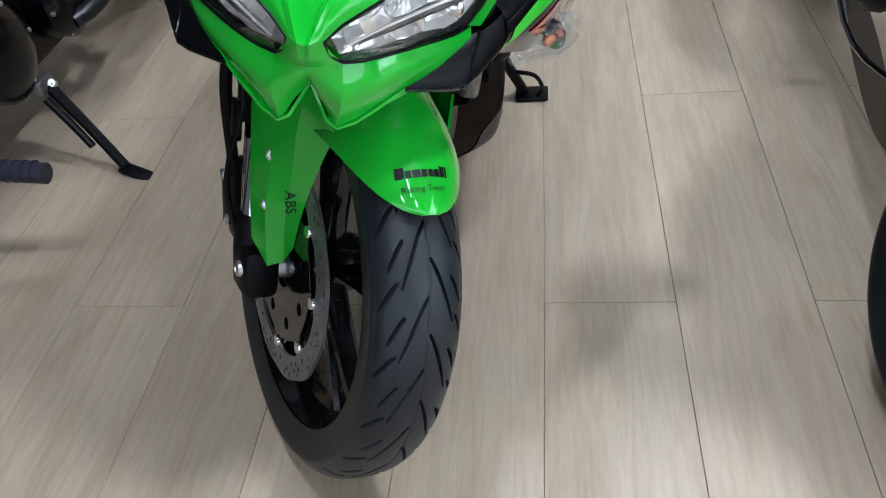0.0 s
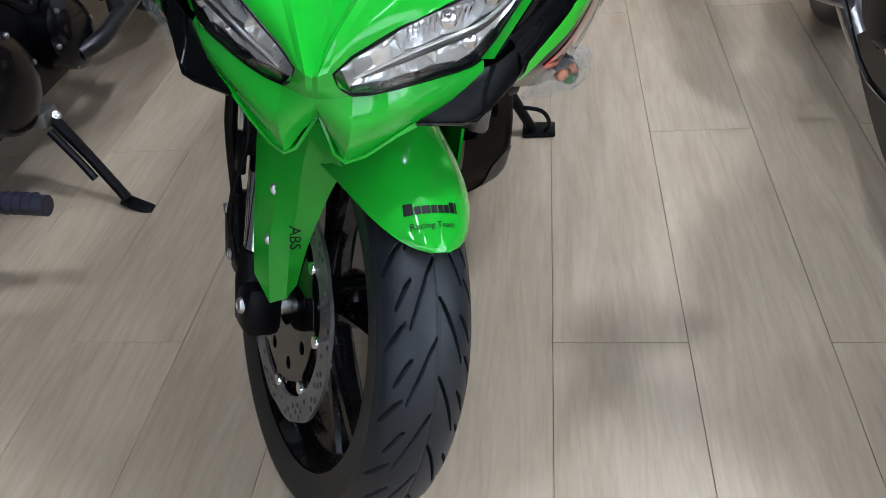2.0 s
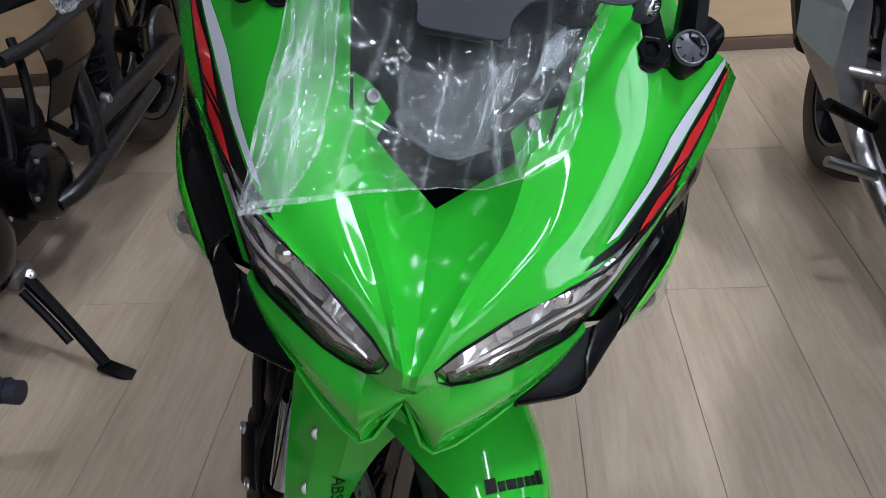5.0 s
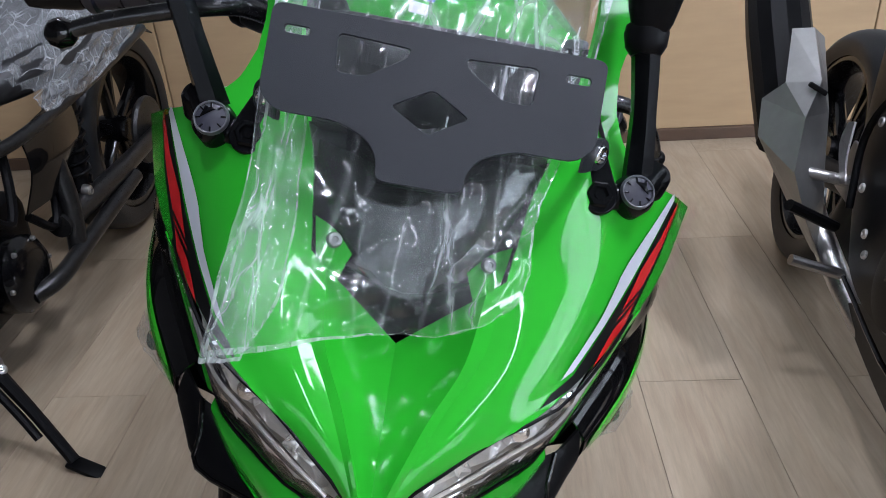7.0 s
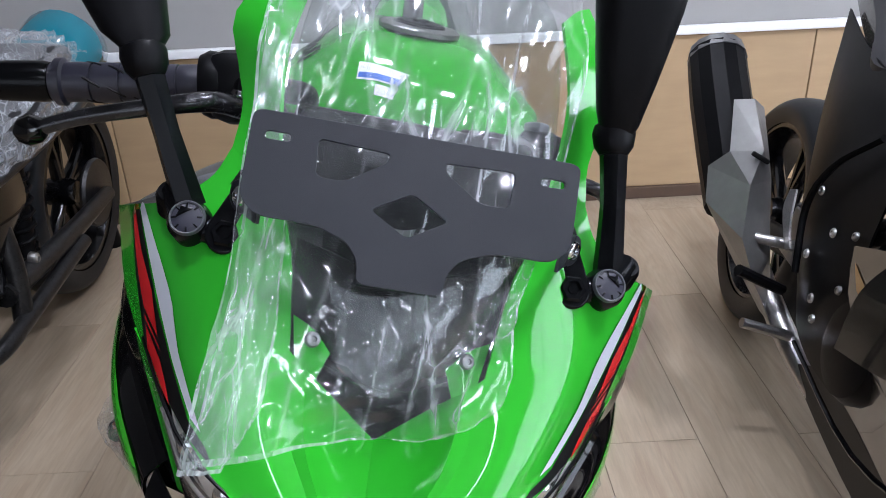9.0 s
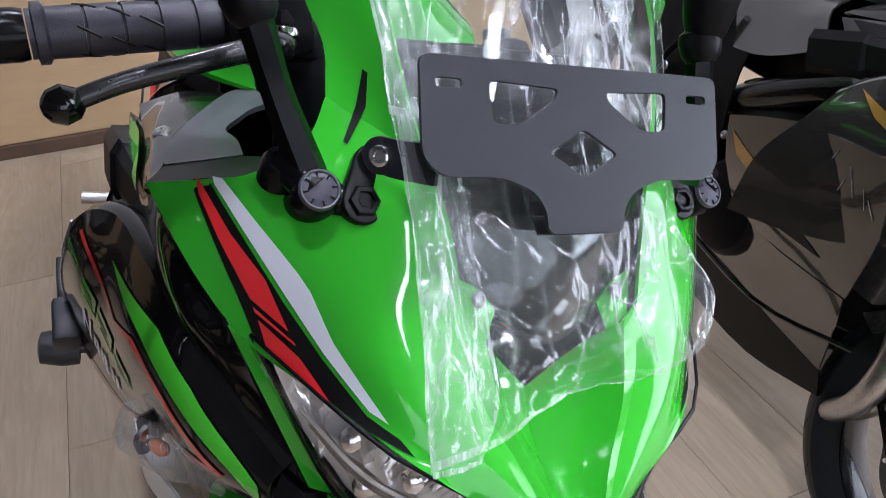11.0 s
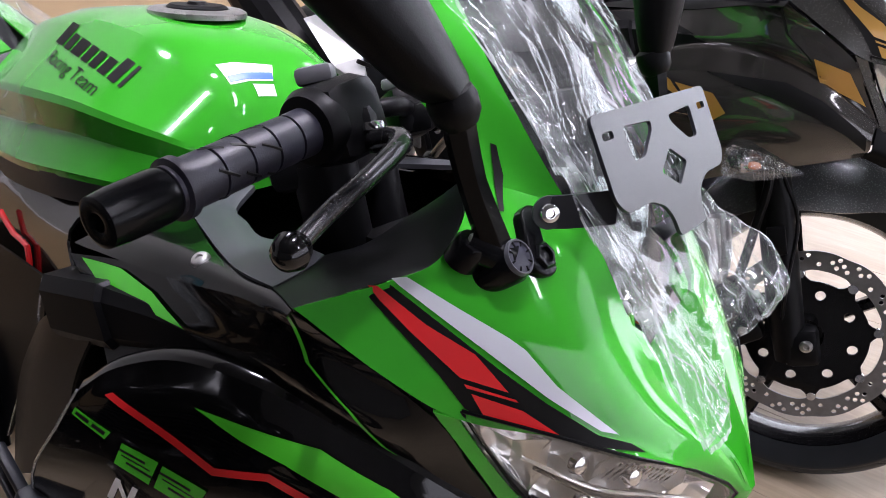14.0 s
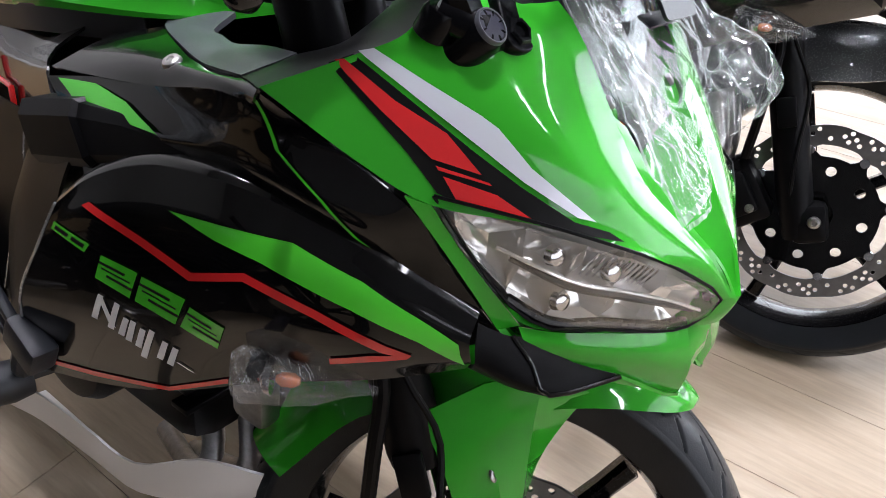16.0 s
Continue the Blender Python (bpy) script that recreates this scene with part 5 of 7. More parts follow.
def mirror(b, s):
    c = Vector((s * 0.1585, 0.0560, 0.9045))
    ax = Vector((s * 0.06, -0.757, 0.65)).normalized()
    a, d = frame_of(ax)
    nut, ear, inner, lobe = Vector((s * 0.1300, 0.0520, 0.8985)), Vector((s * 0.1225, 0.0580, 0.9250)), Vector((s * 0.104, 0.059, 0.915)), Vector((s * 0.176, 0.081, 0.915))
    # cast foot: a web round nut and ear, a strut to the barrel, a lug behind it
    ring = []
    for q, r in ((nut, 0.0130), (ear, 0.0115), (inner, 0.0040)):
        u, v = (q - nut).dot(a), (q - nut).dot(d)
        ring += [(u + r * math.cos(t), v + r * math.sin(t)) for t in np.linspace(0, 2 * math.pi, 20, endpoint=False).tolist()]
    plate_axes = Matrix((a, d, ax)).transposed().to_4x4()
    bm = outline([hull(ring)], 0.016, 0.002)
    bmesh.ops.transform(bm, matrix=Matrix.Translation(nut - ax * 0.011) @ plate_axes, verts=bm.verts)
    joined(bm, tube([tuple(nut - ax * 0.012), tuple(c - ax * 0.014)], 0.0105, 12, 2))
    joined(bm, tube([tuple(c - ax * 0.010), tuple(lobe - ax * 0.010)], [0.0125, 0.0115], 12, 2))
    lathe([(-0.034, 0.0165), (-0.008, 0.0160), (-0.004, 0.0138), (-0.0022, 0.0128)], c, ax, 32, bm)
    lathe([(-0.024, 0.0130), (-0.008, 0.0125), (-0.004, 0.0105)], lobe, (0, -0.45, 0.89), 24, bm)
    mt = part("mirror", bm, JET, b, "black mirror on a slim stalk")
    part("hex_nut", lathe([(-0.010, 0.0112), (0.000, 0.0108), (0.002, 0.0092), (0.002, 0.0066), (-0.003, 0.0062), (-0.003, 0.0042), (0.000, 0.0038), (0.000, 0.0005)], nut, ax, 6), JET, mt, "black hexagonal nut", sharp=20)
    bolt(mt, lobe - Vector((0, -0.45, 0.89)) * 0.004, (0, -0.45, 0.89), 0.0050, STEEL, 0.0045)
    part("cap_ring", lathe([(-0.0035, 0.0133), (-0.0006, 0.0129), (0.0004, 0.0122), (0.0002, 0.0113), (-0.0020, 0.0111)], c, ax, 36, caps=False), TRIM, mt, "thin grey ring round the pivot cap")
    cap = lathe([(-0.0025, 0.0112), (-0.0008, 0.0110), (-0.0002, 0.0080), (0.0001, 0.0020)], c, ax, 36)
    part("pivot_cap", cap, GRIP, mt, "round blue-black pivot cap with notches")
    for k in range(8):
        t = k * math.pi / 4 + 0.2
        q = c - ax * 0.0002 + 0.0092 * (a * math.cos(t) + d * math.sin(t))
        part("cap_notch", block((0.0036, 0.0011, 0.0012), q, 0.0003, turn=Matrix((a * math.cos(t) + d * math.sin(t), d * math.cos(t) - a * math.sin(t), ax)).transposed().to_4x4()), JET, mt)
    kn = Vector((-0.202, 0.094, 1.002)) if s < 0 else Vector((0.144, 0.106, 1.003))
    part("stalk", tube([tuple(c + Vector((s * 0.002, 0.0185, 0.000))), tuple((c + Vector((s * 0.002, 0.0160, 0.001))).lerp(kn, 0.5) + Vector((s * 0.002, 0.004, 0))), tuple(kn)], [0.0120, 0.0098, 0.0112], 6, 4), JET, mt, "slim black faceted stalk", sharp=15)
    part("ball_joint", lathe([(-0.012, 0.011), (-0.006, 0.0150), (0.004, 0.0165), (0.010, 0.0150), (0.013, 0.011)], kn, (kn - c), 20), SATIN, mt)
    rings = []
    out = Vector((s * 0.10, 0.10, 0.98)).normalized() if s > 0 else Vector((-0.28, 0.20, 0.94)).normalized()
    wide = Vector((0.97, -0.14 * s, -0.1 * s)).normalized()
    bk = out.cross(wide).normalized()
    grow, lean, back = (1.0, -0.018, 0.0) if s > 0 else (1.35, -0.034, 0.050)
    for f, w, h in ((0.006, 0.013 / grow, 0.012), (0.016, 0.017, 0.015), (0.05, 0.024, 0.020), (0.10, 0.033, 0.025), (0.15, 0.038, 0.024), (0.185, 0.032, 0.018), (0.20, 0.018, 0.010)):
        w, h = w * grow, h * (1.0 if s > 0 else 1.2)
        cc = kn + out * f + wide * (lean * f / 0.1) + Vector((0, back * f / 0.1, 0))
        rings.append([cc + wide * w * math.copysign(abs(math.cos(t)) ** 0.7, math.cos(t)) + bk * h * math.copysign(abs(math.sin(t)) ** 0.8, math.sin(t)) for t in np.linspace(0, 2 * math.pi, 24, endpoint=False).tolist()])
    part("mirror_head", loft(rings), SATIN, mt, "black mirror housing", sharp=45)
    return mt


def plate_bracket(at):
    """The number plate bracket bolted between the mirrors, with no plate on it."""
    r = root("plate_bracket", at, "black painted steel plate bracket with cut-outs, no plate", "bracket")
    tri_l = rounded([(-0.068, 0.048), (-0.018, 0.045), (-0.020, 0.036), (-0.046, 0.014), (-0.066, 0.014)], 0.006)
    tri_r = [(-x, y) for x, y in tri_l][::-1]
    dia = rounded([(0, 0.014), (0.027, -0.006), (0, -0.026), (-0.027, -0.006)], 0.005)
    sl = [rounded([(x - 0.009, 0.0475), (x + 0.009, 0.0475), (x + 0.009, 0.0395), (x - 0.009, 0.0395)], 0.0038) for x in (-0.094, 0.094)]
    out = [(-0.112, 0.064), (0.112, 0.064), (0.112, -0.012), (0.100, -0.026), (0.060, -0.026), (0.038, -0.036), (0.029, -0.052), (0.029, -0.070), (-0.029, -0.070), (-0.029, -0.052), (-0.038, -0.036), (-0.060, -0.026), (-0.100, -0.026), (-0.112, -0.012)]
    bm = outline([rounded(out, 0.008), tri_l, tri_r, dia, *sl], 0.0022, 0.0004)
    face = part("plate_face", bm, MATTE, r, "flat black plate with triangular cut-outs", Matrix.Translation((-0.004, 0.0205, 0.9535)) @ Matrix.Rotation(radians(58), 4, "X") @ Matrix.Diagonal((1, 0.78, 1, 1)))
    lip = block((0.056, 0.0024, 0.014), (-0.004, 0.0085, 0.9035), 0.0008, turn=Matrix.Rotation(radians(-62), 4, "X"))
    part("folded_lip", lip, MATTE, r, "folded lower lip")
    for s in (-1, 1):
        n = Vector((s * 0.68, -0.70, 0.15)).normalized()
        hole = Vector((s * 0.1225, 0.0585, 0.9265))
        arm = sheet([[(s * 0.1225, 0.0585, 0.9385), (s * 0.1225, 0.0585, 0.9145)], [(s * 0.115, 0.046, 0.942), (s * 0.115, 0.045, 0.917)], [(s * 0.104, 0.020, 0.951), (s * 0.104, 0.016, 0.927)]], 3, 1, 0.0024, (0, 0.2, 0.9))
        lathe([(-0.0020, 0.0105), (-0.0020, 0.0118), (-0.0016, 0.0121), (0.0002, 0.0121), (0.0006, 0.0118), (0.0006, 0.0105)], hole, n, 28, arm)
        a = part("arm", arm, MATTE, r)
        bolt(a, hole, n, 0.0078, CHROME, 0.0046)
    return r


def blinker(b, s, wrapped=True):
    c = Vector((s * 0.236, 0.190, 0.602))
    fw, ow = Vector((-s * 0.58, -0.81, -0.02)), Vector((s * 0.80, -0.58, 0.0))
    rings = []
    for f, w, h in ((-0.012, 0.008, 0.010), (0.0, 0.013, 0.019), (0.025, 0.014, 0.019), (0.055, 0.010, 0.012), (0.085, 0.003, 0.003)):
        rings.append([c + fw * f + ow * (w * math.cos(t) + 0.012) + Z3 * h * math.sin(t) for t in np.linspace(0, 2 * math.pi, 14, endpoint=False).tolist()])
    bl = part("turn_signal", loft(rings), LENS, b, "clear turn signal wrapped in crinkled film")
    bl.visible_shadow = False
    part("bulb", lathe([(-0.010, 0.003), (-0.005, 0.0062), (0.005, 0.0062), (0.010, 0.003)], c + fw * 0.025 + ow * 0.012, fw, 12), AMBER, bl, "amber bulb")
    part("reflector", lathe([(0, 0.005), (0.006, 0.014), (0.012, 0.016)], c + ow * 0.01, fw, 14), CHROME, bl)
    part("stem", tube([tuple(c - ow * 0.04), tuple(c + ow * 0.005)], 0.012, 10, 2), SATIN, bl)
    if wrapped:
        rnd = random.Random(5 + s)
        rg = []
        for f, w, h in ((-0.022, 0.008, 0.020), (-0.014, 0.016, 0.025), (0.0, 0.018, 0.026), (0.025, 0.018, 0.024), (0.05, 0.014, 0.018), (0.075, 0.009, 0.011), (0.100, 0.003, 0.003)):
            rg.append([c + fw * f + ow * 0.012 + (ow * w * math.cos(t) + Z3 * h * math.sin(t)) * rnd.uniform(0.78, 1.14) for t in np.linspace(0, 2 * math.pi, 18, endpoint=False).tolist()])
        wr = part("wrap", loft(rg), SIGNAL_FILM, bl, "crinkled clear film", sharp=12)
        wr.visible_shadow = False


def tank(b, scheme):
    rings = []
    for y, zt, zb, w, wt in ((0.42, 0.870, 0.825, 0.085, 0.05), (0.45, 0.925, 0.826, 0.140, 0.075), (0.50, 0.955, 0.825, 0.176, 0.090), (0.57, 0.972, 0.818, 0.188, 0.098), (0.66, 0.972, 0.803, 0.184, 0.096), (0.75, 0.958, 0.790, 0.168, 0.088), (0.83, 0.930, 0.780, 0.150, 0.075), (0.875, 0.890, 0.775, 0.130, 0.060), (0.895, 0.840, 0.772, 0.10, 0.05)):
        h = zt - zb
        half = [(0, zt), (wt * 0.6, zt - 0.002), (wt, zt - 0.012), (wt + 0.010, zt - 0.020), (w * 0.93, zb + 0.52 * h), (w * 0.945, zb + 0.47 * h), (w * 0.90, zb + 0.28 * h), (w * 0.905, zb + 0.25 * h), (w * 1.0, zb + 0.05 * h), (w * 0.99, zb)]
        pts = [(x, y, z) for x, z in half] + [(-x, y, z) for x, z in half[:0:-1]]
        rings.append(pts)
    g = grid([r + [r[0]] for r in rings], 4, 1)
    bm = loft([[tuple(p) for p in row[:-1]] for row in g])
    tk = part("fuel_tank", bm, scheme["body"], b, scheme["tank_label"], sharp=24)
    for s in (-1, 1):
        band = [[(s * w * 0.985, y, z + 0.002) for y, z, w in ((0.46, 0.826, 0.150), (0.57, 0.818, 0.188), (0.66, 0.803, 0.184), (0.75, 0.790, 0.168), (0.86, 0.777, 0.138))], [(s * w * 0.97, y, z - 0.026) for y, z, w in ((0.46, 0.826, 0.150), (0.57, 0.818, 0.188), (0.66, 0.803, 0.184), (0.75, 0.790, 0.168), (0.86, 0.777, 0.138))]]
        part("tank_trim", sheet(band, 2, 4, 0.003, (0, 0.66, 0.7)), DASH, tk, "dark grey strip under the tank")
    part("filler_ring", lathe([(0, 0.055), (0.006, 0.055), (0.009, 0.05), (0.009, 0.036), (0.004, 0.034)], (0, 0.60, 0.970), (0, 0.06, 1), 36), STEEL, tk, "bright filler ring")
    part("filler_cap", lathe([(0, 0.034), (0.010, 0.034), (0.013, 0.030), (0.013, 0.012), (0.016, 0.010), (0.016, 0.004)], (0, 0.60, 0.970), (0, 0.06, 1), 36), SATIN, tk, "black filler cap")
    if scheme["marks"]:
        tr = tree_of([tk])
        out = Vector((-0.75, 0.0, 0.6))
        e1 = Vector((-0.10, -0.98, -0.14)).normalized()
        e2 = Vector((0.55, -0.02, 0.83)).normalized()
        x = 0.0
        for wd, ht in ((0.024, 0.030), (0.018, 0.021), (0.026, 0.021), (0.018, 0.021), (0.017, 0.021), (0.018, 0.021), (0.017, 0.030), (0.008, 0.030)):
            o = Vector((-0.124, 0.685, 0.932)) + e1 * x
            part("logo_bar", patch([o, o + e1 * (wd - 0.003), o + e1 * (wd - 0.003) + e2 * ht, o + e2 * ht], tr, out, 0.0009), INK, tk, "black logo shape")
            x += wd + 0.002
        w = words("Racing Team", 0.024)
        o = Vector((-0.140, 0.672, 0.912))
        for v in w.verts:
            v.co = o + e1 * v.co.x + e2 * v.co.y
        part("lettering", lay(w, tr, out, 0.0009, 0.012), INK, tk, "black words on the tank")
        up = Vector((0, -0.3, 1))
        st = part("sticker", patch([(-0.068, 0.478, 0.96), (-0.006, 0.462, 0.96), (-0.018, 0.446, 0.95), (-0.068, 0.453, 0.95)][::-1], tr, up, 0.0009), WHITE, tk, "white notice sticker")
        part("sticker_bar", patch([(-0.066, 0.460, 0.96), (-0.014, 0.452, 0.96), (-0.017, 0.447, 0.95), (-0.067, 0.455, 0.95)][::-1], tr, up, 0.0014), BLUE, tk, "blue band of the sticker")
        part("sticker", patch([(-0.045, 0.446, 0.95), (-0.020, 0.442, 0.95), (-0.022, 0.434, 0.94), (-0.045, 0.437, 0.94)][::-1], tr, up, 0.0009), WHITE, tk, "small white label")
    return tk


def rear_end(b, scheme):
    """Frame, engine, seat, tail, rear wheel, stand: what stands behind the fairing."""
    m = Matrix.Translation((0, 1.44, 0.312))
    wheel(b, m, R=0.300, half=0.075, tread=False, rim_mat=scheme["rim"])
    eng = part("engine", block((0.34, 0.34, 0.30), (0, 0.56, 0.47), 0.04), SATIN, b, "black engine block")
    for k in range(7):
        part("fin", block((0.36, 0.03, 0.008), (0, 0.40, 0.40 + 0.03 * k), 0.002), SATIN, eng)
    for s in (-1, 1):
        part("clutch_cover", lathe([(0, 0.085), (0.03, 0.085), (0.045, 0.075), (0.05, 0.05), (0.05, 0.01)], (s * 0.17, 0.58, 0.42), (s, 0, 0), 28), SATIN, eng)
        part("frame_beam", tube([(s * 0.09, 0.20, 0.80), (s * 0.15, 0.40, 0.72), (s * 0.155, 0.65, 0.60), (s * 0.13, 0.86, 0.48)], [0.03, 0.032, 0.03, 0.026], 12), RIM, b, "")
        part("swingarm", tube([(s * 0.12, 0.88, 0.42), (s * 0.13, 1.15, 0.36), (s * 0.12, 1.44, 0.30)], [0.03, 0.03, 0.022], 12), SATIN, b, "")
        peg = part("foot_peg", tube([(s * 0.16, 0.96, 0.42), (s * 0.27, 0.97, 0.42)], 0.011, 12, 2), STEEL, b, "")
        part("heel_plate", block((0.008, 0.10, 0.10), (s * 0.165, 0.98, 0.43), 0.004), ALLOY, b, "")
        part("lower_cowl", sheet(ms(s, scheme.get("low") or [[(0.175, 0.23, 0.56), (0.215, 0.35, 0.52), (0.225, 0.48, 0.50)], [(0.165, 0.27, 0.42), (0.205, 0.38, 0.38), (0.215, 0.55, 0.36)], [(0.09, 0.33, 0.25), (0.13, 0.45, 0.22), (0.15, 0.66, 0.22)]]), 4, 4, 0.003, (0, 0.5, 0.5)), scheme["belly"] if s < 0 else SATIN, b, "belly panel below the fairing")
        if scheme["marks"] and s < 0:
            bp = b.children[-1]
            part("decal_red", patch(L(s, [(0.21, 0.440, 0.298), (0.21, 0.329, 0.366), (0.20, 0.304, 0.345), (0.20, 0.350, 0.280), (0.20, 0.425, 0.250)]), tree_of([bp]), Vector((s, -0.3, 0.2))), RED, bp, "red decal on the belly panel")
        part("header_pipe", tube([(s * 0.06, 0.40, 0.46), (s * 0.08, 0.395, 0.36), (s * 0.085, 0.40, 0.24), (s * 0.06, 0.55, 0.16)], 0.016, 12), ALLOY, b, "steel header pipe")
        part("radiator_tank", block((0.03, 0.05, 0.24), (s * 0.15, 0.30, 0.55), 0.008), ALLOY, b, "")
        part("tail_cowl", sheet(ms(s, [[(0.02, 1.00, 0.86), (0.10, 1.02, 0.83), (0.12, 1.05, 0.76)], [(0.02, 1.25, 0.93), (0.08, 1.26, 0.90), (0.09, 1.26, 0.83)], [(0.01, 1.52, 0.98), (0.04, 1.52, 0.96), (0.045, 1.50, 0.91)]]), 4, 4, 0.003, (0, 1.2, 0.8)), scheme["body"], b, "")
        part("knee_panel", sheet(ms(s, [[(0.160, 0.52, 0.815), (0.205, 0.54, 0.775), (0.222, 0.50, 0.725)], [(0.165, 0.70, 0.785), (0.178, 0.70, 0.735), (0.19, 0.68, 0.66)], [(0.12, 0.92, 0.77), (0.145, 0.92, 0.72), (0.15, 0.92, 0.64)]]), 4, 4, 0.003, (0, 0.7, 0.6)), scheme["side"], b, "black panel under the tank")
        if scheme["marks"]:
            part("rear_fairing", sheet(ms(s, [[(0.250, 0.42, 0.735), (0.240, 0.52, 0.700), (0.225, 0.58, 0.660)], [(0.262, 0.45, 0.66), (0.250, 0.56, 0.60), (0.235, 0.62, 0.57)], [(0.255, 0.50, 0.52), (0.250, 0.60, 0.46), (0.238, 0.655, 0.415)]]), 4, 4, 0.003, (0, 0.6, 0.6)), SATIN, b, "black rear fairing panel")
            fp = part("frame_panel", sheet(ms(s, [[(0.216, 0.576, 0.712), (0.200, 0.72, 0.700), (0.180, 0.90, 0.670)], [(0.222, 0.586, 0.632), (0.205, 0.75, 0.56), (0.185, 0.92, 0.54)], [(0.224, 0.686, 0.455), (0.215, 0.80, 0.36), (0.190, 0.95, 0.34)]]), 4, 4, 0.003, (0, 0.8, 0.55)), SATIN, b, "black frame panel behind the fairing")
            # Highlight on the frame panel's bevel, drawn as a pale grey tube.
            part("panel_edge", tube(ms(s, [[(0.218, 0.576, 0.712), (0.224, 0.580, 0.670), (0.2245, 0.587, 0.632), (0.2265, 0.640, 0.540), (0.226, 0.686, 0.455)]])[0], 0.0013, 6, 3), PALEGREY, fp, "pale strip standing in for the bevel highlight")
            part("rearset", tube(ms(s, [[(0.205, 0.76, 0.56), (0.225, 0.74, 0.50), (0.232, 0.70, 0.43)]])[0], [0.016, 0.024, 0.014], 12, 4), SATIN, fp)
            part("red_trim", tube(ms(s, [[(0.184, 0.728, 0.732), (0.188, 0.692, 0.715), (0.196, 0.647, 0.717), (0.200, 0.640, 0.684)]])[0], 0.0035, 8, 2), RED, b, "thin red trim line")
    part("header_pipe", tube([(-0.10, 0.45, 0.36), (-0.115, 0.43, 0.27), (-0.10, 0.50, 0.19), (-0.06, 0.62, 0.16)], 0.015, 12), ALLOY, b, "steel header pipe")
    part("frame_cover", block((0.29, 0.42, 0.15), (0, 0.63, 0.685), 0.03), SATIN, b, "black frame cover under the tank")
    part("radiator", block((0.28, 0.03, 0.24), (0, 0.30, 0.55), 0.006), MATTE, b, "black radiator")
    seat = [[(-0.13, 0.86, 0.80), (-0.07, 0.86, 0.83), (0.07, 0.86, 0.83), (0.13, 0.86, 0.80)], [(-0.15, 1.0, 0.78), (-0.08, 1.0, 0.80), (0.08, 1.0, 0.80), (0.15, 1.0, 0.78)], [(-0.12, 1.12, 0.84), (-0.07, 1.12, 0.87), (0.07, 1.12, 0.87), (0.12, 1.12, 0.84)], [(-0.07, 1.38, 0.93), (-0.04, 1.38, 0.95), (0.04, 1.38, 0.95), (0.07, 1.38, 0.93)]]
    part("seat", sheet(seat, 5, 4, 0.05, (0, 1.1, 0.4)), VINYL, b, "black seat")
    # stand on the left
    st = part("side_stand", tube([(0.13, 0.80, 0.32), (0.21, 0.84, 0.20), (0.290, 0.875, 0.085)], [0.015, 0.013, 0.011], 12), SATIN, b, "black side stand, down")
    part("stand_foot", block((0.075, 0.055, 0.010), (0.308, 0.88, 0.080), 0.004, turn=Matrix.Rotation(radians(-13.4), 4, "Y")), SATIN, st)
    part("stand_loop", tube([(0.25, 0.855, 0.145), (0.30, 0.845, 0.150), (0.325, 0.855, 0.115), (0.320, 0.865, 0.088)], 0.005, 8), SATIN, st)
    # exhaust on the right
    if scheme.get("muffler"):
        ex = part("muffler", tube([(-0.262, 1.10, 0.43), (-0.272, 1.20, 0.50), (-0.290, 1.32, 0.59), (-0.302, 1.43, 0.67)], [0.060, 0.066, 0.068, 0.066], 14), SATIN, b, "black round muffler", sharp=20)
        part("end_cap", tube([(-0.300, 1.42, 0.663), (-0.304, 1.445, 0.682)], [0.068, 0.062], 14, 2), ALLOY, ex, "silver end cap")
        shield = [[(-0.300, 1.21, 0.626), (-0.265, 1.19, 0.640), (-0.230, 1.217, 0.620)],
                  [(-0.315, 1.08, 0.550), (-0.265, 1.04, 0.575), (-0.225, 1.12, 0.555)],
                  [(-0.338, 1.11, 0.502), (-0.285, 0.99, 0.515), (-0.220, 1.066, 0.512)],
                  [(-0.338, 1.05, 0.445), (-0.290, 0.92, 0.430), (-0.210, 1.02, 0.440)],
                  [(-0.270, 0.98, 0.360), (-0.245, 0.89, 0.350), (-0.200, 0.98, 0.379)],
                  [(-0.200, 0.93, 0.280), (-0.185, 0.89, 0.275), (-0.170, 0.94, 0.265)]]
        part("heat_shield", sheet(shield, 1, 1, 0.004, (-0.2, 1.3, 0.4)), MUFFLER, ex, "faceted brushed silver heat shield", flat=True)
        part("shield_slot", block((0.040, 0.010, 0.010), (-0.270, 1.030, 0.562), 0.003, turn=Matrix.Rotation(radians(20), 4, "Y")), INK, ex)
        part("exhaust_pipe", tube([(-0.09, 0.62, 0.22), (-0.12, 0.80, 0.22), (-0.18, 0.95, 0.30), (-0.25, 1.08, 0.42)], 0.024, 12), STEEL, ex, "steel exhaust pipe")
        side = [[(-0.150, 0.70, 0.80), (-0.150, 0.90, 0.78), (-0.130, 1.10, 0.80), (-0.100, 1.30, 0.84)], [(-0.185, 0.70, 0.62), (-0.180, 0.90, 0.60), (-0.160, 1.05, 0.62), (-0.120, 1.20, 0.66)], [(-0.190, 0.66, 0.45), (-0.185, 0.82, 0.43), (-0.165, 0.98, 0.45), (-0.130, 1.10, 0.50)], [(-0.170, 0.64, 0.30), (-0.165, 0.76, 0.29), (-0.150, 0.88, 0.30), (-0.120, 0.98, 0.34)]]
        part("side_cover", sheet(side, 3, 3, 0.004, (0, 0.9, 0.5)), SATIN, b, "black frame and engine side cover")
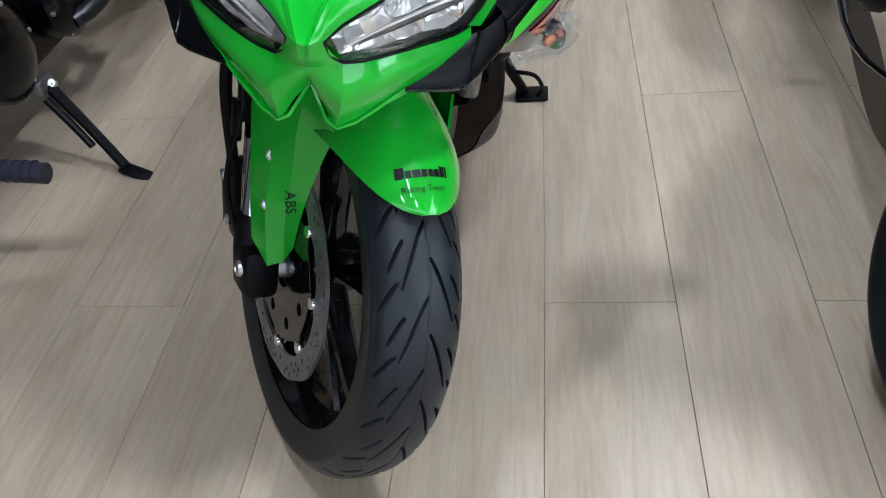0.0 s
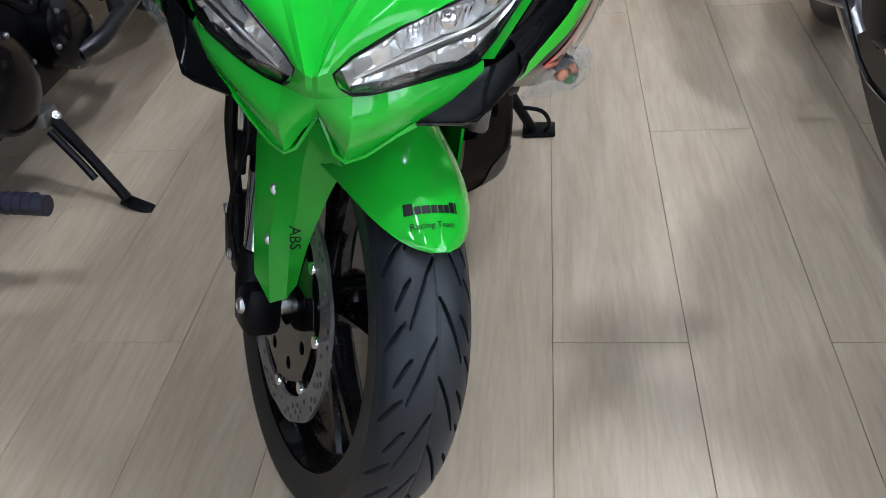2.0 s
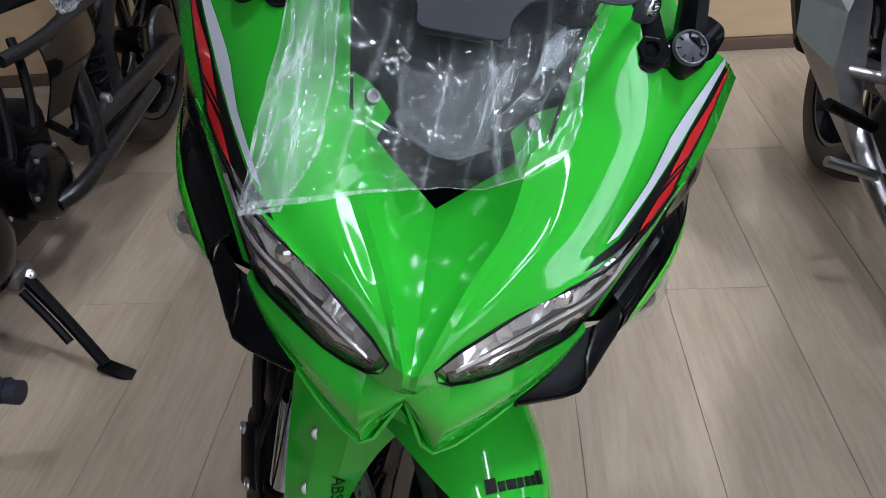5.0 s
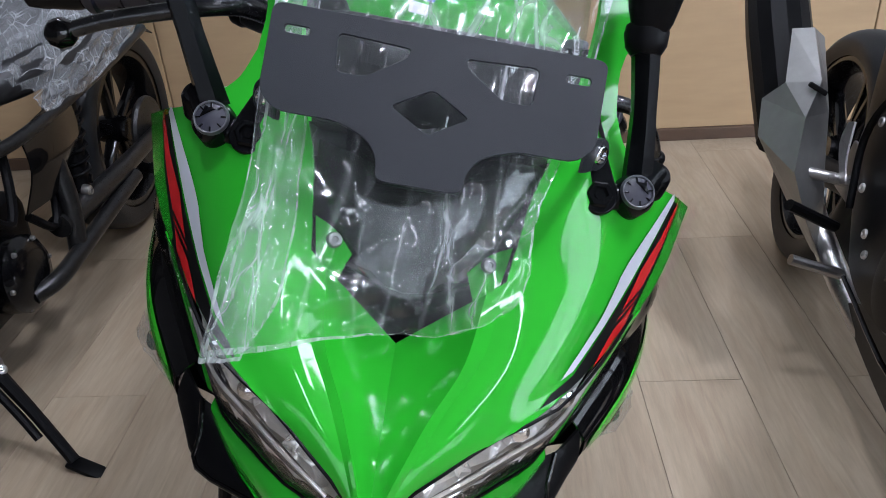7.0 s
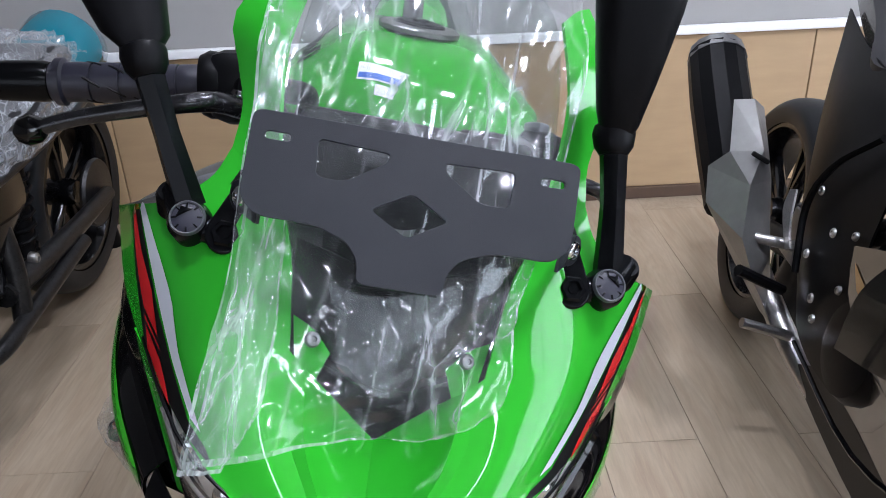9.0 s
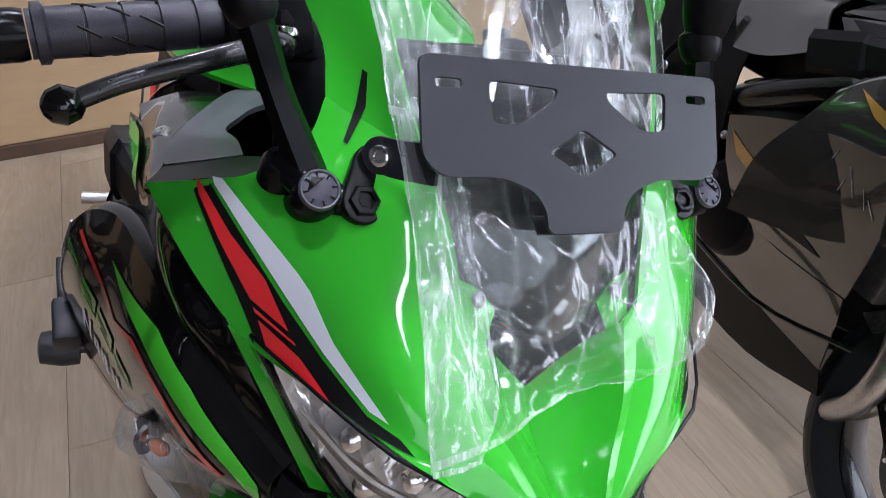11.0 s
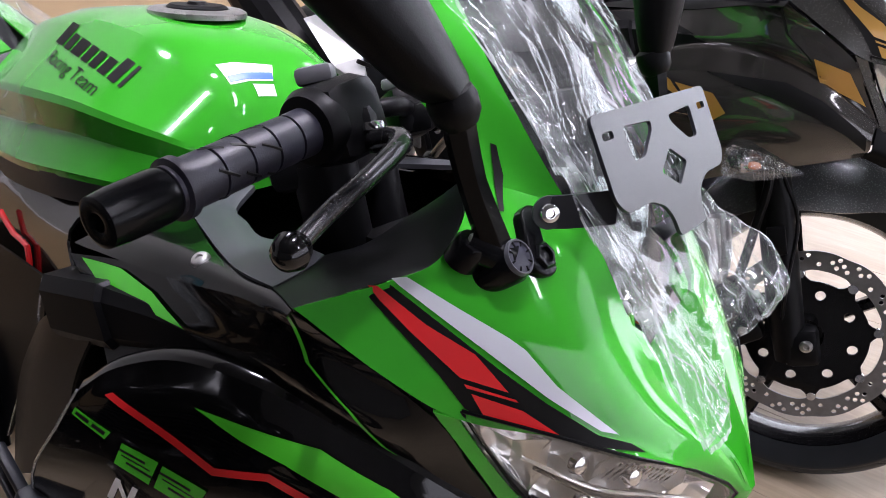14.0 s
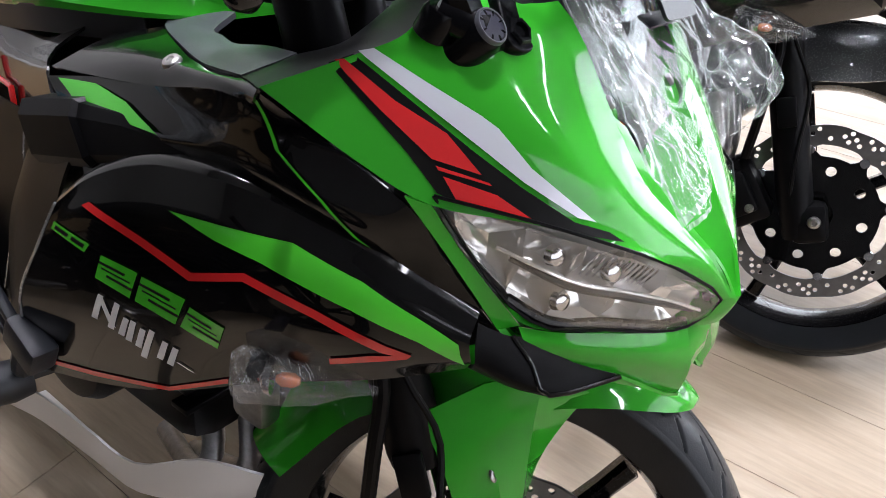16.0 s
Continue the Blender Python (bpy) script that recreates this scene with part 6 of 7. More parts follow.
        part("heel_guard", sheet([[(-0.205, 1.00, 0.520), (-0.205, 0.975, 0.530)], [(-0.210, 0.985, 0.480), (-0.210, 0.935, 0.475)], [(-0.205, 0.925, 0.425), (-0.205, 0.905, 0.435)]], 3, 2, 0.004, (0, 0.9, 0.5)), STEEL, b, "silver heel guard")
        bar = part("passenger_peg", tube([(-0.19, 0.90, 0.350), (-0.30, 0.86, 0.392)], 0.011, 10, 2), SATIN, b)
        part("rider_peg", tube([(-0.17, 0.84, 0.285), (-0.27, 0.83, 0.30)], 0.010, 10, 2), STEEL, b, "")
        for yy, zz in ((0.80, 0.52), (0.86, 0.45), (0.78, 0.40), (0.90, 0.56)):
            bolt(b, (-0.192, yy, zz), (-1, 0, 0), 0.009, STEEL, 0.005)
        part("hose", tube([(-0.19, 0.78, 0.70), (-0.21, 0.86, 0.62), (-0.20, 0.92, 0.52), (-0.19, 0.88, 0.40)], 0.007, 8), SATIN, b)
        part("lower_edge", tube([(-0.19, 0.25, 0.372), (-0.25, 0.40, 0.357), (-0.252, 0.66, 0.372)], 0.004, 6), BLACK, b)


SPORT = dict(low=[[(0.180, 0.255, 0.395), (0.205, 0.330, 0.385), (0.215, 0.449, 0.308), (0.217, 0.555, 0.302), (0.215, 0.693, 0.280), (0.205, 0.820, 0.205)],
                  [(0.165, 0.285, 0.330), (0.195, 0.350, 0.310), (0.205, 0.460, 0.245), (0.207, 0.560, 0.235), (0.205, 0.700, 0.215), (0.195, 0.830, 0.165)],
                  [(0.100, 0.330, 0.250), (0.130, 0.400, 0.215), (0.140, 0.500, 0.170), (0.145, 0.600, 0.160), (0.140, 0.720, 0.155), (0.130, 0.850, 0.140)]], script=WHITE, body=GREEN, side=BLACK, fork=SATIN, rim=RIM, belly=WHITE, marks=True, strip=LIME, stripe_mats=(INK, SILVER, RED, LIME),
             fender_label="bright green front fender with black lettering", cowl_label="bright green nose cowl", side_label="black side fairing with green and red stripes",
             tank_label="bright green fuel tank with black lettering")
DARK = dict(wings=False, fender=PALEGREY, script=GREY, low=[[(0.12, 0.26, 0.46), (0.15, 0.40, 0.42), (0.16, 0.60, 0.40)], [(0.11, 0.30, 0.34), (0.13, 0.42, 0.30), (0.14, 0.62, 0.28)], [(0.08, 0.34, 0.24), (0.10, 0.46, 0.20), (0.11, 0.66, 0.19)]], body=GREY, side=CHARCOAL, fork=SATIN, rim=RIM, belly=CHARCOAL, marks=False, muffler=True, strip=None, stripe_mats=(INK, GREY, GOLD, INK),
            fender_label="silver grey front fender", cowl_label="dark grey nose cowl", side_label="charcoal side fairing with gold stripes", tank_label="dark grey fuel tank")


def sport_bike(name, at, scheme, label, steer, centre, discs):
    b = root(name, at, label, "motorcycle", "motorcycles in the showroom")
    S = steer_frame(centre, steer)
    front_end(b, scheme, S, discs)
    cowl = upper_cowl(b, scheme)
    screen_and_dash(b, scheme)
    for s in (-1, 1):
        headlamp(b, s)
        up, lo = side_fairing(b, scheme, s)
        stripes(b, scheme, s, cowl, up, lo)
        mirror(b, s)
        blinker(b, s)
    tank(b, scheme)
    rear_end(b, scheme)
    return b


LEAN = 13.4
BIKE = pose(0, 0, 0, 0, LEAN, 0)
def slider_bracket(at):
    r = root("frame_slider", at, "black forked frame slider bolted beside the fairing", "frame slider")
    part("block", block((0.030, 0.055, 0.040), (-0.300, 0.462, 0.520), 0.006, turn=Matrix.Rotation(radians(28), 4, "X")), MATTE, r)
    for k, (dy, dz) in enumerate(((0.030, 0.020), (0.042, -0.004))):
        part("prong", block((0.012, 0.060, 0.010), (-0.303, 0.475 + dy, 0.532 + dz), 0.003, turn=Matrix.Rotation(radians(38), 4, "X")), MATTE, r)
    part("stem", tube([(-0.300, 0.475, 0.510), (-0.296, 0.500, 0.470), (-0.280, 0.530, 0.440)], 0.012, 10, 3), MATTE, r)
    part("puck", lathe([(0, 0.012), (0, 0.022), (0.02, 0.024), (0.045, 0.020), (0.048, 0.010)], (-0.285, 0.520, 0.440), (-1, 0.1, 0), 20), MATTE, r)
    part("mount", tube([(-0.20, 0.50, 0.45), (-0.285, 0.515, 0.45)], 0.013, 10, 2), MATTE, r)
    return r


green_bike = sport_bike("motorcycle", BIKE, SPORT, "bright green and black sport motorcycle leaning on its side stand", 31, (-0.006, 0.063, 0.276), (-1,))
plate_bracket(BIKE)
slider_bracket(BIKE)
def dark_fairing(b):
    """Faceted glossy side panels low on the dark machine, with gold flash and embossed strokes."""
    main = part("side_panel", sheet(ms(-1, [[(0.300, 0.250, 0.665), (0.286, 0.430, 0.640), (0.264, 0.590, 0.583)], [(0.258, 0.250, 0.560), (0.256, 0.420, 0.535), (0.252, 0.575, 0.515)], [(0.215, 0.283, 0.440), (0.214, 0.420, 0.431), (0.211, 0.548, 0.428)]]), 2, 2, 0.003, (0, 0.4, 0.5)), CHARCOAL, b, "glossy charcoal side panel with a gold flash", sharp=10)
    tr, out = tree_of([main]), Vector((-1, -0.1, 0.1))
    part("decal_gold", patch(L(-1, [(0.26, 0.570, 0.566), (0.26, 0.493, 0.541), (0.26, 0.436, 0.512), (0.26, 0.488, 0.516), (0.26, 0.548, 0.534)]), tr, out), GOLD, main, "gold decal flash")
    part("decal_black", patch(L(-1, [(0.26, 0.496, 0.509), (0.26, 0.439, 0.511), (0.26, 0.335, 0.474), (0.26, 0.437, 0.470)]), tr, out), INK, main, "black arrow decal")
    for (y0, z0), (y1, z1) in (((0.406, 0.609), (0.378, 0.629)), ((0.378, 0.629), (0.368, 0.594)), ((0.368, 0.594), (0.343, 0.636)), ((0.345, 0.612), (0.335, 0.585)), ((0.322, 0.606), (0.332, 0.580)), ((0.316, 0.626), (0.302, 0.590)), ((0.288, 0.609), (0.280, 0.585)), ((0.277, 0.600), (0.264, 0.580))):
        part("mark_stroke", ribbon(L(-1, [(0.28, y0, z0 + 0.0016), (0.28, y1, z1 + 0.0016)]), L(-1, [(0.28, y0, z0 - 0.0016), (0.28, y1, z1 - 0.0016)]), tr, out), PALEGREY, main, "thin grey mark stroke")
    part("side_panel", sheet(ms(-1, [[(0.2145, 0.286, 0.437), (0.213, 0.420, 0.428), (0.2105, 0.546, 0.425), (0.176, 0.673, 0.328)], [(0.188, 0.292, 0.362), (0.189, 0.420, 0.364), (0.190, 0.530, 0.368), (0.175, 0.670, 0.324)], [(0.165, 0.300, 0.292), (0.170, 0.420, 0.300), (0.172, 0.520, 0.312), (0.174, 0.668, 0.320)]]), 3, 3, 0.003, (0, 0.4, 0.4)), CHARCOAL, b, "glossy charcoal lower panel")
    part("side_panel", sheet(ms(-1, [[(0.163, 0.300, 0.290), (0.168, 0.420, 0.298), (0.170, 0.550, 0.310), (0.168, 0.690, 0.316)], [(0.146, 0.293, 0.242), (0.128, 0.470, 0.185), (0.126, 0.655, 0.184), (0.138, 0.860, 0.218)]]), 3, 3, 0.003, (0, 0.4, 0.4)), SATIN, b, "black lower lip of the fairing")
    for k, (y, z) in enumerate(((0.64, 0.40), (0.70, 0.46), (0.66, 0.52), (0.74, 0.38), (0.72, 0.55), (0.62, 0.47))):
        bolt(b, (-0.196, y, z), (-1, 0, 0.1), 0.008, STEEL, 0.006)
    for k in range(2):
        part("header_pipe", tube([(-0.10 - 0.045 * k, 0.24, 0.46), (-0.125 - 0.045 * k, 0.205, 0.38), (-0.12 - 0.04 * k, 0.225, 0.29), (-0.08 - 0.03 * k, 0.30, 0.20)], 0.019, 14), STEEL, b, "bright steel header pipe")


black_bike = sport_bike("motorcycle", pose(0.90, -0.075, 0, 0, 12, -7), DARK, "black and grey sport motorcycle with gold stripes on its side stand", 20, (-0.006, 0.063, 0.283), (-1,))
dark_fairing(black_bike)


# ---------- wrapping film over the screen ----------
def film(name, parent, rows, nu, nv, amp, freq, seed, label, edge=0.0, material=FILM, soft=False):
    """A thin sheet through rows of points, with folds that run down it; soft: rounded folds and few creases."""
    g = grid(rows, nu, nv)
    h, w = g.shape[:2]
    n = np.cross(np.gradient(g, axis=0), np.gradient(g, axis=1))
    n /= np.linalg.norm(n, axis=2, keepdims=True) + 1e-12
    if n[..., 1].mean() > 0:
        n = -n
    rnd = random.Random(seed)
    off = Vector((rnd.uniform(-9, 9), rnd.uniform(-9, 9), rnd.uniform(-9, 9)))
    bm = bmesh.new()
    vs = []
    for i in range(h):
        row = []
        for j in range(w):
            u, v = j / (w - 1), i / (h - 1)
            phase = u * freq + 0.9 * v + 1.5 * noise.noise(Vector((u * 2, v * 1.5, 0)) + off)
            crease = abs(noise.noise(Vector((u * freq * 2.1 - 2.5 * v, v * freq * 0.7, 3)) + off))
            if soft:
                tilt = 0.8 * noise.noise(Vector((u * 1.7, v * 1.7, 5)) + off)
                one = abs(((1.7 * freq * u + 1.1 * freq * v + tilt) % 1.0) - 0.5)
                two = abs(((1.1 * freq * u - 1.5 * freq * v + tilt * 1.3 + 0.3) % 1.0) - 0.5)
                d = amp * (0.2 + 0.3 * math.sin(2 * math.pi * phase) + 1.1 * one + 0.9 * two + 0.2 * crease)
            else:
                d = amp * (abs((phase % 1.0) - 0.5) * 1.6 + 0.3 * crease)
            p = Vector(g[i, j]) + Vector(n[i, j]) * (abs(d) + 0.002)
            p += Vector((noise.noise(Vector((u * 9, v * 9, 7)) + off), 0, noise.noise(Vector((u * 9, v * 9, 11)) + off))) * edge
            row.append(bm.verts.new(p))
        vs.append(row)
    for i in range(h - 1):
        for j in range(w - 1):
            f = bm.faces.new((vs[i][j], vs[i][j + 1], vs[i + 1][j + 1], vs[i + 1][j]))
            f.material_index = int(i == h - 2 or j in (0, w - 2))
    ob = part(name, bm, (material, HEM), parent, label, sharp=22 if soft else 25)
    ob.visible_shadow = False
    return ob


COVER = [
    [(-0.128, 0.235, 1.100), (-0.085, 0.220, 1.115), (-0.04, 0.207, 1.125), (0.0, 0.205, 1.128), (0.04, 0.210, 1.122), (0.08, 0.220, 1.112), (0.115, 0.235, 1.095)],
    [(-0.130, 0.140, 1.032), (-0.088, 0.120, 1.022), (-0.045, 0.110, 1.015), (0.0, 0.108, 1.012), (0.045, 0.112, 1.015), (0.085, 0.126, 1.022), (0.120, 0.152, 1.035)],
    [(-0.120, 0.062, 0.952), (-0.082, 0.052, 0.940), (-0.040, 0.036, 0.928), (0.0, 0.030, 0.925), (0.040, 0.036, 0.930), (0.078, 0.052, 0.940), (0.104, 0.076, 0.955)],
    [(-0.112, 0.012, 0.890), (-0.078, 0.000, 0.885), (-0.040, -0.014, 0.876), (0.0, -0.020, 0.870), (0.036, -0.016, 0.878), (0.064, -0.006, 0.892), (0.084, 0.010, 0.905)],
    [(-0.113, -0.028, 0.848), (-0.082, -0.040, 0.846), (-0.046, -0.046, 0.842), (-0.010, -0.044, 0.838), (0.022, -0.056, 0.848), (0.050, -0.066, 0.870), (0.074, -0.046, 0.888)],
    [(-0.118, -0.080, 0.796), (-0.082, -0.082, 0.810), (-0.046, -0.064, 0.815), (-0.014, -0.052, 0.818), (0.014, -0.057, 0.828), (0.042, -0.066, 0.846), (0.062, -0.064, 0.856)],
]
wrap = root("plastic_wrap", BIKE, "crumpled clear plastic wrap draped over the windscreen", "plastic wrap")
film("screen_sheet", wrap, COVER[:3], 16, 16, 0.007, 7.0, 3, "tight clear film with long pale folds", 0.002, TAUT)
film("skirt", wrap, COVER[2:], 14, 14, 0.006, 3.0, 8, "loose clear film hanging below the screen", 0.0025, FILM, True)
film("flap", wrap, [
    [(-0.126, 0.150, 1.036), (-0.112, 0.132, 1.026), (-0.094, 0.118, 1.018)],
    [(-0.122, 0.054, 0.950), (-0.106, 0.044, 0.942), (-0.086, 0.036, 0.936)],
    [(-0.116, -0.008, 0.882), (-0.098, -0.016, 0.878), (-0.078, -0.022, 0.874)],
    [(-0.118, -0.050, 0.838), (-0.100, -0.060, 0.838), (-0.080, -0.064, 0.836)],
    [(-0.119, -0.085, 0.797), (-0.108, -0.089, 0.802), (-0.094, -0.090, 0.808)],
], 14, 12, 0.004, 1.6, 12, "doubled edge of clear film", 0.002, FLAP, True)
seat_wrap = root("plastic_wrap", BIKE, "crumpled clear plastic wrap over the seat", "plastic wrap")
film("sheet", seat_wrap, [
    [(-0.20, 0.90, 0.74), (-0.15, 0.88, 0.80), (0.0, 0.87, 0.845), (0.15, 0.88, 0.80), (0.20, 0.90, 0.74)],
    [(-0.21, 1.00, 0.72), (-0.16, 1.00, 0.79), (0.0, 1.00, 0.815), (0.16, 1.00, 0.79), (0.21, 1.00, 0.72)],
    [(-0.19, 1.14, 0.78), (-0.13, 1.14, 0.86), (0.0, 1.14, 0.89), (0.13, 1.14, 0.86), (0.19, 1.14, 0.78)],
    [(-0.13, 1.40, 0.88), (-0.08, 1.40, 0.95), (0.0, 1.40, 0.97), (0.08, 1.40, 0.95), (0.13, 1.40, 0.88)],
], 10, 10, 0.014, 5.0, 33, "", 0.010)


# ---------- the dark cruiser ----------
def cruiser(at):
    b = root("motorcycle", at, "black cruiser motorcycle with plastic-wrapped seat on its side stand", "motorcycle", "motorcycles in the showroom")
    m = Matrix.Translation((-0.17, 1.72, 0.31))
    wheel(b, m, R=0.31, half=0.075, tread=False)
    for k, (y, z, r, h) in enumerate(((0.60, 0.32, 0.105, 0.05), (0.88, 0.30, 0.085, 0.03))):
        e = part("engine_cover", lathe([(-0.16, r * 0.9), (-0.02, r), (0.01, r), (0.022, r * 0.86), (0.028, r * 0.6), (0.03, r * 0.2)], (-0.03 + h * 0.3, y, z), (1, 0, 0.1), 36), RIM, b, "glossy black round engine cover")
        for a in range(6):
            t = a * math.pi / 3
            bolt(e, (-0.015 + h * 0.3, y + r * 0.9 * math.cos(t), z + r * 0.9 * math.sin(t)), (1, 0, 0.1), 0.006, STEEL, 0.008)
    part("crankcase", block((0.22, 0.62, 0.26), (-0.18, 0.74, 0.30), 0.04), SATIN, b, "black crankcase")
    cyl = block((0.20, 0.24, 0.22), (-0.17, 0.60, 0.54), 0.03, turn=Matrix.Rotation(radians(15), 4, "X"))
    for k in range(7):
        block((0.24, 0.28, 0.008), (-0.17, 0.60 - 0.008 * k, 0.45 + 0.03 * k), 0.002, cyl, Matrix.Rotation(radians(15), 4, "X"))
    part("cylinder", cyl, SATIN, b, "finned black cylinder")
    part("cylinder_head", block((0.22, 0.26, 0.08), (-0.17, 0.54, 0.68), 0.02, turn=Matrix.Rotation(radians(15), 4, "X")), BLACK, b)
    part("frame_rail", tube([(0.0, 0.86, 0.255), (0.03, 0.92, 0.265), (0.03, 1.05, 0.275), (0.02, 1.40, 0.30)], 0.020, 14), PIPE, b, "grey lower frame rail")
    part("swingarm", tube([(0.0, 1.02, 0.34), (0.0, 1.35, 0.33), (-0.03, 1.72, 0.31)], [0.028, 0.026, 0.022], 12), PIPE, b, "grey swingarm")
    part("frame_strut", tube([(0.02, 1.04, 0.26), (0.015, 1.06, 0.40), (-0.02, 1.08, 0.56)], 0.022, 12), PIPE, b, "")
    part("cross_bar", tube([(-0.02, 0.86, 0.572), (0.0, 1.0, 0.575), (-0.02, 1.45, 0.59), (-0.06, 1.80, 0.60)], 0.014, 12), PIPE, b, "grey upper frame rail")
    sh = part("shock_absorber", tube([(-0.02, 1.18, 0.36), (-0.04, 1.24, 0.56)], 0.026, 14, 2), SATIN, b, "black shock absorber")
    coil = [(-0.02 - 0.02 * q / 48 + 0.032 * math.cos(q * 0.8), 1.18 + 0.06 * q / 48 + 0.032 * math.sin(q * 0.8), 0.38 + 0.16 * q / 48) for q in range(49)]
    part("spring", tube(coil, 0.005, 6, 1), SATIN, sh)
    bolt(sh, (0.0, 1.16, 0.365), (1, 0, 0), 0.016, STEEL, 0.02)
    part("side_cover", sheet([[(-0.01, 0.98, 0.58), (0.0, 1.10, 0.60), (-0.02, 1.22, 0.60)], [(0.01, 0.96, 0.50), (0.02, 1.08, 0.50), (0.0, 1.20, 0.50)], [(0.0, 0.92, 0.42), (0.01, 1.02, 0.42), (-0.01, 1.12, 0.43)]], 4, 4, 0.004, (-0.3, 1.0, 0.5)), BLACK, b, "glossy black side cover")
    rings = []
    for y, zc, w, h in ((1.02, 0.64, 0.10, 0.035), (1.08, 0.66, 0.15, 0.05), (1.25, 0.655, 0.17, 0.05), (1.42, 0.66, 0.16, 0.055), (1.50, 0.70, 0.14, 0.07), (1.62, 0.72, 0.11, 0.05), (1.78, 0.71, 0.08, 0.03)):
        rings.append([(-0.17 + w * math.copysign(abs(math.cos(t)) ** 0.6, math.cos(t)), y, zc + h * math.copysign(abs(math.sin(t)) ** 0.6, math.sin(t))) for t in np.linspace(0, 2 * math.pi, 28, endpoint=False).tolist()])
    part("seat", loft(rings), VINYL, b, "black seat")
    rings = []
    for y, zc, w, h in ((0.30, 0.74, 0.06, 0.05), (0.40, 0.77, 0.12, 0.09), (0.60, 0.78, 0.15, 0.11), (0.85, 0.75, 0.13, 0.09), (1.02, 0.69, 0.08, 0.05)):
        rings.append([(-0.17 + w * math.cos(t), y, zc + h * math.sin(t)) for t in np.linspace(0, 2 * math.pi, 28, endpoint=False).tolist()])
    part("fuel_tank", loft(rings), BLACK, b, "glossy black fuel tank")
    part("rear_fender", sheet([[(-0.26, 1.45, 0.56), (-0.17, 1.42, 0.60), (-0.08, 1.45, 0.56)], [(-0.26, 1.72, 0.62), (-0.17, 1.72, 0.67), (-0.08, 1.72, 0.62)], [(-0.25, 1.95, 0.55), (-0.17, 1.98, 0.58), (-0.09, 1.95, 0.55)]], 5, 4, 0.004, (-0.17, 1.72, 0.31)), SATIN, b, "black rear fender")
    part("drive_pulley", lathe([(-0.012, 0.03), (-0.012, 0.10), (-0.004, 0.104), (0.006, 0.10), (0.008, 0.06), (0.012, 0.03)], (-0.06, 1.72, 0.31), (1, 0, 0), 40), PIPE, b, "dark rear sprocket")
    pg = part("foot_peg", tube([(-0.03, 0.340, 0.228), (0.08, 0.340, 0.226), (0.176, 0.340, 0.222)], 0.020, 18, 2), GRIP, b, "ribbed rubber foot peg")
    rb = None
    for k in range(6):
        rb = lathe([(0, 0.0195), (0.001, 0.0216), (0.006, 0.0216), (0.007, 0.0195)], (0.06 + 0.018 * k, 0.340, 0.2255), (1, 0, -0.03), 20, rb)
    part("peg_ribs", rb, GRIP, pg, "")
    part("peg_mount", tube([(-0.10, 0.36, 0.26), (-0.05, 0.35, 0.24), (-0.02, 0.340, 0.229)], 0.016, 10), SATIN, b)
    st = part("side_stand", tube([(0.005, 0.675, 0.195), (0.07, 0.65, 0.12), (0.125, 0.625, 0.055), (0.15, 0.612, 0.028)], [0.014, 0.012, 0.012, 0.012], 10, 5), SATIN, b, "black side stand, down")
    part("stand_foot", block((0.085, 0.034, 0.012), (0.178, 0.605, 0.016), 0.005, turn=Matrix.Rotation(radians(12), 4, "Y") @ Matrix.Rotation(radians(-14), 4, "Z")), SATIN, st)
    part("stand_spring", tube([(0.0, 0.655, 0.175), (0.05, 0.638, 0.115), (0.085, 0.622, 0.075)], 0.009, 8), SATIN, st)
    part("stand_bracket", block((0.06, 0.06, 0.035), (-0.02, 0.67, 0.205), 0.008), ALLOY, b, "grey stand bracket")
    bolt(st, (0.012, 0.678, 0.20), (0.6, -0.4, 0.7), 0.012, STEEL, 0.008)
    for k, (y, z) in enumerate(((0.70, 0.46), (0.80, 0.48), (0.95, 0.40))):
        part("hose", tube([(-0.02, y, z), (0.0, y + 0.06, z - 0.05), (-0.02, y + 0.12, z + 0.04), (-0.05, y + 0.16, z + 0.10)], 0.010, 8), SATIN, b)
    wheel(b, Matrix.Translation((-0.17, 0.20, 0.31)), R=0.31, half=0.06, tread=False)
    for s in (-1, 1):
        part("fork_leg", tube([(-0.17 + s * 0.085, 0.20, 0.31), (-0.17 + s * 0.085, 0.33, 0.62), (-0.17 + s * 0.085, 0.42, 0.84)], 0.024, 12), SATIN, b, "black fork leg")
    part("handlebar", tube([(-0.34, 0.47, 0.93), (-0.25, 0.43, 0.90), (-0.09, 0.43, 0.90), (-0.03, 0.47, 0.93)], 0.014, 12), SATIN, b, "black handlebar")
    part("headlamp", lathe([(-0.05, 0.03), (-0.04, 0.065), (0.0, 0.08), (0.05, 0.085), (0.055, 0.075), (0.056, 0.01)], (-0.17, 0.33, 0.78), (0, -1, -0.1), 28), BLACK, b, "round black headlamp")
    return b


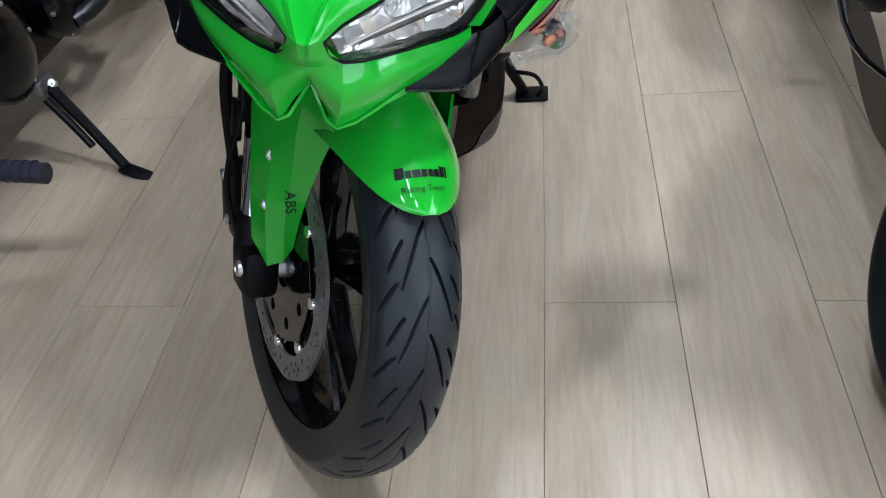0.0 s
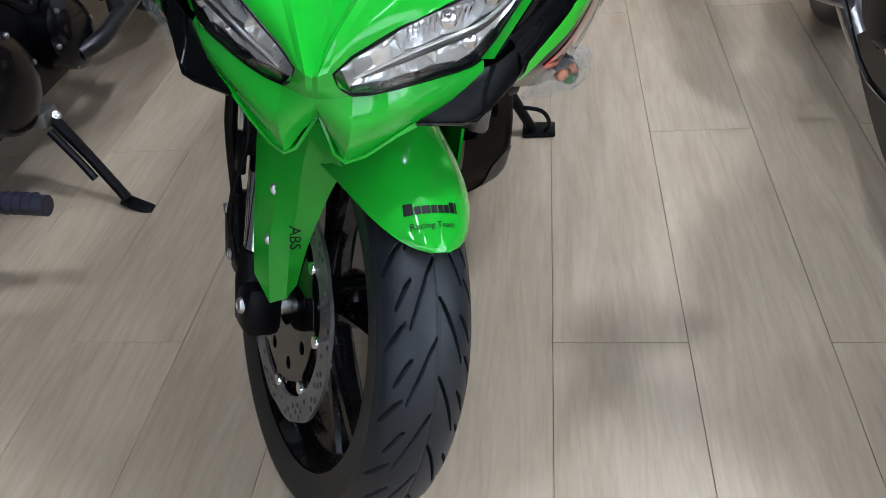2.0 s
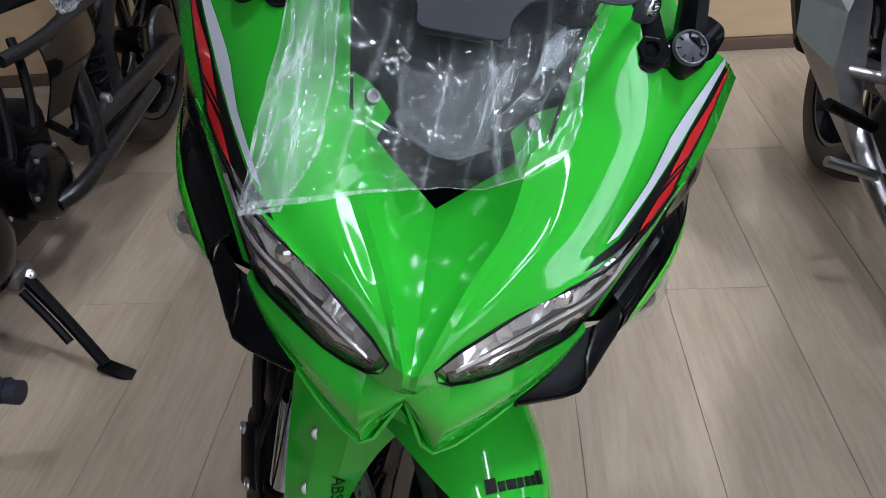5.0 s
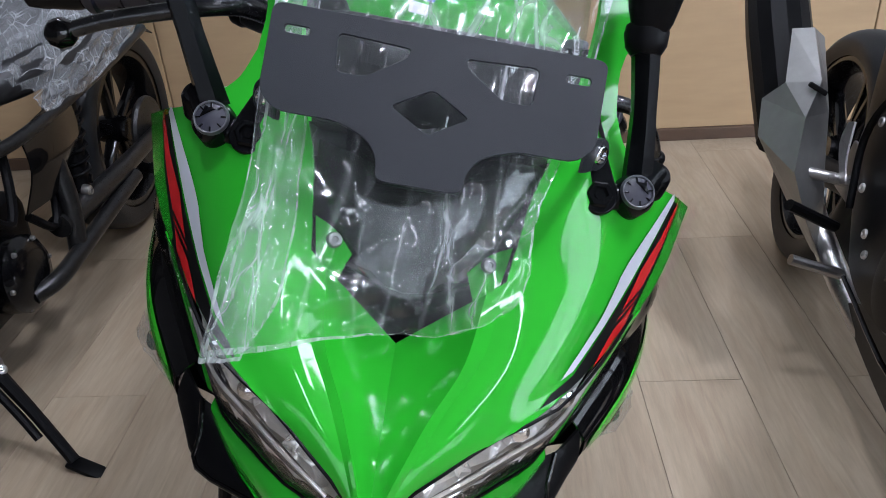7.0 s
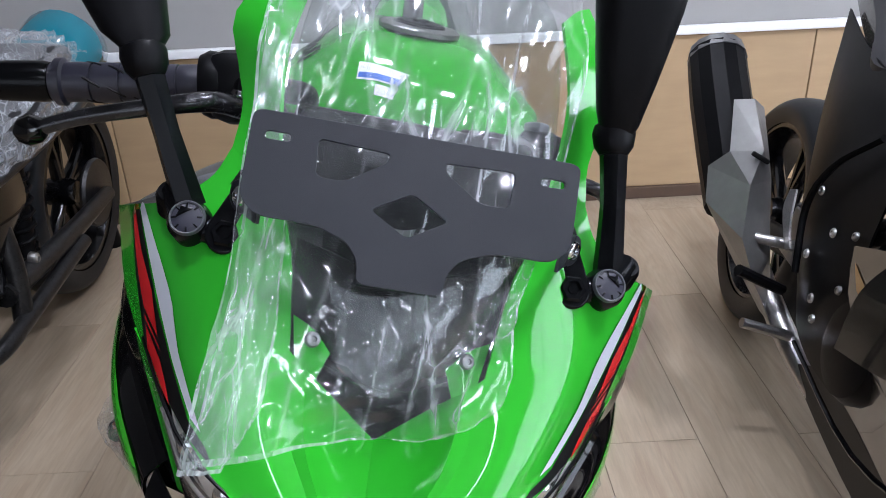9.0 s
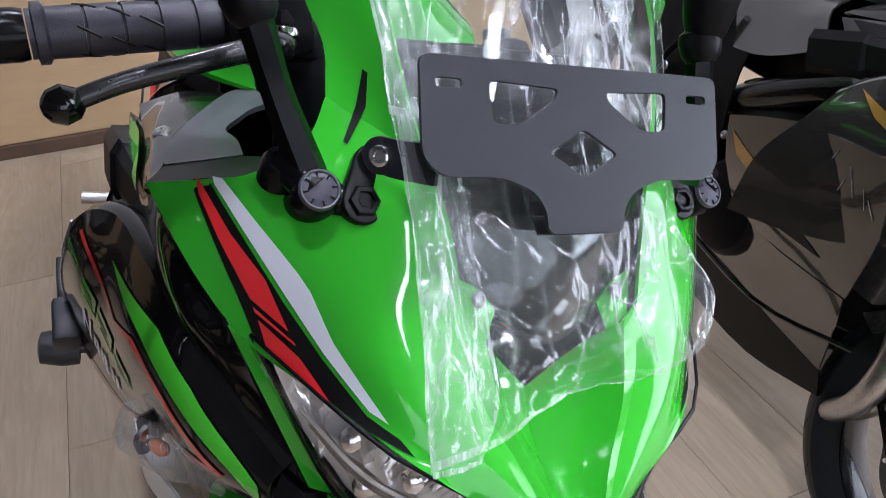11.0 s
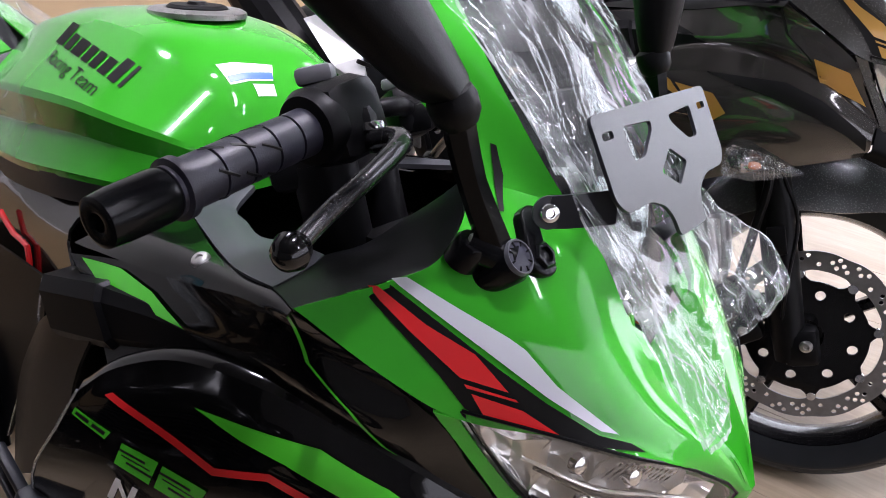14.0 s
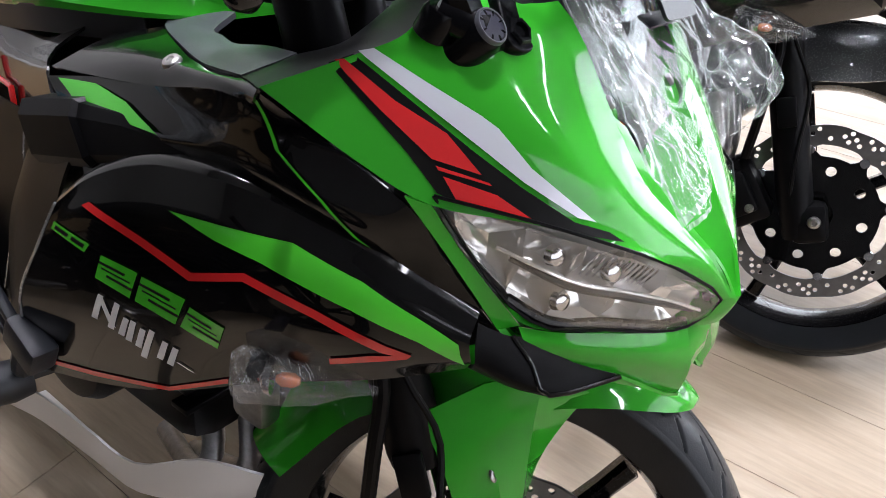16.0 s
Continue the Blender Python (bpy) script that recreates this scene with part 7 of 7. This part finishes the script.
cruiser(pose(-0.745, 0.03, 0, 0, 4, 0))
cruiser_wrap = root("plastic_wrap", pose(-0.745, 0.03, 0, 0, 4, 0), "crumpled clear plastic wrap over a motorcycle seat", "plastic wrap")
DRAPE = [
    [(-0.36, 1.00, 0.66), (-0.26, 1.02, 0.70), (-0.12, 1.02, 0.70), (-0.01, 1.05, 0.66), (0.02, 1.06, 0.60)],
    [(-0.36, 1.25, 0.67), (-0.26, 1.25, 0.72), (-0.12, 1.25, 0.72), (0.01, 1.25, 0.67), (0.03, 1.25, 0.595)],
    [(-0.34, 1.50, 0.72), (-0.25, 1.50, 0.78), (-0.12, 1.50, 0.78), (-0.02, 1.50, 0.72), (0.01, 1.48, 0.61)],
    [(-0.30, 1.80, 0.70), (-0.22, 1.80, 0.75), (-0.13, 1.80, 0.75), (-0.07, 1.80, 0.70), (-0.05, 1.78, 0.62)],
]
film("top_sheet", cruiser_wrap, [row[:4] for row in DRAPE], 20, 18, 0.026, 9.0, 21, "crumpled film over the seat top", 0.012, FILM_THICK)
film("side_drape", cruiser_wrap, [row[2:] for row in DRAPE], 20, 18, 0.020, 5.0, 27, "film hanging down the seat side", 0.012, FILM_THICK)


# ---------- teal motorcycle, mostly hidden behind the cruiser ----------
def teal_bike(at):
    b = root("motorcycle", at, "teal motorcycle mostly hidden behind the black cruiser", "motorcycle", "motorcycles in the showroom")
    rings = []
    for y, zc, w, h in ((-0.10, 0.66, 0.05, 0.05), (-0.04, 0.68, 0.11, 0.10), (0.06, 0.69, 0.13, 0.12), (0.16, 0.67, 0.11, 0.10), (0.22, 0.65, 0.05, 0.05)):
        rings.append([(w * math.cos(t), y, zc + h * math.sin(t)) for t in np.linspace(0, 2 * math.pi, 24, endpoint=False).tolist()])
    part("tank", loft(rings), TEAL, b, "glossy teal tank")
    part("frame", tube([(0, -0.05, 0.60), (0.0, 0.0, 0.40), (0.02, 0.05, 0.0)], 0.03, 12), SATIN, b, "black frame and stand")
    return b


teal_bike(pose(-0.93, 2.0, 0))


# ---------- floor planks ----------
W_PLANK, L_PLANK = 0.2195, 1.265


def planks():
    bm = block((W_PLANK - 0.0009, L_PLANK - 0.0009, 0.006), (0, 0, 0), 0.0006)
    me = bpy.data.meshes.new("plank")
    bm.to_mesh(me)
    bm.free()
    me.materials.append(PLANK)
    for k in range(-19, 20):
        for j in range(-4, 3):
            y0 = (0.2295 if k % 2 == 0 else 0.862) + j * L_PLANK
            yc, x = y0 + L_PLANK / 2, 0.3455 + (k + 0.5) * W_PLANK
            if y0 > WALL_Y - 0.02 or yc < -4.2:
                continue
            ob = new("plank", me)
            ob.parent = floor
            if yc + L_PLANK / 2 > WALL_Y + 0.02:
                ob.scale.y = (WALL_Y + 0.02 - y0) / L_PLANK
                yc = y0 + ob.scale.y * L_PLANK / 2
            ob.location = (x - floor.location.x, yc - floor.location.y, -0.003 - floor.location.z)


planks()
